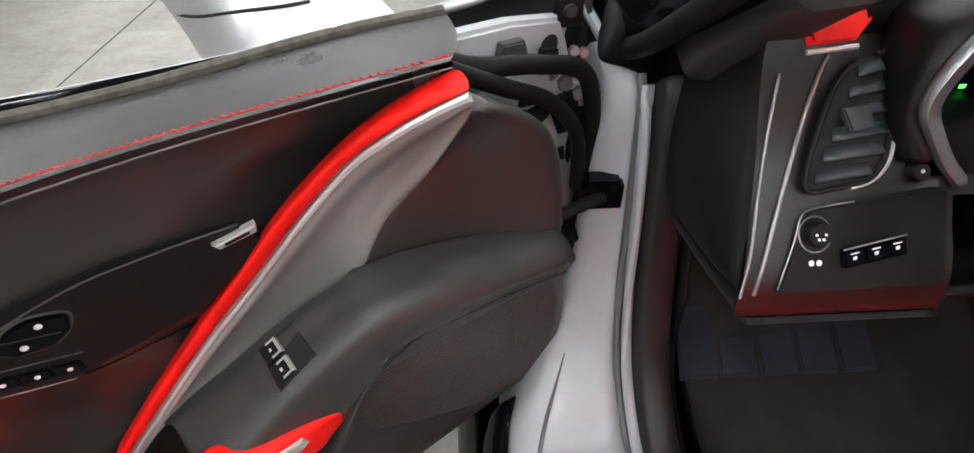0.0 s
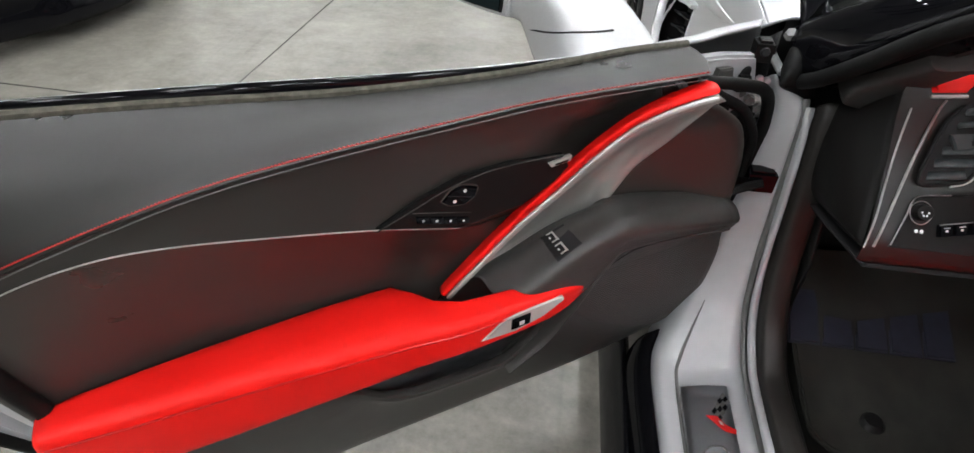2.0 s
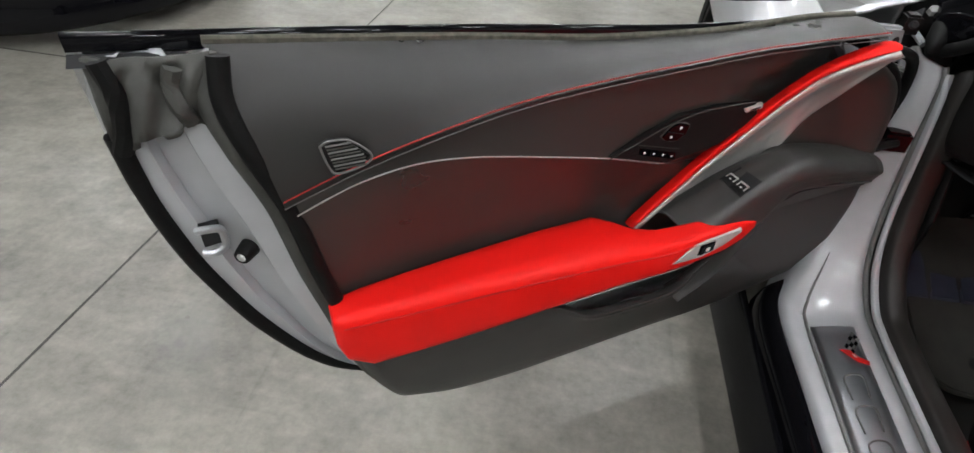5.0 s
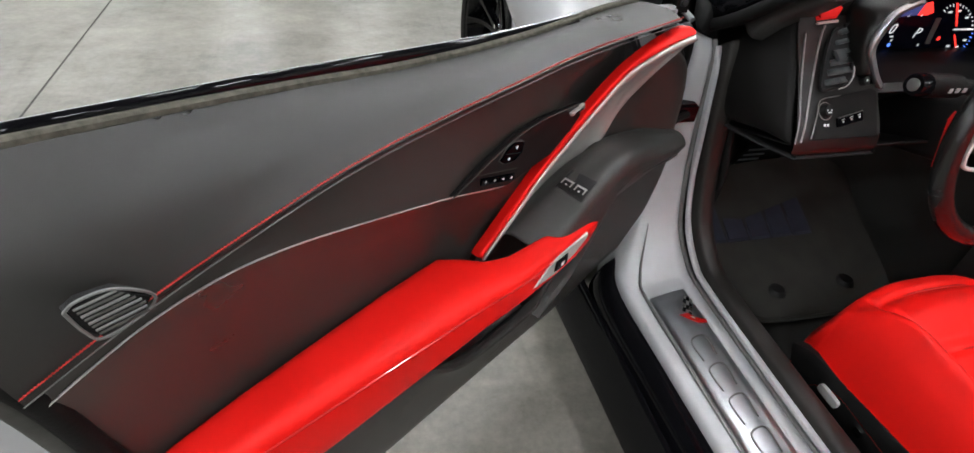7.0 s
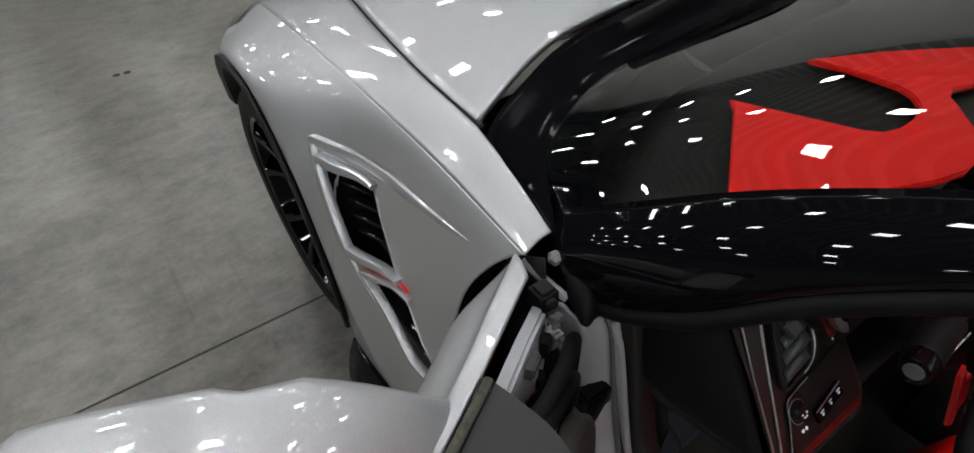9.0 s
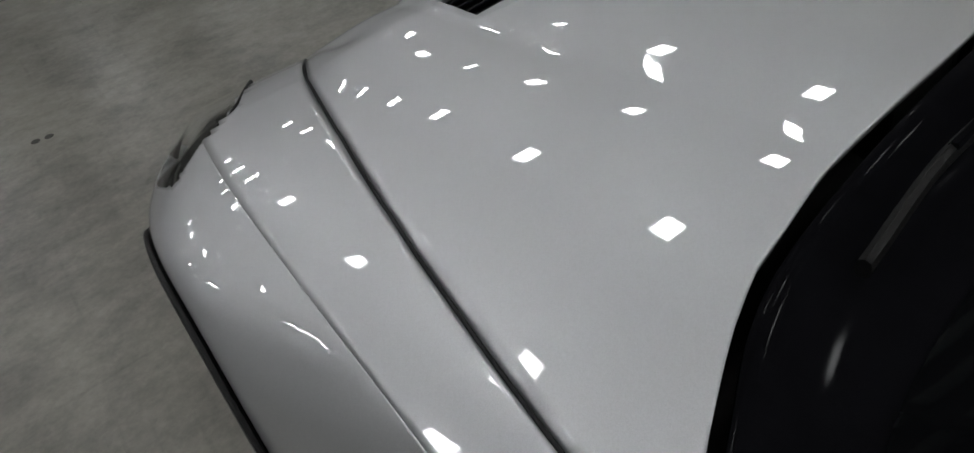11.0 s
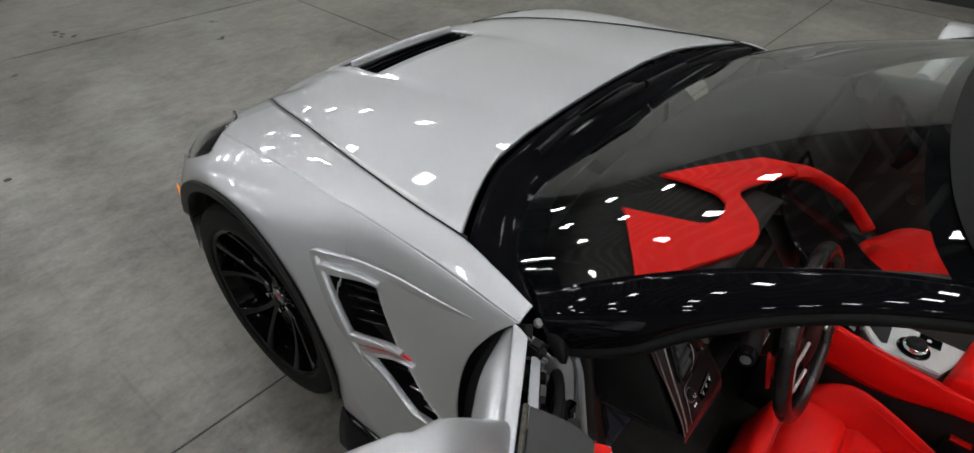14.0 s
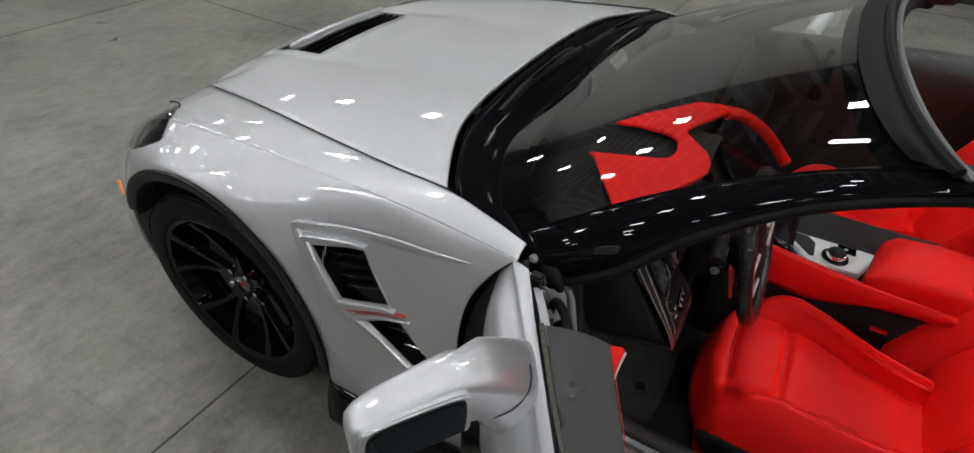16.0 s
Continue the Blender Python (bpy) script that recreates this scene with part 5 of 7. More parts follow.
SL = [(0.345, -0.022, 0.524), (0.330, -0.024, 0.533), (0.285, -0.027, 0.553), (0.240, -0.028, 0.569), (0.195, -0.027, 0.587), (0.152, -0.015, 0.610), (0.134, 0.004, 0.640), (0.106, 0.008, 0.684), (0.066, 0.018, 0.722), (0.048, 0.060, 0.797)]
SM = [tuple(Vector(a).lerp(Vector(b_), 0.30) + Vector((0, -0.007, 0.001))) for a, b_ in zip(SA, SL)]
SN = [tuple(Vector(a).lerp(Vector(b_), 0.68) + Vector((0, -0.006, 0.001))) for a, b_ in zip(SA, SL)]
SB = [(u - 0.004, w - 0.014, z - 0.010) for u, w, z in SL]
part("silver_blade", loft([SI, SA, SM, SN, SL, SB], 60, 26), BLADESILVER, door, "satin silver blade under the red sweep", sharp=50)

# seat-memory panel
MEM = [(0.452, 0.683), (0.40, 0.711), (0.350, 0.729), (0.289, 0.733), (0.215, 0.727), (0.20, 0.70), (0.262, 0.664), (0.349, 0.652)]


def pan(a, b_, h):
    return Vector((a, -0.009 + (0.45 - a) * 0.012 + h, b_))


mp = part("memory_panel", prism(MEM, pan, 0.005, 0.0015), PLASTIC, door, "black seat-memory switch panel")
RK_O = [(0.374, 0.701), (0.362, 0.714), (0.348, 0.718), (0.329, 0.711), (0.332, 0.698), (0.345, 0.690), (0.364, 0.693)]
part("memory_rocker", prism(RK_O, lambda a, b_, h: pan(a, b_, 0.0035 + h), 0.0045, 0.0015), GLOSS, mp)
part("rocker_rim", tube([pan(a, b_, 0.0050) for a, b_ in RK_O + RK_O[:1]], 0.0011, 6, 60), GREYRUB, mp)
part("rocker_split", tube([pan(0.366, 0.7085, 0.0080), pan(0.337, 0.6995, 0.0080)], 0.0006, 5, 3), DARK, mp)
for a, b_ in ((0.358, 0.6985), (0.345, 0.7105)):
    part("rocker_mark", disc(bmesh.new(), pan(a, b_, 0.0078), (0, 1, 0), 0.0026, 0.0022, 0.0005, 8), WHITE, mp)
part("button_line", tube([pan(0.409, 0.6945, 0.0052), pan(0.335, 0.6735, 0.0052)], 0.0006, 5, 3), GREYRUB, mp)
for k in range(4):
    a, b_ = 0.397 - 0.0168 * k, 0.6810 - 0.0052 * k
    part("memory_button", prism([(a - 0.0078, b_ - 0.0072), (a + 0.0078, b_ - 0.0025), (a + 0.0082, b_ + 0.0075), (a - 0.0074, b_ + 0.0028)], lambda c, e, h: pan(c, e, 0.0035 + h), 0.004, 0.001), GLOSS, mp)
    part("button_mark", disc(bmesh.new(), pan(a, b_, 0.0074), (0, 1, 0), 0.0019, 0.0016, 0.0005, 8), WHITE, mp)
part("panel_rim", tube([pan(a, b_, 0.0050) for a, b_ in ((0.452, 0.680), (0.409, 0.698), (0.369, 0.715), (0.321, 0.727), (0.276, 0.729), (0.215, 0.727))], 0.0009, 5, 40), GREYRUB, mp)
part("badge", prism([(0.232, 0.7145), (0.236, 0.720), (0.204, 0.7245), (0.205, 0.717)], lambda a, b_, h: Vector((a, -0.003 + h, b_)), 0.007, 0.0015), SATIN, door, "small pale maker badge")
part("badge_mark", prism([(0.228, 0.7170), (0.228, 0.7195), (0.210, 0.7215), (0.210, 0.7190)], lambda a, b_, h: Vector((a, 0.0035 + h, b_)), 0.001, 0), PLASTIC, door)

# armrest
secs = []
for u, w0, w1, z0, z1 in ((0.842, -0.020, 0.020, 0.490, 0.540), (0.832, -0.026, 0.026, 0.462, 0.546), (0.80, -0.030, 0.032, 0.442, 0.551), (0.73, -0.034, 0.039, 0.448, 0.555), (0.66, -0.036, 0.046, 0.456, 0.559), (0.59, -0.038, 0.052, 0.466, 0.561), (0.53, -0.040, 0.057, 0.474, 0.562), (0.47, -0.041, 0.061, 0.481, 0.561), (0.438, -0.041, 0.063, 0.486, 0.560),
                          (0.415, -0.022, 0.065, 0.489, 0.558), (0.392, 0.002, 0.066, 0.491, 0.554), (0.36, 0.020, 0.068, 0.494, 0.555), (0.30, 0.030, 0.070, 0.501, 0.559), (0.25, 0.036, 0.071, 0.510, 0.561), (0.222, 0.044, 0.070, 0.522, 0.560), (0.20, 0.052, 0.067, 0.540, 0.557), (0.184, 0.059, 0.064, 0.552, 0.556)):
    secs.append((u, w0, w1, z0, z1))
fine = []
for k in range(len(secs) - 1):
    for f in (0, 0.5):
        fine.append(tuple(a + (b_ - a) * f for a, b_ in zip(secs[k], secs[k + 1])))
fine.append(secs[-1])
arm = part("armrest", skin([ring((u, (w0 + w1) / 2, (z0 + z1) / 2), (0, (w1 - w0) / 2, 0), (0, 0, (z1 - z0) / 2), 0.58, 44) for u, w0, w1, z0, z1 in fine]), RED, door, "red leather door armrest", sharp=70)
part("armrest_seam", tube([(0.832, 0.0275, 0.533), (0.73, 0.0400, 0.540), (0.59, 0.0525, 0.545), (0.45, 0.0620, 0.544), (0.36, 0.0680, 0.541), (0.25, 0.0705, 0.551)], 0.0013, 6, 50), CALIPER, arm)
part("release_plate", prism([(0.352, 0.516), (0.322, 0.545), (0.300, 0.550), (0.236, 0.556), (0.232, 0.548), (0.262, 0.528), (0.300, 0.516)], lambda a, b_, h: Vector((a, 0.0665 + (0.35 - a) * 0.02 + h, b_)), 0.004, 0.0015), SATIN, arm, "silver door-release plate")
part("release_button", prism([(0.310, 0.524), (0.310, 0.543), (0.283, 0.545), (0.283, 0.527)], lambda a, b_, h: Vector((a, 0.070 + h, b_)), 0.005, 0.002), GLOSS, arm, "black door-release button")
part("button_mark", prism([(0.300, 0.531), (0.300, 0.538), (0.293, 0.538), (0.293, 0.531)], lambda a, b_, h: Vector((a, 0.0745 + h, b_)), 0.001, 0), WHITE, arm)

# hinge end: inner frame, wiring boot, hinges
fr = part("hinge_frame", prism([(0.03, 0.795), (-0.06, 0.790), (-0.120, 0.780), (-0.150, 0.70), (-0.19, 0.60), (-0.205, 0.45), (-0.195, 0.30), (-0.09, 0.285), (-0.085, 0.60), (-0.05, 0.70), (0.02, 0.765)], lambda a, b_, h: Vector((a, -0.058 + h + 0.02 * (b_ < 0.7), b_)), 0.016, 0.004), JAMB, door, "silver hinge-end frame of the door")
for u, z, a, b_ in ((-0.055, 0.770, 0.016, 0.008), (-0.10, 0.745, 0.012, 0.014), (-0.075, 0.715, 0.010, 0.010), (-0.135, 0.69, 0.010, 0.016), (-0.12, 0.63, 0.012, 0.010)):
    part("hinge_plate", prism([(u - a, z - b_), (u + a, z - b_ * 0.7), (u + a * 0.8, z + b_), (u - a * 0.7, z + b_ * 0.8)], lambda c, e, h: Vector((c, -0.040 + h, e)), 0.010, 0.002), PLASTIC if b_ > 0.009 else GREYRUB, fr)
part("frame_hole", disc(bmesh.new(), (-0.105, -0.0415, 0.757), (0, 1, 0), 0.011, 0.010, 0.001, 18), DARK, fr)
part("edge_seal", tube([(0.040, -0.03, 0.792), (0.0, -0.012, 0.778), (-0.06, -0.006, 0.765), (-0.125, -0.010, 0.735), (-0.150, -0.014, 0.66), (-0.145, -0.012, 0.58), (-0.135, -0.010, 0.45)], 0.009, 10, 40), RUBBER, door, "thick black rubber edge seal")
part("edge_seal", tube([(0.035, -0.002, 0.79), (-0.02, 0.0, 0.758), (-0.075, 0.0, 0.725), (-0.118, -0.004, 0.67), (-0.128, -0.006, 0.60)], 0.008, 10, 30), RUBBER, door)

# ---- outside mirror on the door ----
Lx = Vector((-0.818, 0.575, 0.0)).normalized()
Nf = Vector((0.575, 0.818, 0.0)).normalized()
UZ = Vector((0, 0, 1))
GC = Vector((-1.243, -0.931, 0.864))
rings = []
for s, hn, hz, fwd, dz in ((0.088, 0.010, 0.020, 0.022, -0.002), (0.084, 0.022, 0.035, 0.022, -0.002), (0.070, 0.028, 0.042, 0.024, -0.001), (0.04, 0.032, 0.046, 0.027, 0.0), (0.0, 0.034, 0.048, 0.030, 0.002), (-0.04, 0.036, 0.050, 0.034, 0.003), (-0.068, 0.038, 0.050, 0.038, 0.002)):
    rings.append(ring(GC + Lx * s + Nf * fwd + UZ * dz, Nf * hn, UZ * hz, 0.55, 26))
TD = Vector((0.84, 0.543, 0.0))
for c, a, b_ in ((Vector((-1.152, -0.950, 0.862)), Nf * 0.040, UZ * 0.048), (Vector((-1.128, -0.954, 0.853)), Nf * 0.031 + TD * 0.021, UZ * 0.047 - Lx * 0.012), (Vector((-1.102, -0.965, 0.828)), Nf * 0.018 + TD * 0.040, UZ * 0.039 - Lx * 0.028), (Vector((-1.078, -0.976, 0.802)), TD * 0.064, UZ * 0.027 - Lx * 0.040), (Vector((-1.056, -0.985, 0.775)), TD * 0.072, UZ * 0.02 - Lx * 0.045)):
    rings.append(ring(c, a, b_, 0.7, 26))
finer = []
for k in range(len(rings) - 1):
    for f in (0, 0.5):
        finer.append([p.lerp(q, f) for p, q in zip(rings[k], rings[k + 1])])
finer.append(rings[-1])
bm = skin(finer)
bmesh.ops.smooth_vert(bm, verts=bm.verts, factor=0.5, use_axis_x=True, use_axis_y=True, use_axis_z=True)
mir = part("wing_mirror", bm, SILVER, car, "silver door mirror on a curved arm", sharp=70)


def mir_at(a, b_, h):
    return GC + Lx * a + UZ * b_ - Nf * (h + 0.004)


def mir_outline(k):
    pts = [(0.068, -0.030), (0.074, 0.0), (0.066, 0.030), (0.035, 0.038), (-0.02, 0.040), (-0.056, 0.038), (-0.068, 0.025), (-0.066, -0.030), (-0.055, -0.036), (0.0, -0.038), (0.05, -0.037)]
    return [(p.x, p.y) for p in cr([(a * k, b_ * k, 0) for a, b_ in pts + pts[:1]], 36)[:-1]]


part("mirror_bezel", prism(mir_outline(1.10), lambda a, b_, h: mir_at(a, b_, -0.012 + h), 0.016, 0.005, seg=3), SILVER, mir)
part("mirror_rim", prism(mir_outline(0.97), lambda a, b_, h: mir_at(a, b_, -0.002 + h), 0.0075, 0.001), PLASTIC, mir)
part("mirror_glass", prism(mir_outline(0.91), lambda a, b_, h: mir_at(a, b_, 0.0035 + h), 0.0035, 0.0005), MIRROR, mir, "tinted mirror glass")
part("arm_seam", tube([(-1.156, -0.992, 0.817), (-1.130, -1.014, 0.824), (-1.098, -1.0215, 0.830), (-1.070, -1.014, 0.830), (-1.049, -1.0015, 0.829)], 0.0013, 6, 30), DARK, mir)

# ---- body side: hinge pillar, sill ----
PIL_O = [(-0.803, -0.905, 0.745), (-0.795, -0.920, 0.70), (-0.800, -0.940, 0.60), (-0.812, -0.960, 0.48), (-0.835, -0.985, 0.38), (-0.872, -1.03, 0.305), (-0.888, -1.10, 0.278), (-0.882, -1.30, 0.268), (-0.875, -1.60, 0.265), (-0.872, -2.15, 0.265)]
PIL_1 = [(-0.797, -0.930, 0.742), (-0.785, -0.945, 0.70), (-0.786, -0.957, 0.60), (-0.793, -0.978, 0.48), (-0.814, -1.015, 0.372), (-0.846, -1.085, 0.300), (-0.854, -1.14, 0.285), (-0.852, -1.32, 0.281), (-0.850, -1.60, 0.279), (-0.849, -2.15, 0.279)]
PIL_2 = [(-0.762, -0.942, 0.730), (-0.760, -0.955, 0.70), (-0.757, -0.968, 0.60), (-0.756, -0.992, 0.48), (-0.754, -1.028, 0.38), (-0.749, -1.085, 0.319), (-0.746, -1.14, 0.301), (-0.745, -1.32, 0.296), (-0.745, -1.60, 0.294), (-0.745, -2.15, 0.294)]
PIL_3 = [(-0.748, -0.948, 0.722), (-0.748, -0.960, 0.69), (-0.743, -0.975, 0.60), (-0.740, -1.000, 0.48), (-0.737, -1.038, 0.385), (-0.733, -1.095, 0.328), (-0.731, -1.15, 0.312), (-0.731, -1.32, 0.307), (-0.731, -1.60, 0.305), (-0.731, -2.15, 0.305)]
for s in (1, -1):
    def fl(c, dx=0.0, dy=0.0, dz=0.0):
        return [(p[0] * s + dx * s, p[1] + dy, p[2] + dz) for p in c]
    sill = part("sill", loft([fl(PIL_O, -0.006, 0.05, -0.06), fl(PIL_O), fl(PIL_1), fl(PIL_2)], 60, 16), JAMB, car, "silver door jamb and sill", sharp=50, solid=0.004)
    part("sill_groove", tube(fl(PIL_2, 0.004, -0.002, 0.0), 0.005, 8, 60), TRIMGREY, sill)
    part("sill_line", tube(fl(PIL_1[4:], 0.0, 0.0, 0.002), lambda f: 0.0008 + 0.0022 * min(1.0, 5 * f), 8, 60), TRIMGREY, sill)
    part("sill_flange", tube(fl(PIL_3, -0.004, -0.004, 0.0), 0.0075, 8, 60, flat=0.8), JAMB, sill)
    part("body_seal", loft([fl(PIL_3, 0.003, 0.0, 0.0), fl(PIL_3, 0.006, -0.014, 0.012), fl(PIL_3, 0.014, -0.019, 0.017), fl(PIL_3, 0.034, -0.019, 0.016), fl(PIL_3, 0.048, -0.010, 0.004), fl(PIL_3, 0.054, 0.010, -0.03)], 60, 22), SEALTRIM, sill, "smooth brown-black door-opening trim", sharp=60, solid=0.003)
    part("trim_split", tube([(s * (p[0]), p[1], p[2]) for p in ((-0.735, -1.000, 0.522), (-0.727, -1.0045, 0.521), (-0.707, -1.0045, 0.520), (-0.692, -0.996, 0.519))], 0.0012, 6, 14), DARK, sill)
    part("seal_carrier", loft([fl(PIL_3, 0.022, 0.002, 0.004), fl(PIL_3, 0.06, 0.012, -0.012), fl(PIL_3, 0.075, 0.012, -0.06)], 50, 8), PLASTIC, sill, solid=0.004)
    part("outer_sill", loft([fl(PIL_O[5:], -0.004, 0, -0.004), fl(PIL_O[5:], -0.03, 0, -0.03), fl(PIL_O[5:], -0.045, 0, -0.075)], 30, 6), GLOSS, sill, solid=0.003)

# hinge and check strap in the gap, seen from the cabin
hg = part("hinge", skin([ring((-0.835, -0.90, z), (0.028, 0.012, 0), (-0.008, 0.030, 0), 0.3, 12) for z in (0.655, 0.70)]), PLASTIC, car, "black steel upper hinge")
part("hinge_arm", tube([(-0.83, -0.90, 0.69), (-0.86, -0.94, 0.69), (-0.885, -0.975, 0.69)], 0.014, 8, 10), RUBBER, hg)
for k in range(3):
    part("bolt", disc(bmesh.new(), (-0.845 + 0.016 * k, -0.925, 0.725 - 0.012 * k), (0, -1, 0.1), 0.009, 0.008, 0.008, 6), ZINC, hg)
for c in ((-0.822, -0.917, 0.743), (-0.812, -0.917, 0.741)):
    part("bolt", disc(bmesh.new(), c, (0, -1, 0.25), 0.0058, 0.005, 0.009, 6), STEEL, hg)
part("hinge_leaf", prism([(-0.840, 0.688), (-0.800, 0.686), (-0.799, 0.694), (-0.840, 0.697)], lambda a, b_, h: Vector((a, -0.905 - h, b_)), 0.018, 0.002), PLASTIC, hg)
part("hinge_tab", prism([(-0.826, 0.697), (-0.804, 0.695), (-0.803, 0.712), (-0.809, 0.728), (-0.818, 0.726), (-0.815, 0.710)], lambda a, b_, h: Vector((a, -0.910 - h - 0.2 * (b_ - 0.70), b_)), 0.005, 0.0015), STEEL, hg, "zinc-plated hinge tab")
part("hinge_plate", prism([(-0.839, 0.632), (-0.831, 0.630), (-0.829, 0.662), (-0.838, 0.664)], lambda a, b_, h: Vector((a, -0.918 - h, b_)), 0.004, 0.001), SATIN, hg)
part("hinge_link", tube([(-0.815, -0.912, 0.684), (-0.812, -0.918, 0.655), (-0.818, -0.920, 0.625), (-0.828, -0.915, 0.595)], lambda f: 0.006 + 0.003 * f, 8, 16), PLASTIC, hg)
part("hinge_block", box(-0.842, -0.818, -0.925, -0.900, 0.770, 0.800, 0.004), PLASTIC, hg)
part("bolt", disc(bmesh.new(), (-0.830, -0.925, 0.786), (0, -1, 0.25), 0.007, 0.006, 0.006, 12), DARK, hg)
part("lower_link", prism([(-0.818, 0.425), (-0.806, 0.421), (-0.800, 0.470), (-0.811, 0.478)], lambda a, b_, h: Vector((a, -0.915 - h, b_)), 0.006, 0.001), STEEL, hg)
part("bolt", disc(bmesh.new(), (-0.806, -0.921, 0.462), (0, -1, 0.2), 0.006, 0.005, 0.006, 6), ZINC, hg)
part("hinge", skin([ring((-0.85, -0.92, z), (0.026, 0.012, 0), (-0.008, 0.028, 0), 0.3, 12) for z in (0.40, 0.45)]), PLASTIC, car, "black steel lower hinge")
b = bmesh.new()
skin([ring(c, a, d, 0.6, 18) for c, a, d in (((-0.772, -0.932, 0.742), (0.030, 0.008, -0.010), (0.004, 0.014, 0.004)), ((-0.778, -0.926, 0.760), (0.026, 0.012, -0.002), (0.006, 0.026, 0.006)), ((-0.775, -0.918, 0.780), (0.022, 0.010, 0.004), (0.004, 0.028, 0.006)), ((-0.765, -0.905, 0.800), (0.022, 0.006, 0.004), (0.004, 0.030, 0.008)))], b)
part("pillar_boot", b, RUBBER, car, "black moulded rubber boot at the pillar foot", sharp=70)
part("pillar_cover", skin([ring(c, a, d, 0.55, 20) for c, a, d in (((-0.712, -1.000, 0.758), (0.030, 0.0, -0.004), (0.0, 0.012, 0.003)), ((-0.710, -1.000, 0.772), (0.040, 0.0, -0.004), (0.0, 0.020, 0.005)), ((-0.704, -1.005, 0.796), (0.042, 0.0, -0.002), (0.0, 0.026, 0.010)), ((-0.698, -1.03, 0.830), (0.036, 0.0, 0.002), (0.0, 0.026, 0.016)), ((-0.688, -1.08, 0.872), (0.030, 0.0, 0.004), (0.0, 0.022, 0.018)))]), GRAIN, car, "grained dark grey pillar foot cover", sharp=70)
part("gap_bolt", disc(bmesh.new(), (-0.789, -0.885, 0.797), (-0.3, -0.5, 0.8), 0.010, 0.008, 0.008, 6), ZINC, car)
part("wing_brace", tube([(-0.806, -0.846, 0.772), (-0.800, -0.88, 0.762), (-0.792, -0.912, 0.752)], 0.006, 8, 10), JAMB, car, "silver inner wing brace")
part("hinge_bracket", box(-0.832, -0.806, -0.925, -0.905, 0.685, 0.715, 0.004), SATIN, car, "plated hinge bracket")
# dark sheet added for the deep shade in the open hinge gap
part("gap_shade", loft([[(-0.80, -0.88, 0.80), (-0.80, -0.90, 0.60), (-0.82, -0.92, 0.40), (-0.84, -0.95, 0.28)], [(-0.80, -0.82, 0.76), (-0.84, -0.77, 0.60), (-0.87, -0.77, 0.40), (-0.89, -0.79, 0.25)]], 14, 4), DARK, car, solid=0.004)
ck = part("check_strap", box(-0.806, -0.764, -0.976, -0.950, 0.585, 0.620, 0.004), GLOSS, car, "black door check strap")
part("strap_arm", tube([(-0.785, -0.977, 0.603), (-0.81, -0.985, 0.598), (-0.85, -1.00, 0.590)], 0.007, 6, 8), RUBBER, ck)
part("wiring_boot", tube([(-0.80, -0.93, 0.53), (-0.82, -0.96, 0.525), (-0.84, -0.98, 0.52), (-0.85, -0.985, 0.49)], lambda f: 0.013 + 0.003 * math.sin(60 * f), 10, 30), RUBBER, car, "ribbed black wiring boot")

# sill plate with flag emblem and embossed bars
plate = part("sill_plate", loft([[(-0.850, -1.142, 0.2905), (-0.848, -1.5, 0.2865), (-0.848, -1.95, 0.286)], [(-0.814, -1.140, 0.2995), (-0.814, -1.5, 0.2945), (-0.814, -1.95, 0.294)], [(-0.778, -1.138, 0.3035), (-0.776, -1.5, 0.2985), (-0.776, -1.95, 0.298)]], 30, 8), PLATE, car, "brushed steel sill plate with a coloured emblem", solid=0.002, offset=1.0)


def plate_at(a, b_, h):
    """a across from the outer edge, b back from the front end."""
    return Vector((-0.849 + a, -1.140 - b_, 0.2905 + 0.31 * a - 1.83 * a * a - 0.0107 * b_ + 0.0030 + h))


for i in range(4):
    for j in range(3):
        a0, b0 = 0.040 + 0.0055 * i + 0.003 * j, 0.048 - 0.0095 * i + 0.006 * j
        part("flag_check", prism([(a0, b0), (a0 + 0.0055, b0 - 0.007), (a0 + 0.0085, b0 - 0.001), (a0 + 0.003, b0 + 0.006)], plate_at, 0.0012, 0), GLOSS if (i + j) % 2 == 0 else TRIMGREY, plate)
part("flag_red", prism([(0.030, 0.056), (0.046, 0.056), (0.056, 0.070), (0.072, 0.078), (0.070, 0.086), (0.054, 0.082), (0.042, 0.070)], plate_at, 0.0014, 0.0004), CALIPER, plate, "red emblem flag")
part("flag_mark", prism([(0.047, 0.065), (0.052, 0.067), (0.054, 0.073), (0.049, 0.071)], lambda a, b_, h: plate_at(a, b_, 0.0013 + h), 0.0004, 0), SATIN, plate)
for k in range(7):
    b0 = 0.115 + 0.062 * k
    bmk = tube([plate_at(0.022, b0 + 0.044, 0.0), plate_at(0.022, b0, 0.0), plate_at(0.05, b0 - 0.004, 0.0), plate_at(0.05, b0 + 0.038, 0.0)], 0.0016, 6, 24)
    part("embossed_bar", bmk, TRIMGREY, plate)

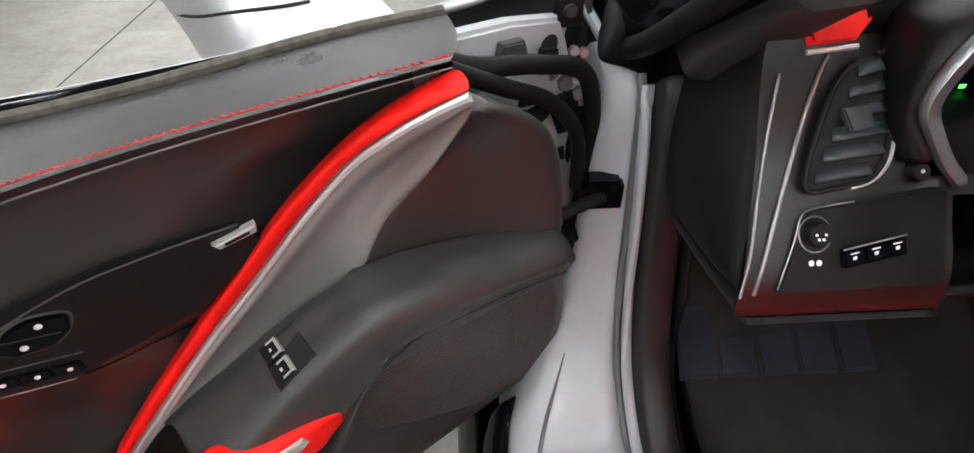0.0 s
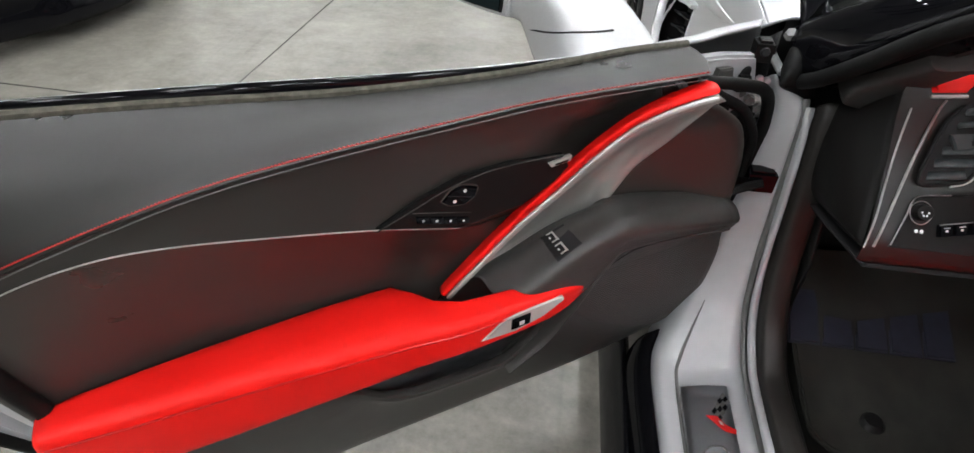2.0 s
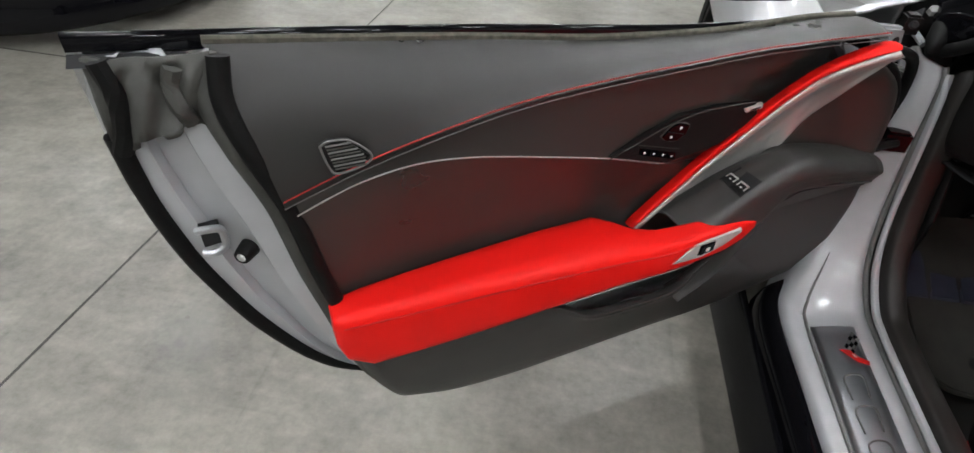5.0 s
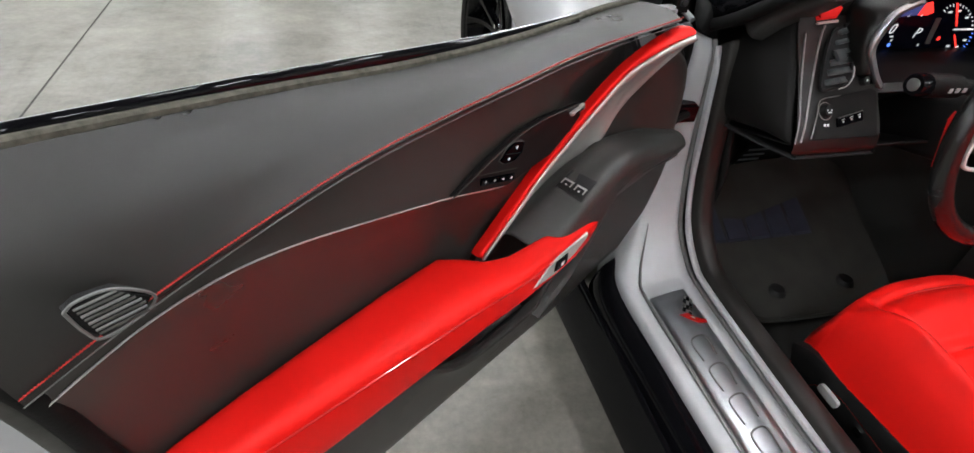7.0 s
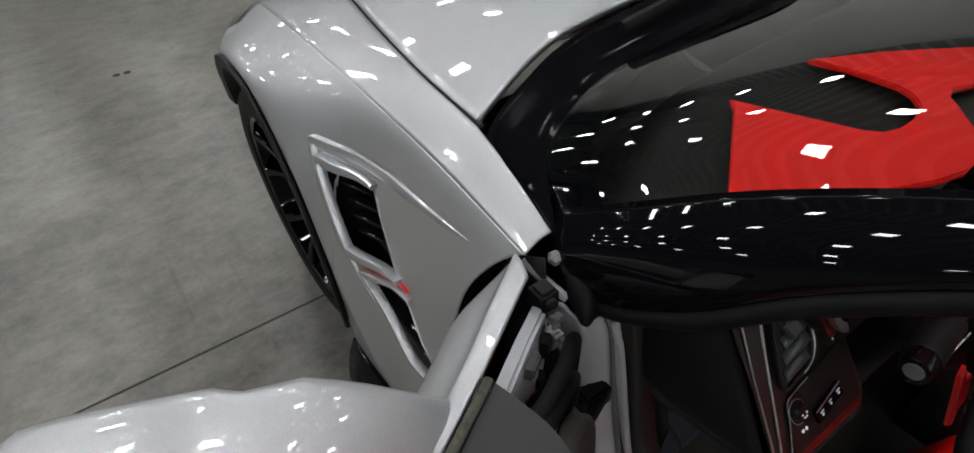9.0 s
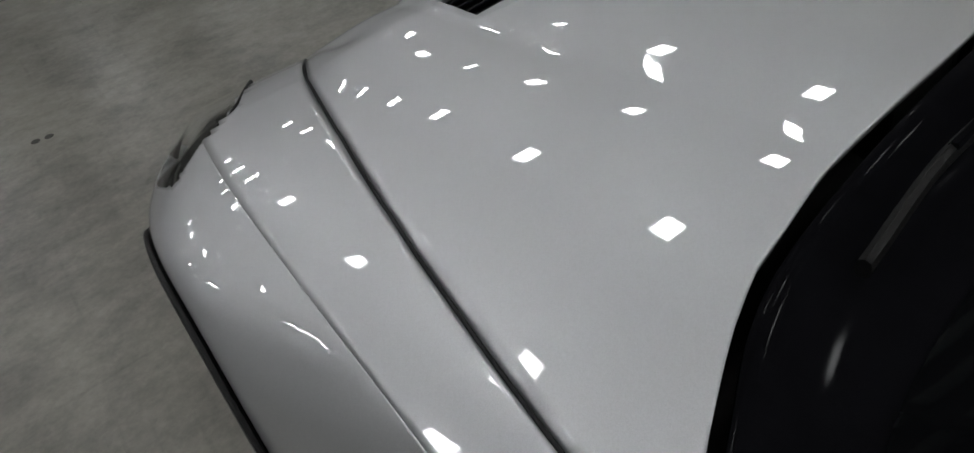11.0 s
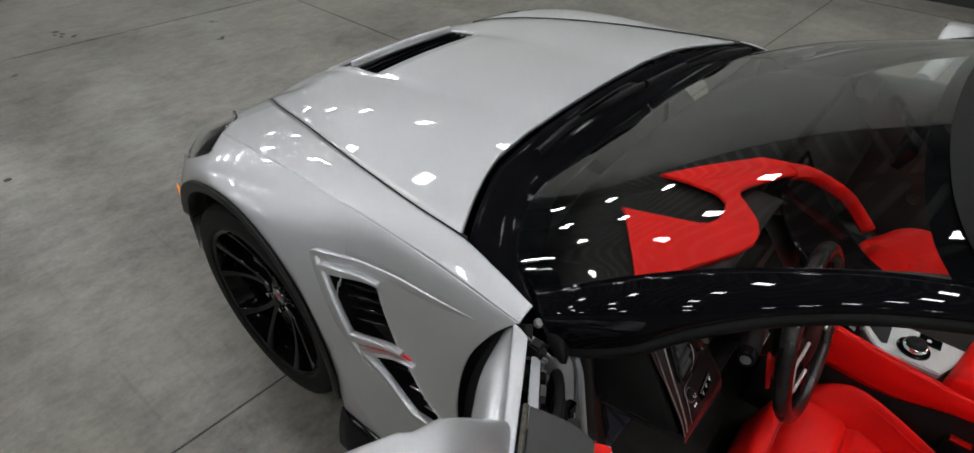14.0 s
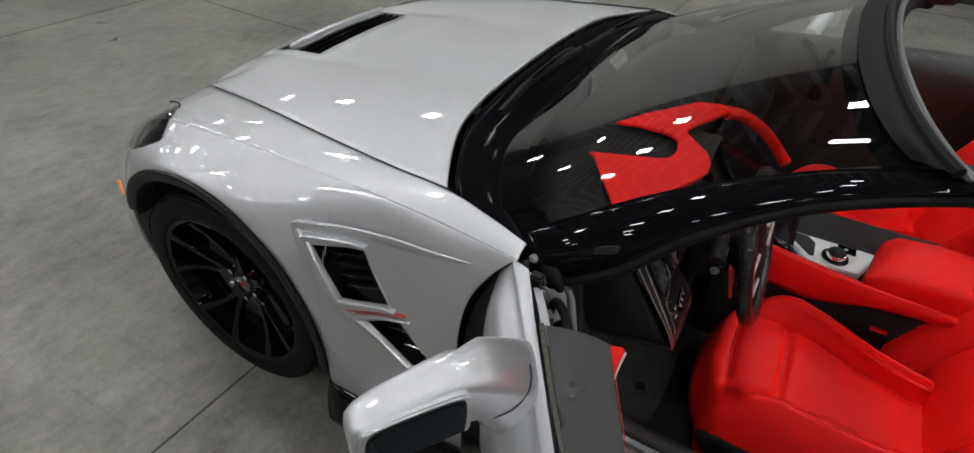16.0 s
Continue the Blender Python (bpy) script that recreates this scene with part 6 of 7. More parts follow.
# ---- cabin shell ----
shell = part("floor_pan", loft([[(-0.70, -0.74, 0.40), (0, -0.74, 0.40), (0.70, -0.74, 0.40)], [(-0.70, -0.82, 0.24), (0, -0.82, 0.24), (0.70, -0.82, 0.24)], [(-0.70, -1.0, 0.178), (0, -1.0, 0.178), (0.70, -1.0, 0.178)], [(-0.70, -1.5, 0.165), (0, -1.5, 0.165), (0.70, -1.5, 0.165)], [(-0.70, -2.05, 0.17), (0, -2.05, 0.17), (0.70, -2.05, 0.17)]], 12, 24), CARPET, car, "dark carpeted cabin floor", solid=0.008)
part("firewall", box(-0.75, 0.75, -0.745, -0.72, 0.15, 0.80, 0), DARK, car)
part("rear_bulkhead", box(-0.75, 0.75, -2.08, -2.04, 0.15, 0.92, 0.01), CARPET, car, "dark rear bulkhead")
for s in (1, -1):
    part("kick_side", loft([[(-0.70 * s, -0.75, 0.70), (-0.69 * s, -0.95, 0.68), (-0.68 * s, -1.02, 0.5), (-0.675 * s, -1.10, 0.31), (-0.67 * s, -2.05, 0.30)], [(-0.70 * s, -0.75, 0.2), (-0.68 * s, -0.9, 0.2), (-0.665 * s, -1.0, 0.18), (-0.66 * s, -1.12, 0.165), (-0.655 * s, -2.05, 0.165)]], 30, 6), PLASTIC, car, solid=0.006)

# floor mat, foot pad, grommets, pedals
mat_o = [(-0.632, -0.83), (-0.20, -0.83), (-0.19, -1.0), (-0.21, -1.15), (-0.26, -1.185), (-0.52, -1.185), (-0.60, -1.165), (-0.625, -1.10)]


def mat_z(y):
    return lerp_table([(-0.74, 0.42), (-0.82, 0.360), (-0.9, 0.312), (-1.0, 0.275), (-1.13, 0.225), (-1.2, 0.200)], y)[0]


fm = part("floor_mat", prism([(p.x, p.y) for p in cr([(a, b_, 0) for a, b_ in mat_o + mat_o[:1]], 60)[:-1]], lambda a, b_, h: Vector((a, b_, mat_z(b_) + 0.002 + h)), 0.010, 0.004), MATCARPET, car, "dark carpet floor mat")
for x0, x1 in ((-0.640, -0.585), (-0.581, -0.526), (-0.522, -0.467), (-0.463, -0.408), (-0.404, -0.352)):
    part("heel_pad", prism([(x0 + 0.012, -0.905), (x1 + 0.012, -0.905), (x1 + 0.006, -0.955), (x1, -1.008), (x0, -1.008), (x0 + 0.006, -0.955)], lambda a, b_, h: Vector((a, b_, mat_z(b_) + 0.012 + h)), 0.006, 0.003), PAD, fm, "ribbed blue-black foot pad")
for x in (-0.515, -0.330):
    part("mat_button", disc(bmesh.new(), (x, -1.125, mat_z(-1.125) + 0.011), (0, 0, 1), 0.022, 0.016, 0.010, 20), PLASTIC, fm)
for x, w in ((-0.30, 0.045), (-0.43, 0.07)):
    pd = part("pedal", prism([(-w / 2, -0.05), (w / 2, -0.05), (w / 2, 0.06), (-w / 2, 0.06)], lambda a, b_, h, x=x: Vector((x + a, -0.80 - 0.45 * b_ - 0.8 * h, 0.36 + b_ + 0.3 * h)), 0.012, 0.004), PLASTIC, car, "metal and black rubber pedal")
    for k in range(5):
        part("pedal_rib", prism([(-w / 2 + 0.006, -0.04 + 0.02 * k), (w / 2 - 0.006, -0.04 + 0.02 * k), (w / 2 - 0.006, -0.033 + 0.02 * k), (-w / 2 + 0.006, -0.033 + 0.02 * k)], lambda a, b_, h, x=x: Vector((x + a, -0.8096 - 0.45 * b_ - 0.8 * h, 0.3636 + b_ + 0.3 * h)), 0.003, 0), STEEL, pd)
    part("pedal_stem", tube([(x, -0.79, 0.38), (x + 0.01, -0.76, 0.50), (x + 0.01, -0.75, 0.60)], 0.010, 8, 10), PLASTIC, pd)

# ---- dashboard ----
def dash_row(y, z, bow=0.0, drop=0.0):
    return [(-0.70, y, z - drop), (-0.42, y + bow * 0.5, z), (0, y + bow, z), (0.42, y + bow * 0.5, z), (0.70, y, z - drop)]


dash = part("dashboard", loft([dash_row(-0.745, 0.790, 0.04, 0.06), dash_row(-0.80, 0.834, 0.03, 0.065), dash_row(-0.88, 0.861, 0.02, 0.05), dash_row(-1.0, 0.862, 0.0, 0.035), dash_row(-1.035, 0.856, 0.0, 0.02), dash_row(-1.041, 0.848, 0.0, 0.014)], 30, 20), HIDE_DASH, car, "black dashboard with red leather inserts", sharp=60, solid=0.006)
def fas(x, z, h=0.0):
    """A point of the sloping fascia at x, z, lifted off it."""
    y = lerp_table([(-0.63, -1.18), (-0.668, -1.166), (-0.70, -1.140), (-0.745, -1.104), (-0.79, -1.064), (-0.820, -1.046)], -z)[0]
    return Vector((x, y - 0.8 * h, z + 0.6 * h))


bm = bmesh.new()
zs = [0.815 - 0.0058 * i for i in range(31)]
grid(bm, [[fas(x, z) for x in (-0.704 - 0.15 * (0.81 - z), -0.66, -0.60, -0.59, -0.56, -0.4, -0.2, -0.172, 0, 0.2, 0.4, 0.6, 0.71)] for z in zs] + [[Vector((x, y, z)) for x in (-0.715, -0.66, -0.60, -0.59, -0.56, -0.4, -0.2, -0.172, 0, 0.2, 0.4, 0.6, 0.71)] for y, z in ((-1.172, 0.634),)])
def open_part(c):
    """Where the fascia is open: round the display, and over the driver's knees."""
    return -0.590 < c.x < -0.172 and c.z > 0.727 or -0.560 < c.x < -0.172 and c.z < 0.716


bmesh.ops.delete(bm, geom=[f for f in bm.faces if open_part(f.calc_center_median())], context="FACES")
part("fascia", bm, FASCIA, dash, "black lower fascia", sharp=60)
for x0, x1 in ((-0.690, -0.598), (-0.165, 0.690)):
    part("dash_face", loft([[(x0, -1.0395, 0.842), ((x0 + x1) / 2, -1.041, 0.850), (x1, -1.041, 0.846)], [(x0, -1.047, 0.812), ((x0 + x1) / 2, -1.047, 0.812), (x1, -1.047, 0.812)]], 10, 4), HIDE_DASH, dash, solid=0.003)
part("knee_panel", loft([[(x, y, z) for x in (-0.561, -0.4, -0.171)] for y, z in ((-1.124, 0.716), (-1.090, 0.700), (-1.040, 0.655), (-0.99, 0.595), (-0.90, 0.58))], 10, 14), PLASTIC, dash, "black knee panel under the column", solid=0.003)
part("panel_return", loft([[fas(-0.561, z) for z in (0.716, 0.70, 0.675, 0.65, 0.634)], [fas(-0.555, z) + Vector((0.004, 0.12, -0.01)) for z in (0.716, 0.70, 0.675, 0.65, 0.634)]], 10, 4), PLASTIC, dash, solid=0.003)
part("knee_return", loft([[(x, y, z) for x in (-0.715, -0.65, -0.60, -0.562)] for y, z in ((-1.1725, 0.634), (-1.16, 0.626), (-1.0, 0.59), (-0.8, 0.57))], 12, 12), DARK, dash, solid=0.003)
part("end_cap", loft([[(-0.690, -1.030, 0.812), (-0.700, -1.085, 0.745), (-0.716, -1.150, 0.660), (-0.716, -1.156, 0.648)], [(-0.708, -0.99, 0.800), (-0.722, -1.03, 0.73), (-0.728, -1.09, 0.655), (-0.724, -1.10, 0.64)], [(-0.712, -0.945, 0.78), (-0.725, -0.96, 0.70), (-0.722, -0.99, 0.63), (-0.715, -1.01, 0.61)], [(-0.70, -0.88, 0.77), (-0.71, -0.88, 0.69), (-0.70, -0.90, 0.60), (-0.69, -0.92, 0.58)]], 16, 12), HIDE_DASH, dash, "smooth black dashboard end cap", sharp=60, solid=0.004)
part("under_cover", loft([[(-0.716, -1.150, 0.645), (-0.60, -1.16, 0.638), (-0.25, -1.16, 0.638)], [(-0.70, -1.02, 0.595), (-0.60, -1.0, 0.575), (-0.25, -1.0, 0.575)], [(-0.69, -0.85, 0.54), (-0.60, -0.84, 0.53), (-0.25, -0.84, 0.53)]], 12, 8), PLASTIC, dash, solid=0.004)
for pts, r in (([(-0.694, 0.789), (-0.706, 0.752), (-0.714, 0.717), (-0.720, 0.685), (-0.7265, 0.656)], 0.0013), ([(-0.656, 0.799), (-0.663, 0.789), (-0.676, 0.764), (-0.692, 0.729), (-0.709, 0.682), (-0.716, 0.658)], 0.0017)):
    part("trim_line", tube([fas(a, b_, 0.001) for a, b_ in pts], r, 8, 30), TRIMLINE, dash)


VT = [(-0.623, 0.798), (-0.613, 0.799), (-0.608, 0.787), (-0.612, 0.763), (-0.617, 0.742), (-0.624, 0.732), (-0.634, 0.726), (-0.656, 0.723), (-0.675, 0.721), (-0.680, 0.726), (-0.676, 0.740), (-0.667, 0.759), (-0.654, 0.780), (-0.638, 0.794)]
BLADE = mat("vent_blade_grey", (0.045, 0.051, 0.053), 0.30, noise_amt=0.1, noise_scale=60)
vent = part("air_vent", prism([(p.x, p.y) for p in cr([(a, b_, 0) for a, b_ in VT + VT[:1]], 46)[:-1]], lambda a, b_, h: fas(a, b_, 0.001 + h), 0.003, 0.001), DARK, dash, "air vent with dark blades and a silver edge")
part("vent_frame", tube([fas(a, b_, 0.006) for a, b_ in VT], 0.0022, 8, 70), PLASTIC, vent)
part("vent_edge", tube([fas(a + 0.004, b_, 0.006) for a, b_ in VT[1:7]] + [fas(-0.645, 0.7225, 0.006)], 0.0018, 6, 40), SATIN, vent, "thin silver edge")
for k in range(6):
    z = 0.7265 + 0.0118 * k
    x0 = -0.673 + max(0, z - 0.728) * 0.62
    x1 = -0.628 + min(0.013, (z - 0.728) * 0.9)
    part("vent_blade", loft([[fas(x0, z, 0.0085), fas(x1, z + 0.004, 0.0085)], [fas(x0 + 0.004, z + 0.0078, 0.0035), fas(x1, z + 0.0118, 0.0035)]], 4, 3), BLADE, vent, solid=0.0015)
part("vent_tab", prism([(-0.654, 0.767), (-0.632, 0.769), (-0.630, 0.757), (-0.648, 0.754)], lambda a, b_, h: fas(a, b_, 0.009 + h), 0.005, 0.0015), BLADE, vent)
pn = part("switch_panel", prism([(-0.700, 0.660), (-0.695, 0.672), (-0.687, 0.692), (-0.682, 0.705), (-0.673, 0.711), (-0.626, 0.716), (-0.578, 0.722), (-0.566, 0.718), (-0.566, 0.660)], lambda a, b_, h: fas(a, b_, 0.0005 + h), 0.003, 0.0015), PLASTIC, dash, "black lamp-switch panel")
part("panel_edge", tube([fas(a, b_, 0.0032) for a, b_ in ((-0.699, 0.662), (-0.687, 0.692), (-0.682, 0.705), (-0.673, 0.711), (-0.640, 0.7145))], 0.0008, 5, 24), TRIMLINE, pn)
part("dimmer_knob", disc(bmesh.new(), fas(-0.671, 0.696, 0.003), (0, -0.8, 0.6), 0.0105, 0.0095, 0.009, 24), PLASTIC, pn)
part("knob_ring", tube([fas(-0.671 + 0.0125 * math.cos(t), 0.696 + 0.0105 * math.sin(t), 0.0035) for t in [2 * math.pi * k / 24 for k in range(25)]], 0.0007, 5, 48), TRIMLINE, pn)
for k in range(6):
    t = math.pi / 3 * k
    part("knob_mark", disc(bmesh.new(), fas(-0.671 + 0.0036 * math.cos(t), 0.696 + 0.003 * math.sin(t), 0.0118), (0, -0.8, 0.6), 0.0013, 0.0011, 0.0006, 6), GLOW_WHITE, pn)
for a in (-0.674, -0.668):
    part("panel_mark", disc(bmesh.new(), fas(a, 0.679, 0.0035), (0, -0.8, 0.6), 0.0024, 0.0020, 0.0006, 8), GLOW_WHITE, pn)
for k in range(3):
    a = -0.651 + 0.0165 * k
    z = 0.6815 + 0.0025 * k
    part("lamp_button", prism([(a, z - 0.006), (a + 0.0158, z - 0.0036), (a + 0.0150, z + 0.0074), (a - 0.001, z + 0.005)], lambda c, e, h: fas(c, e, 0.003 + h), 0.006, 0.0015), GLOSS, pn)
    part("button_edge", tube([fas(a - 0.001, z + 0.0052, 0.0086), fas(a + 0.0150, z + 0.0076, 0.0086)], 0.0007, 5, 3), TRIMLINE, pn)
    part("button_mark", prism([(a + 0.004, z + 0.0022), (a + 0.0105, z + 0.0032), (a + 0.0105, z + 0.0040), (a + 0.004, z + 0.0030)], lambda c, e, h: fas(c, e, 0.0087 + h), 0.0006, 0), WHITE, pn)
    part("button_mark", prism([(a + 0.006, z - 0.0008), (a + 0.0088, z - 0.0004), (a + 0.0088, z + 0.0016), (a + 0.006, z + 0.0012)], lambda c, e, h: fas(c, e, 0.0087 + h), 0.0006, 0), WHITE, pn)
part("round_button", disc(bmesh.new(), fas(-0.592, 0.731, 0.001), (0, -0.85, 0.5), 0.0075, 0.007, 0.009, 20), PLASTIC, dash)
part("button_mark", disc(bmesh.new(), fas(-0.592, 0.731, 0.0102), (0, -0.85, 0.5), 0.0018, 0.0015, 0.0006, 8), WHITE, dash)
part("red_tab", prism([(-0.674, 0.806), (-0.638, 0.810), (-0.628, 0.824), (-0.634, 0.850), (-0.664, 0.856), (-0.684, 0.832)], lambda a, b_, h: Vector((a, -1.036 - h + max(0, b_ - 0.818) * 0.9, b_)), 0.024, 0.005), RED, dash, "red leather dash end flap")
part("tab_edge", tube([(-0.676, -1.060, 0.8035), (-0.638, -1.060, 0.8075)], 0.0022, 6, 4), SATIN, dash)

# instrument cluster
BZ = [(-0.556, 0.722), (-0.578, 0.742), (-0.597, 0.765), (-0.608, 0.781), (-0.610, 0.798), (-0.600, 0.826), (-0.586, 0.842), (-0.55, 0.857), (-0.45, 0.864), (-0.30, 0.864), (-0.21, 0.852), (-0.165, 0.80), (-0.20, 0.72)]
cl = part("instrument_display", box(-0.545, -0.185, -1.000, -0.992, 0.725, 0.850, 0), SCREEN, dash, "dark lit instrument display set deep behind the bezel")
part("cluster_bezel", loft([[(a, -1.104 - 0.10 * (0.86 - b_), b_) for a, b_ in BZ[:8]], [(a, -1.110 - 0.10 * (0.86 - b_), b_) for a, b_ in BZ[:8]], [(a + 0.012, -1.104 - 0.10 * (0.86 - b_), b_ - 0.002) for a, b_ in BZ[:8]]], 40, 7), STEEL, cl, "silver instrument bezel", sharp=60, solid=0.003)
part("cluster_shroud", loft([[(a, -1.105 - 0.10 * (0.86 - b_), b_) for a, b_ in BZ[:12]], [(-0.37 + (a + 0.37) * 0.72, -1.001, 0.787 + (b_ - 0.787) * 0.85) for a, b_ in BZ[:12]]], 40, 8), PLASTIC, cl)
part("cluster_tray", loft([[(-0.560, -1.119, 0.721), (-0.37, -1.122, 0.716), (-0.19, -1.119, 0.721)], [(-0.545, -1.06, 0.727), (-0.37, -1.06, 0.726), (-0.19, -1.06, 0.727)], [(-0.535, -1.001, 0.734), (-0.37, -1.001, 0.734), (-0.19, -1.001, 0.734)]], 16, 8), PLASTIC, cl, solid=0.003)
part("cluster_hood", loft([[(-0.60, -1.06, 0.80), (-0.578, -1.05, 0.842), (-0.52, -1.04, 0.864), (-0.37, -1.035, 0.870), (-0.23, -1.04, 0.864), (-0.16, -1.05, 0.83)], [(-0.598, -1.112, 0.79), (-0.574, -1.110, 0.842), (-0.52, -1.110, 0.864), (-0.37, -1.112, 0.871), (-0.23, -1.110, 0.864), (-0.15, -1.112, 0.82)]], 30, 6), FASCIA, cl, solid=0.006)
CHEEK_O = [(a - 0.0015, -1.103 - 0.10 * (0.86 - b_), b_) for a, b_ in BZ[1:8]]
CHEEK_I = [fas(-0.604, 0.738, 0.002), fas(-0.612, 0.752, 0.002), fas(-0.6135, 0.766, 0.002), fas(-0.6130, 0.782, 0.002), fas(-0.6150, 0.800, 0.002), Vector((-0.612, -1.046, 0.828)), Vector((-0.585, -1.040, 0.852))]
part("cluster_cheek", loft([CHEEK_I, [Vector(p).lerp(Vector(q), 0.5) + Vector((-0.004, -0.010, 0.005)) for p, q in zip(CHEEK_I, CHEEK_O)], CHEEK_O], 30, 10), FASCIA, cl, "satin black cluster housing", solid=0.002)


def glyph(text, size, x, z, material, lean=0.0):
    cu = bpy.data.curves.new("glyph", "FONT")
    cu.body = text
    cu.size = size
    cu.shear = lean
    cu.extrude = 0.0004
    tmp = bpy.data.objects.new("glyph", cu)
    me = bpy.data.meshes.new_from_object(tmp)
    bpy.data.objects.remove(tmp)
    b = bmesh.new()
    b.from_mesh(me)
    bpy.data.meshes.remove(me)
    for v in b.verts:
        v.co = Vector((x + v.co.x, -1.0012 - v.co.z, z + v.co.y))
    return part("lit_sign", b, material, cl)


glyph("0", 0.026, -0.450, 0.762, GLOW_WHITE, 0.25)
glyph("P", 0.026, -0.388, 0.754, GLOW_WHITE, 0.25)


def dial_at(r, t):
    """A point of the slanting rev counter at the angle t, r of the way out."""
    return -0.295 + r * (0.047 * math.cos(t) - 0.033 * math.sin(t)), 0.769 + r * 0.047 * math.sin(t)


def lit(name, pts, material, label=""):
    part(name, prism(pts, lambda a, b_, h: Vector((a, -1.0008 - h, b_)), 0.0008, 0), material, cl, label)


def lit_dash(x, z, w, h, material):
    lit("lit_mark", [(x - w, z - h), (x + w, z - h), (x + w, z + h), (x - w, z + h)], material)


NAVY = mat("lit_navy", (0.03, 0.035, 0.10), 0.5, emit=(0.10, 0.12, 0.40), strength=0.25)
lit("lit_band", [(-0.484, 0.778), (-0.455, 0.790), (-0.427, 0.794), (-0.405, 0.795), (-0.400, 0.816), (-0.414, 0.814), (-0.441, 0.809), (-0.464, 0.797)], NAVY)
lit("lit_band", [(-0.405, 0.795), (-0.383, 0.795), (-0.370, 0.800), (-0.386, 0.819), (-0.400, 0.816)], GLOW_RED)
for x, z in ((-0.491, 0.757), (-0.483, 0.775), (-0.468, 0.783), (-0.448, 0.7905), (-0.423, 0.7945), (-0.394, 0.7950), (-0.362, 0.740), (-0.432, 0.7495)):
    lit("lit_mark", [(x - 0.0012, z - 0.0022), (x + 0.0014, z - 0.0018), (x + 0.0016, z + 0.0022), (x - 0.0010, z + 0.0018)], GLOW_WHITE)
for x, z, w, h, ma in ((-0.436, 0.7565, 0.004, 0.0012, GLOW_WHITE), (-0.477, 0.7375, 0.003, 0.0018, GLOW_GREEN), (-0.490, 0.7372, 0.006, 0.0010, NAVY)):
    lit_dash(x, z, w, h, ma)
for i in range(25):
    t, r = radians(130 - 10 * i), 0.93 if i % 3 else 0.88
    lit("dial_tick", [dial_at(r, t - 0.02), dial_at(1.0, t - 0.02), dial_at(1.0, t + 0.02), dial_at(r, t + 0.02)], GLOW_BLUE if i > 13 else GLOW_WHITE)
for k in range(7):
    x, z = dial_at(0.74, radians(115 - 38 * k))
    lit_dash(x, z, 0.004, 0.0018, GLOW_WHITE)
lit("needle", [(-0.2975, 0.775), (-0.2940, 0.775), (-0.3250, 0.817), (-0.3300, 0.817)], GLOW_RED)
lit("needle", [(-0.2890, 0.759), (-0.2855, 0.759), (-0.2520, 0.724), (-0.2560, 0.724)], GLOW_RED)
lit_dash(-0.2735, 0.769, 0.0245, 0.0015, GLOW_WHITE)
lit("grey_field", [(-0.356, 0.790), (-0.344, 0.790), (-0.336, 0.742), (-0.348, 0.742)], TRIMGREY)
for x, z, ma in ((-0.321, 0.752, GLOW_RED), (-0.432, 0.741, GLOW_BLUE)):
    lit("warning_lamp", [(x + 0.0038 * math.cos(0.785 * k), z + 0.0038 * math.sin(0.785 * k)) for k in range(8)], ma)

# red inserts on top of the dash
def top_at(a, b_, h):
    z = lerp_table([(-0.745, 0.790), (-0.80, 0.846), (-0.88, 0.874), (-1.0, 0.877), (-1.06, 0.873), (-1.12, 0.870), (-1.3, 0.85)], b_)[0]
    return Vector((a, b_, z + 0.006 + h - 0.035 * ease(0.45, 0.70, abs(a))))


RD1 = [(-0.485, -0.868), (-0.50, -0.885), (-0.655, -1.0), (-0.612, -1.043), (-0.57, -1.043), (-0.468, -1.106), (-0.425, -1.118), (-0.385, -1.115), (-0.347, -1.098), (-0.30, -1.055), (-0.287, -1.039), (-0.268, -1.033), (-0.225, -1.046), (-0.134, -1.088), (-0.118, -1.100), (-0.100, -1.115), (-0.082, -1.105), (-0.075, -1.072), (-0.10, -1.02), (-0.157, -0.981), (-0.24, -0.925), (-0.322, -0.872), (-0.318, -0.93), (-0.315, -0.99), (-0.322, -1.01), (-0.338, -1.027), (-0.368, -1.036), (-0.398, -1.036), (-0.425, -1.028), (-0.441, -1.012)]
part("red_insert", prism(RD1, top_at, 0.007, 0.002), RED, dash, "red leather dash-top insert")
BAND_O = [(-0.085, -1.060, 0.882), (-0.027, -1.114, 0.862), (0.053, -1.164, 0.810), (0.144, -1.216, 0.735), (0.185, -1.286, 0.649)]
BAND_I = [(-0.120, -1.105, 0.882), (-0.062, -1.130, 0.862), (0.018, -1.168, 0.812), (0.122, -1.214, 0.735), (0.164, -1.280, 0.649)]
part("red_band", loft([BAND_O, [tuple((Vector(a) + Vector(b_)) / 2 + Vector((0, -0.006, 0.006))) for a, b_ in zip(BAND_O, BAND_I)], BAND_I, [(x, y + 0.012, z - 0.012) for x, y, z in BAND_I]], 30, 10), RED, dash, "red leather band down the centre stack", solid=0.004)
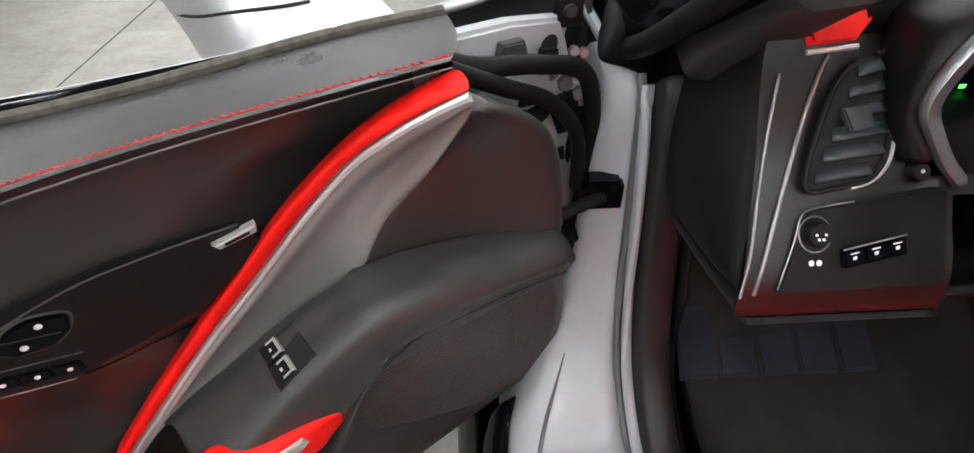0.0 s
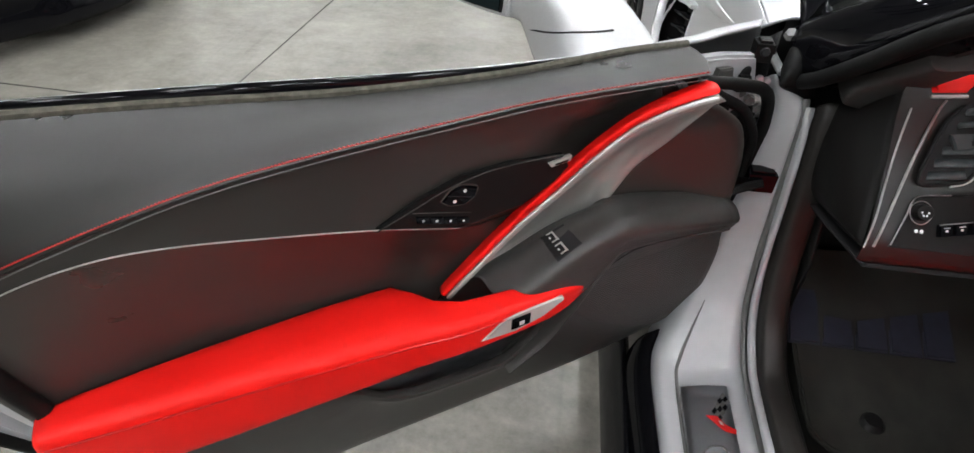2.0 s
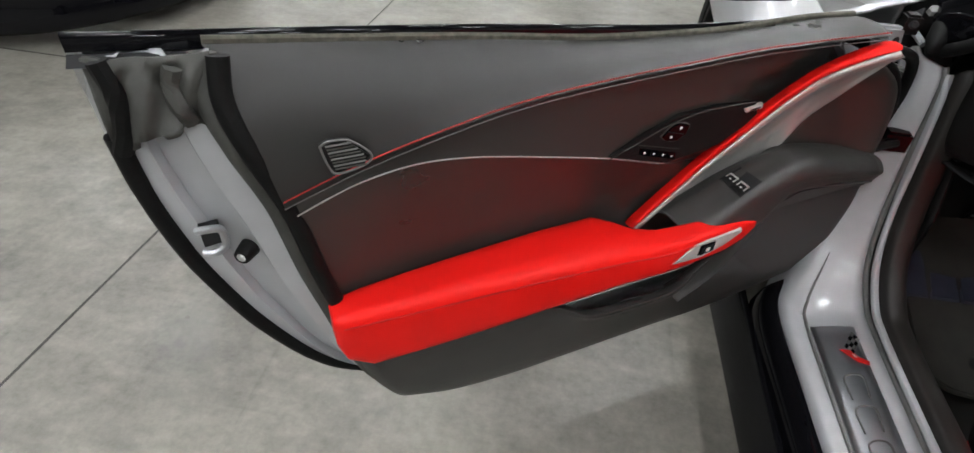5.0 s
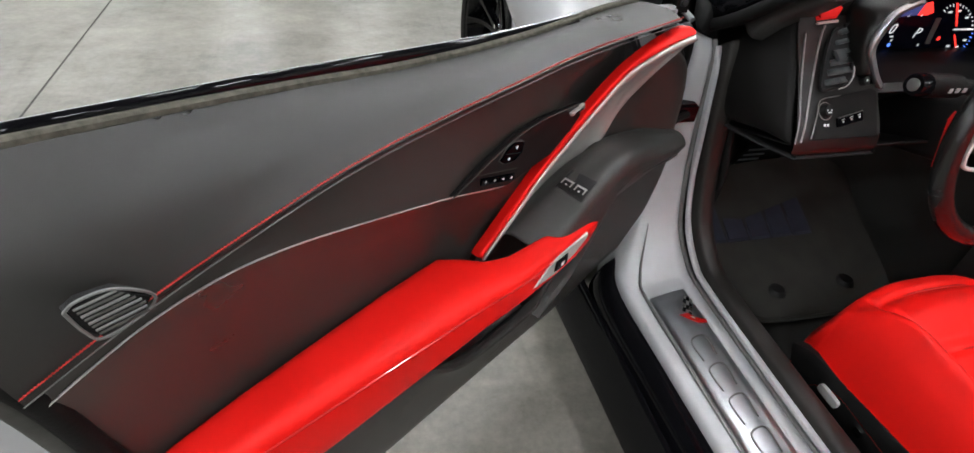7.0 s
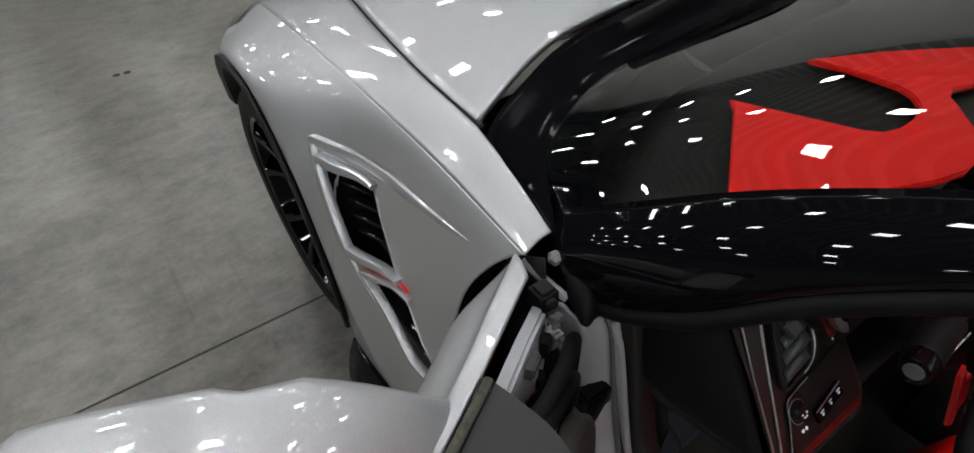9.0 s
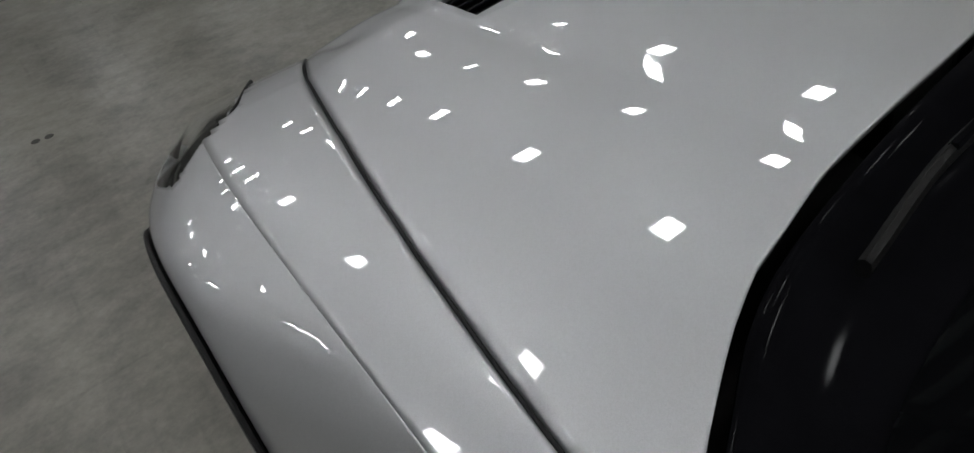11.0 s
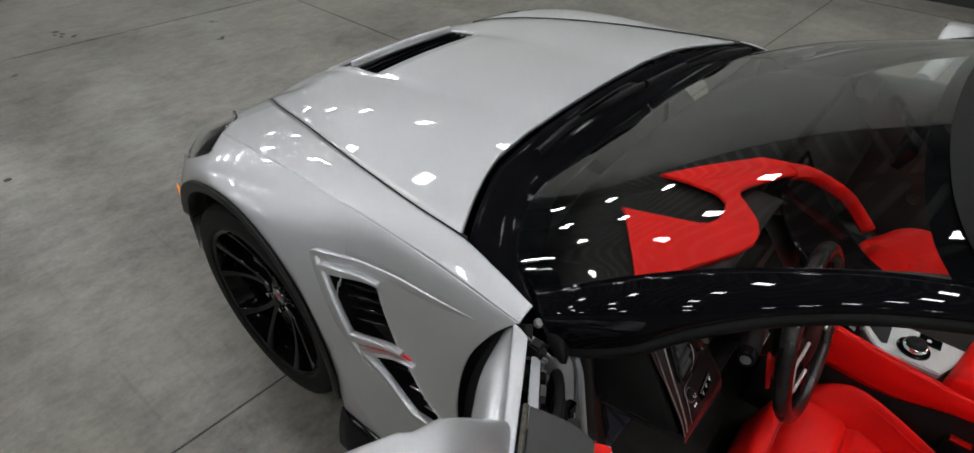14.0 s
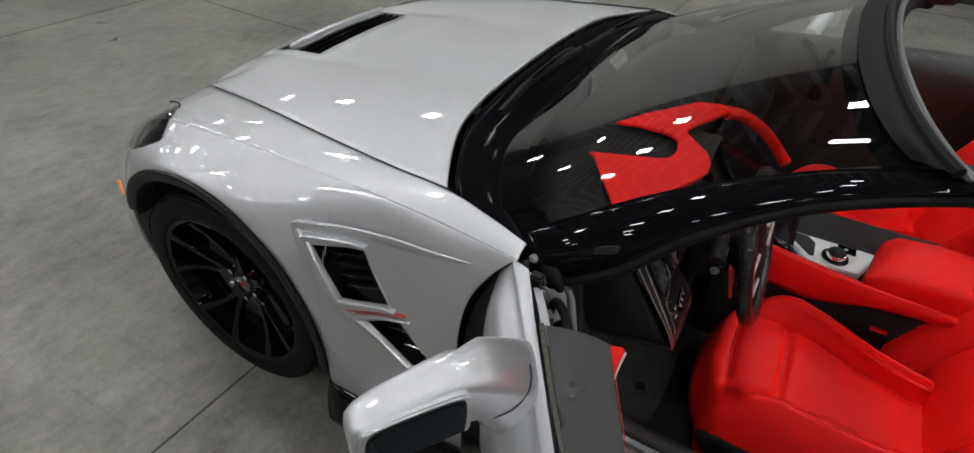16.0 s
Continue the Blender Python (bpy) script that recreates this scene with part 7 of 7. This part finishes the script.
part("centre_panel", loft([[(-0.12, -1.075, 0.83), (0, -1.075, 0.835), (0.12, -1.075, 0.83)], [(-0.13, -1.15, 0.72), (0, -1.15, 0.72), (0.13, -1.15, 0.72)], [(-0.14, -1.28, 0.60), (0, -1.28, 0.60), (0.14, -1.28, 0.60)], [(-0.145, -1.36, 0.555), (0, -1.36, 0.555), (0.145, -1.36, 0.555)]], 12, 16), GLOSS, dash, solid=0.006)

# steering column, wheel, paddles, stalk
TILT_W = radians(15)
WC = Vector((-0.365, -1.270, 0.690))
ax_u = Vector((1, 0, 0))
ax_v = Vector((0, math.sin(TILT_W), math.cos(TILT_W)))
ax_n = Vector((0, -math.cos(TILT_W), math.sin(TILT_W)))
R_W = 0.176


def torus(c, u, v, n, R, r, steps=64, m=14, squash=0.12):
    rows = []
    for i in range(steps):
        t = 2 * math.pi * i / steps
        k = R * (1 - squash * max(0, -math.sin(t)) ** 3)
        o = u * math.cos(t) + v * math.sin(t)
        rows.append([c + o * (k + r * math.cos(a)) + n * (r * math.sin(a)) for a in [2 * math.pi * j / m for j in range(m)]])
    bm = bmesh.new()
    grid(bm, rows + [rows[0]], closed=True)
    bmesh.ops.remove_doubles(bm, verts=bm.verts, dist=1e-6)
    bmesh.ops.recalc_face_normals(bm, faces=bm.faces)
    return bm


stw = part("steering_wheel", torus(WC, ax_u, ax_v, ax_n, R_W, 0.0165), GRIP, car, "black leather sports steering wheel", sharp=80)
part("wheel_boss", skin([ring(WC - ax_n * d, ax_u * w, ax_v * h, 0.6, 24) for d, w, h in ((-0.012, 0.045, 0.040), (-0.005, 0.062, 0.055), (0.03, 0.068, 0.06), (0.06, 0.05, 0.05))]), HIDE_DASH, stw)
for t, w in ((172, 0.030), (8, 0.030), (262, 0.026), (278, 0.026)):
    a = radians(t)
    o = ax_u * math.cos(a) + ax_v * math.sin(a)
    sd = ax_u * -math.sin(a) + ax_v * math.cos(a)
    part("wheel_spoke", skin([ring(WC + o * r - ax_n * d, sd * w * k, ax_n * 0.008, 0.5, 14) for r, d, k in ((0.05, 0.0, 1.0), (0.09, 0.004, 0.85), (0.13, 0.006, 0.7), (R_W - 0.008, 0.002, 0.75))]), PLASTIC if w > 0.028 else GLOSS, stw)
for s in (-1, 1):
    rim_o = [(0.060 * s, 0.026), (0.100 * s, 0.030), (0.150 * s, 0.040), (0.156 * s, 0.020), (0.158 * s, -0.016), (0.120 * s, -0.026), (0.070 * s, -0.034)]
    part("spoke_trim", tube([WC + ax_u * a + ax_v * b_ + ax_n * 0.012 for a, b_ in rim_o], 0.0035, 8, 60), SATIN, stw, "satin silver spoke outline")
    for k in range(4):
        part("wheel_button", disc(bmesh.new(), WC + ax_u * ((0.092 + 0.018 * (k % 2)) * s) + ax_v * (0.012 - 0.020 * (k // 2)) + ax_n * 0.007, ax_n, 0.0075, 0.0065, 0.004, 16), GLOSS, stw)
for s in (-1, 1):
    q = WC - ax_n * 0.035 + ax_u * (0.125 * s)
    part("shift_paddle", prism([(0.0, -0.020), (0.018 * s, -0.026), (0.024 * s, -0.046), (0.030 * s, -0.044), (0.032 * s, 0.034), (0.024 * s, 0.044), (0.018 * s, 0.020), (0.0, 0.016)], lambda a, b_, h, q=q: q + ax_u * a + ax_v * (b_ + 0.01) + ax_n * h, 0.006, 0.002), REDPLASTIC, stw, "red shift paddle")
col = part("steering_column", skin([ring(WC - ax_n * d, ax_u * w, ax_v * h, 0.5, 20) for d, w, h in ((0.05, 0.05, 0.05), (0.08, 0.06, 0.06), (0.16, 0.065, 0.06), (0.24, 0.07, 0.06))]), PLASTIC, car, "black steering column shroud")
stk = part("stalk", tube([(-0.43, -1.19, 0.745), (-0.50, -1.19, 0.757), (-0.575, -1.197, 0.765)], lambda f: 0.010 + 0.008 * (f > 0.45), 14, 24), PLASTIC, col, "black lamp stalk")
part("stalk_end", disc(bmesh.new(), (-0.575, -1.197, 0.765), (-1, -0.09, 0.1), 0.0175, 0.0165, 0.022, 24), GLOSS, stk)
part("stalk_ring", disc(bmesh.new(), (-0.5962, -1.199, 0.7673), (-1, -0.09, 0.1), 0.010, 0.009, 0.0016, 24), TRIMGREY, stk)
for k in range(3):
    part("stalk_mark", box(-0.535 + 0.014 * k, -0.528 + 0.014 * k, -1.211, -1.2095, 0.757, 0.764, 0), WHITE, stk)


# ---- seats ----
def seat(cx, label):
    st = part("seat", skin([ring((cx, -1.48, z), (w, 0, 0), (0, l, 0), 0.35, 24) for z, w, l in ((0.20, 0.15, 0.18), (0.24, 0.16, 0.21), (0.285, 0.165, 0.225))]), PLASTIC, car, label)

    def cush(x, y):
        a, f = abs(x) / 0.262, (-1.232 - y) / 0.50
        front = 0.386 + 0.034 * ease(0, 0.22, f) - 0.03 * f + 0.010 * (1 - (a / 0.6) ** 2) * (a < 0.6)
        side = 0.066 * ease(0.60, 0.84, a) * ease(0.05, 0.40, f) - 0.05 * ease(0.84, 0.95, a) - 0.13 * ease(0.93, 1.0, a) - 0.020 * math.exp(-((a - 0.60) / 0.035) ** 2) * ease(0.08, 0.16, f)
        lead = -0.13 * (1 - ease(-0.02, 0.075, f))
        groove = (-0.014 * math.exp(-((f - 0.386) / 0.020) ** 2) - 0.010 * math.exp(-((f - 0.14) / 0.020) ** 2)) * (a < 0.6)
        return front + side + lead + groove
    def wx(x, f):
        """The side next to the console is slimmer and tapers to the back."""
        return x if x * cx > 0 else x * (0.72 - 0.52 * ease(0.30, 1.0, f))

    rows = []
    for i in range(81):
        f = i / 80
        row = []
        for j in range(105):
            x = -0.262 + 0.524 * j / 104
            bow = 0.075 * (abs(x) / 0.262) ** 2.6 * (1 - ease(0, 0.35, f))
            y = -1.232 - 0.50 * f - bow
            row.append(Vector((cx + wx(x, f), y, cush(x, -1.232 - 0.50 * f))))
        rows.append(row)
    bm = bmesh.new()
    grid(bm, rows)
    bmesh.ops.recalc_face_normals(bm, faces=bm.faces)
    for pts in ([(a, 0.386) for a in (-0.155, -0.08, 0, 0.08, 0.155)], [(a, 0.14) for a in (-0.155, -0.08, 0, 0.08, 0.155)], [(-0.157, f) for f in (0.14, 0.3, 0.5, 0.75)], [(0.157, f) for f in (0.14, 0.3, 0.5, 0.75)]):
        part("seat_seam", tube([(cx + wx(a, f), -1.232 - 0.50 * f - 0.075 * (abs(a) / 0.262) ** 2.6 * (1 - ease(0, 0.35, f)), cush(a, -1.232 - 0.50 * f) + 0.0005) for a, f in pts], 0.0022, 6, 24), CALIPER, st)
    part("seat_cushion", bm, RED, st, "red leather bolstered cushion", sharp=80, solid=0.02)
    rows = []
    for i in range(71):
        g = i / 70
        half = 0.255 - 0.02 * ease(0.5, 1.0, g) - 0.10 * ease(0.80, 1.0, g)
        row = []
        for j in range(91):
            a = -1 + 2 * j / 90
            bol = 0.085 * ease(0.52, 0.92, abs(a)) * (1 - 0.55 * ease(0.5, 0.95, g)) - 0.14 * ease(0.94, 1.0, abs(a))
            pad_ = 0.018 * math.exp(-((g - 0.18) / 0.16) ** 2) * (abs(a) < 0.55) - 0.014 * math.exp(-((abs(a) - 0.55) / 0.03) ** 2) - 0.012 * math.exp(-((g - 0.40) / 0.02) ** 2) * (abs(a) < 0.55)
            y = -1.720 - 0.27 * g - 0.03 * g * g + bol + pad_
            z = 0.345 + 0.66 * g - 0.03 * ease(0.9, 1.0, g) * abs(a)
            row.append(Vector((cx + half * a, y, z)))
        rows.append(row)
    bm = bmesh.new()
    grid(bm, rows)
    bmesh.ops.recalc_face_normals(bm, faces=bm.faces)
    part("backrest", bm, RED, st, "red leather bolstered backrest", sharp=80, solid=0.05)
    part("back_shell", skin([ring((cx, -1.78 - 0.26 * g, 0.36 + 0.64 * g), (0.235 - 0.07 * g, 0, 0), (0, 0.03, 0.012), 0.4, 20) for g in (0, 0.3, 0.6, 0.9, 1.0)]), PLASTIC, st)
    for s in (-1, 1):
        part("side_cover", skin([ring((cx + s * (0.248 if s * cx > 0 else 0.165), y, z), (0.014, 0, 0), (0, 0.012, h), 0.5, 14) for y, z, h in ((-1.30, 0.268, 0.022), (-1.34, 0.272, 0.040), (-1.45, 0.275, 0.046), (-1.62, 0.285, 0.050), (-1.74, 0.29, 0.04))]), PLASTIC, st, "black seat side cover")
    x = cx - 0.266
    for y, ln in ((-1.40, 0.022), (-1.47, 0.008), (-1.53, 0.010)):
        part("seat_switch", skin([ring((x - 0.004 * k, y, 0.285), (0, ln, 0), (0, 0, 0.008), 0.6, 12) for k in (0, 1, 2)]), CHROME if ln < 0.02 else SATIN, st, "seat adjuster switch")
    return st


seat(-0.365, "red leather driver seat with black base")
seat(0.365, "red leather passenger seat with black base")

# ---- centre console ----
cons = part("centre_console", loft([[(-0.150, -1.20, 0.17), (-0.150, -1.5, 0.17), (-0.155, -2.04, 0.17)], [(-0.150, -1.20, 0.50), (-0.150, -1.5, 0.48), (-0.155, -2.04, 0.48)], [(-0.135, -1.22, 0.555), (-0.140, -1.5, 0.538), (-0.150, -2.04, 0.54)], [(0.135, -1.22, 0.555), (0.140, -1.5, 0.538), (0.150, -2.04, 0.54)], [(0.150, -1.20, 0.50), (0.150, -1.5, 0.48), (0.155, -2.04, 0.48)], [(0.150, -1.20, 0.17), (0.150, -1.5, 0.17), (0.155, -2.04, 0.17)]], 16, 26), CARPET, car, "centre console with red side and silver panel", solid=0.004)
part("console_side", loft([[(-0.147, -1.27, 0.575), (-0.152, -1.45, 0.555), (-0.158, -1.60, 0.545), (-0.164, -1.85, 0.535)], [(-0.156, -1.27, 0.530), (-0.160, -1.45, 0.505), (-0.166, -1.60, 0.520), (-0.170, -1.85, 0.532)], [(-0.152, -1.27, 0.458), (-0.156, -1.45, 0.452), (-0.160, -1.60, 0.496), (-0.166, -1.85, 0.526)]], 24, 8), RED, cons, "red leather console side pad", solid=0.01)
pnl = part("console_panel", prism([(-0.146, -1.40), (-0.052, -1.325), (-0.030, -1.325), (-0.026, -1.575), (-0.143, -1.525)], lambda a, b_, h: Vector((a, b_, 0.540 + h)), 0.016, 0.003), SATIN, cons, "satin silver selector panel")
part("shift_well", prism([(-0.125, -1.405), (-0.052, -1.342), (-0.036, -1.342), (-0.036, -1.395), (-0.06, -1.415), (-0.12, -1.416)], lambda a, b_, h: Vector((a, b_, 0.5555 + h)), 0.002, 0), DARK, pnl)
for r0, r1, z, h, ma in ((0.034, 0.033, 0.5555, 0.006, GLOSS), (0.026, 0.025, 0.561, 0.012, CHROME), (0.022, 0.020, 0.572, 0.008, PLASTIC)):
    part("mode_knob", disc(bmesh.new(), (-0.098, -1.466, z), (0, 0, 1), r0, r1, h, 36), ma, pnl)
part("panel_button", box(-0.065, -0.035, -1.515, -1.47, 0.5555, 0.560, 0.001), GLOSS, pnl)
part("knob_mark", disc(bmesh.new(), (-0.052, -1.49, 0.5602), (0, 0, 1), 0.005, 0.005, 0.0008, 16), SATIN, pnl)
part("armrest_lid", skin([ring((-0.066, y, 0.556 + dz), (w, -0.20 * w, 0), (0, 0, h), 0.4, 24) for y, w, h, dz in ((-1.552, 0.088, 0.010, -0.006), (-1.560, 0.096, 0.026, 0.0), (-1.585, 0.100, 0.040, 0.008), (-1.66, 0.102, 0.044, 0.012), (-1.80, 0.102, 0.044, 0.010), (-2.0, 0.10, 0.038, 0.006))]), RED, cons, "red leather console armrest lid")
part("lid_seam", tube([(-0.158, -1.555, 0.535), (-0.160, -1.60, 0.533), (-0.1605, -1.66, 0.531)], 0.003, 6, 12), DARK, cons)
part("buckle", box(-0.176, -0.158, -1.65, -1.60, 0.30, 0.424, 0.003), PLASTIC, car, "black seat-belt buckle")
part("buckle_button", box(-0.174, -0.160, -1.645, -1.605, 0.424, 0.430, 0.001), REDPLASTIC, car, "red buckle release button")

# ---- passenger side ----
pdr = part("passenger_door", loft([[(0.93, -0.86, 0.30), (0.94, -1.4, 0.28), (0.94, -2.05, 0.30)], [(0.965, -0.84, 0.55), (0.99, -1.4, 0.55), (0.97, -2.04, 0.58)], [(0.93, -0.86, 0.74), (0.955, -1.4, 0.76), (0.94, -2.04, 0.80)], [(0.80, -0.90, 0.81), (0.865, -1.4, 0.835), (0.88, -2.04, 0.86)]], 24, 16), SILVER, car, "closed silver passenger door", solid=0.006)
part("inner_trim", loft([[(0.80, -0.92, 0.815), (0.86, -1.4, 0.84), (0.87, -2.04, 0.865)], [(0.76, -0.94, 0.825), (0.80, -1.4, 0.845), (0.82, -2.04, 0.86)], [(0.735, -0.96, 0.77), (0.76, -1.4, 0.79), (0.77, -2.04, 0.80)], [(0.76, -0.98, 0.55), (0.775, -1.4, 0.55), (0.78, -2.04, 0.55)], [(0.74, -1.0, 0.30), (0.75, -1.4, 0.30), (0.75, -2.04, 0.30)]], 24, 18), HIDE_SOFT, pdr, "black inner door trim", solid=0.004)
part("door_handle", skin([ring((0.80 + 0.002 * k, -1.62, 0.842 + 0.006 * k), (0.010, 0, 0), (0, 0.045, 0), 0.6, 14) for k in (0, 1)]), SATIN, pdr)
b = skin([ring((x + 0.06, -1.25, 0.864 + dz), (0, 0.05, 0), (0, 0, h), 0.55, 20) for x, h, dz in ((1.02, 0.03, -0.03), (1.06, 0.045, -0.01), (1.12, 0.055, 0), (1.20, 0.052, 0), (1.235, 0.03, 0))])
part("wing_mirror", b, SILVER, car, "silver far-side door mirror")
part("mirror_foot", tube([(0.93, -1.22, 0.80), (1.0, -1.235, 0.825), (1.09, -1.25, 0.845)], 0.03, 10, 10), SILVER, car)

# ---- second car at the far side of the hall ----
oc = thing("parked_car", "white parked car with black lower skirt", "car", (-3.25, 0.93, 0))


def oc_row(z, out):
    return [(-4.4, -0.93 - out, z), (-2.4, -0.95 - out, z), (-1.0, -0.93 - out, z), (-0.35, -0.80 - out * 0.8, z), (-0.03 + out * 0.8, -0.40, z), (0.05 + out, 0.0, z), (-0.03 + out * 0.8, 0.40, z), (-0.35, 0.80 + out * 0.8, z), (-1.0, 0.93 + out, z), (-2.4, 0.95 + out, z), (-4.4, 0.93 + out, z)]


part("body", loft([oc_row(0.26, 0.0), oc_row(0.45, 0.03), oc_row(0.62, 0.0), oc_row(0.75, -0.12)], 60, 14), WHITECAR, oc, solid=0.01)
part("lower_skirt", loft([oc_row(0.27, 0.0), oc_row(0.18, 0.01), oc_row(0.09, 0.03), oc_row(0.07, -0.03)], 60, 10), GLOSS, oc, "black lower skirt", solid=0.01)
part("bonnet", loft([[(-4.3, -0.80, 0.72), (-2.4, -0.82, 0.76), (-1.0, -0.80, 0.76), (-0.3, -0.55, 0.73)], [(-4.3, 0, 0.78), (-2.4, 0, 0.84), (-1.0, 0, 0.82), (-0.06, 0, 0.74)], [(-4.3, 0.80, 0.72), (-2.4, 0.82, 0.76), (-1.0, 0.80, 0.76), (-0.3, 0.55, 0.73)]], 20, 12), WHITECAR, oc, solid=0.01)
part("cabin", loft([[(-1.5, -0.72, 0.76), (-2.0, -0.60, 1.15), (-3.2, -0.58, 1.18), (-4.1, -0.7, 0.78)], [(-1.4, 0, 0.82), (-1.95, 0, 1.22), (-3.2, 0, 1.24), (-4.2, 0, 0.80)], [(-1.5, 0.72, 0.76), (-2.0, 0.60, 1.15), (-3.2, 0.58, 1.18), (-4.1, 0.7, 0.78)]], 20, 12), GLOSS, oc, "dark glazed cabin", solid=0.01)
for x, y in ((-0.95, -0.83), (-0.95, 0.83), (-3.6, -0.83), (-3.6, 0.83)):
    w = part("wheel", tyre_mesh(0.33, 0.10, 0.24), TYRE, oc, "dark wheel", Matrix.Translation((x, y, 0.332)) @ Matrix.Rotation(math.pi / 2 * (1 if y < 0 else -1), 4, "Z"))
    part("rim", rim_mesh(0.24, 0.10), RIMBLACK, w)
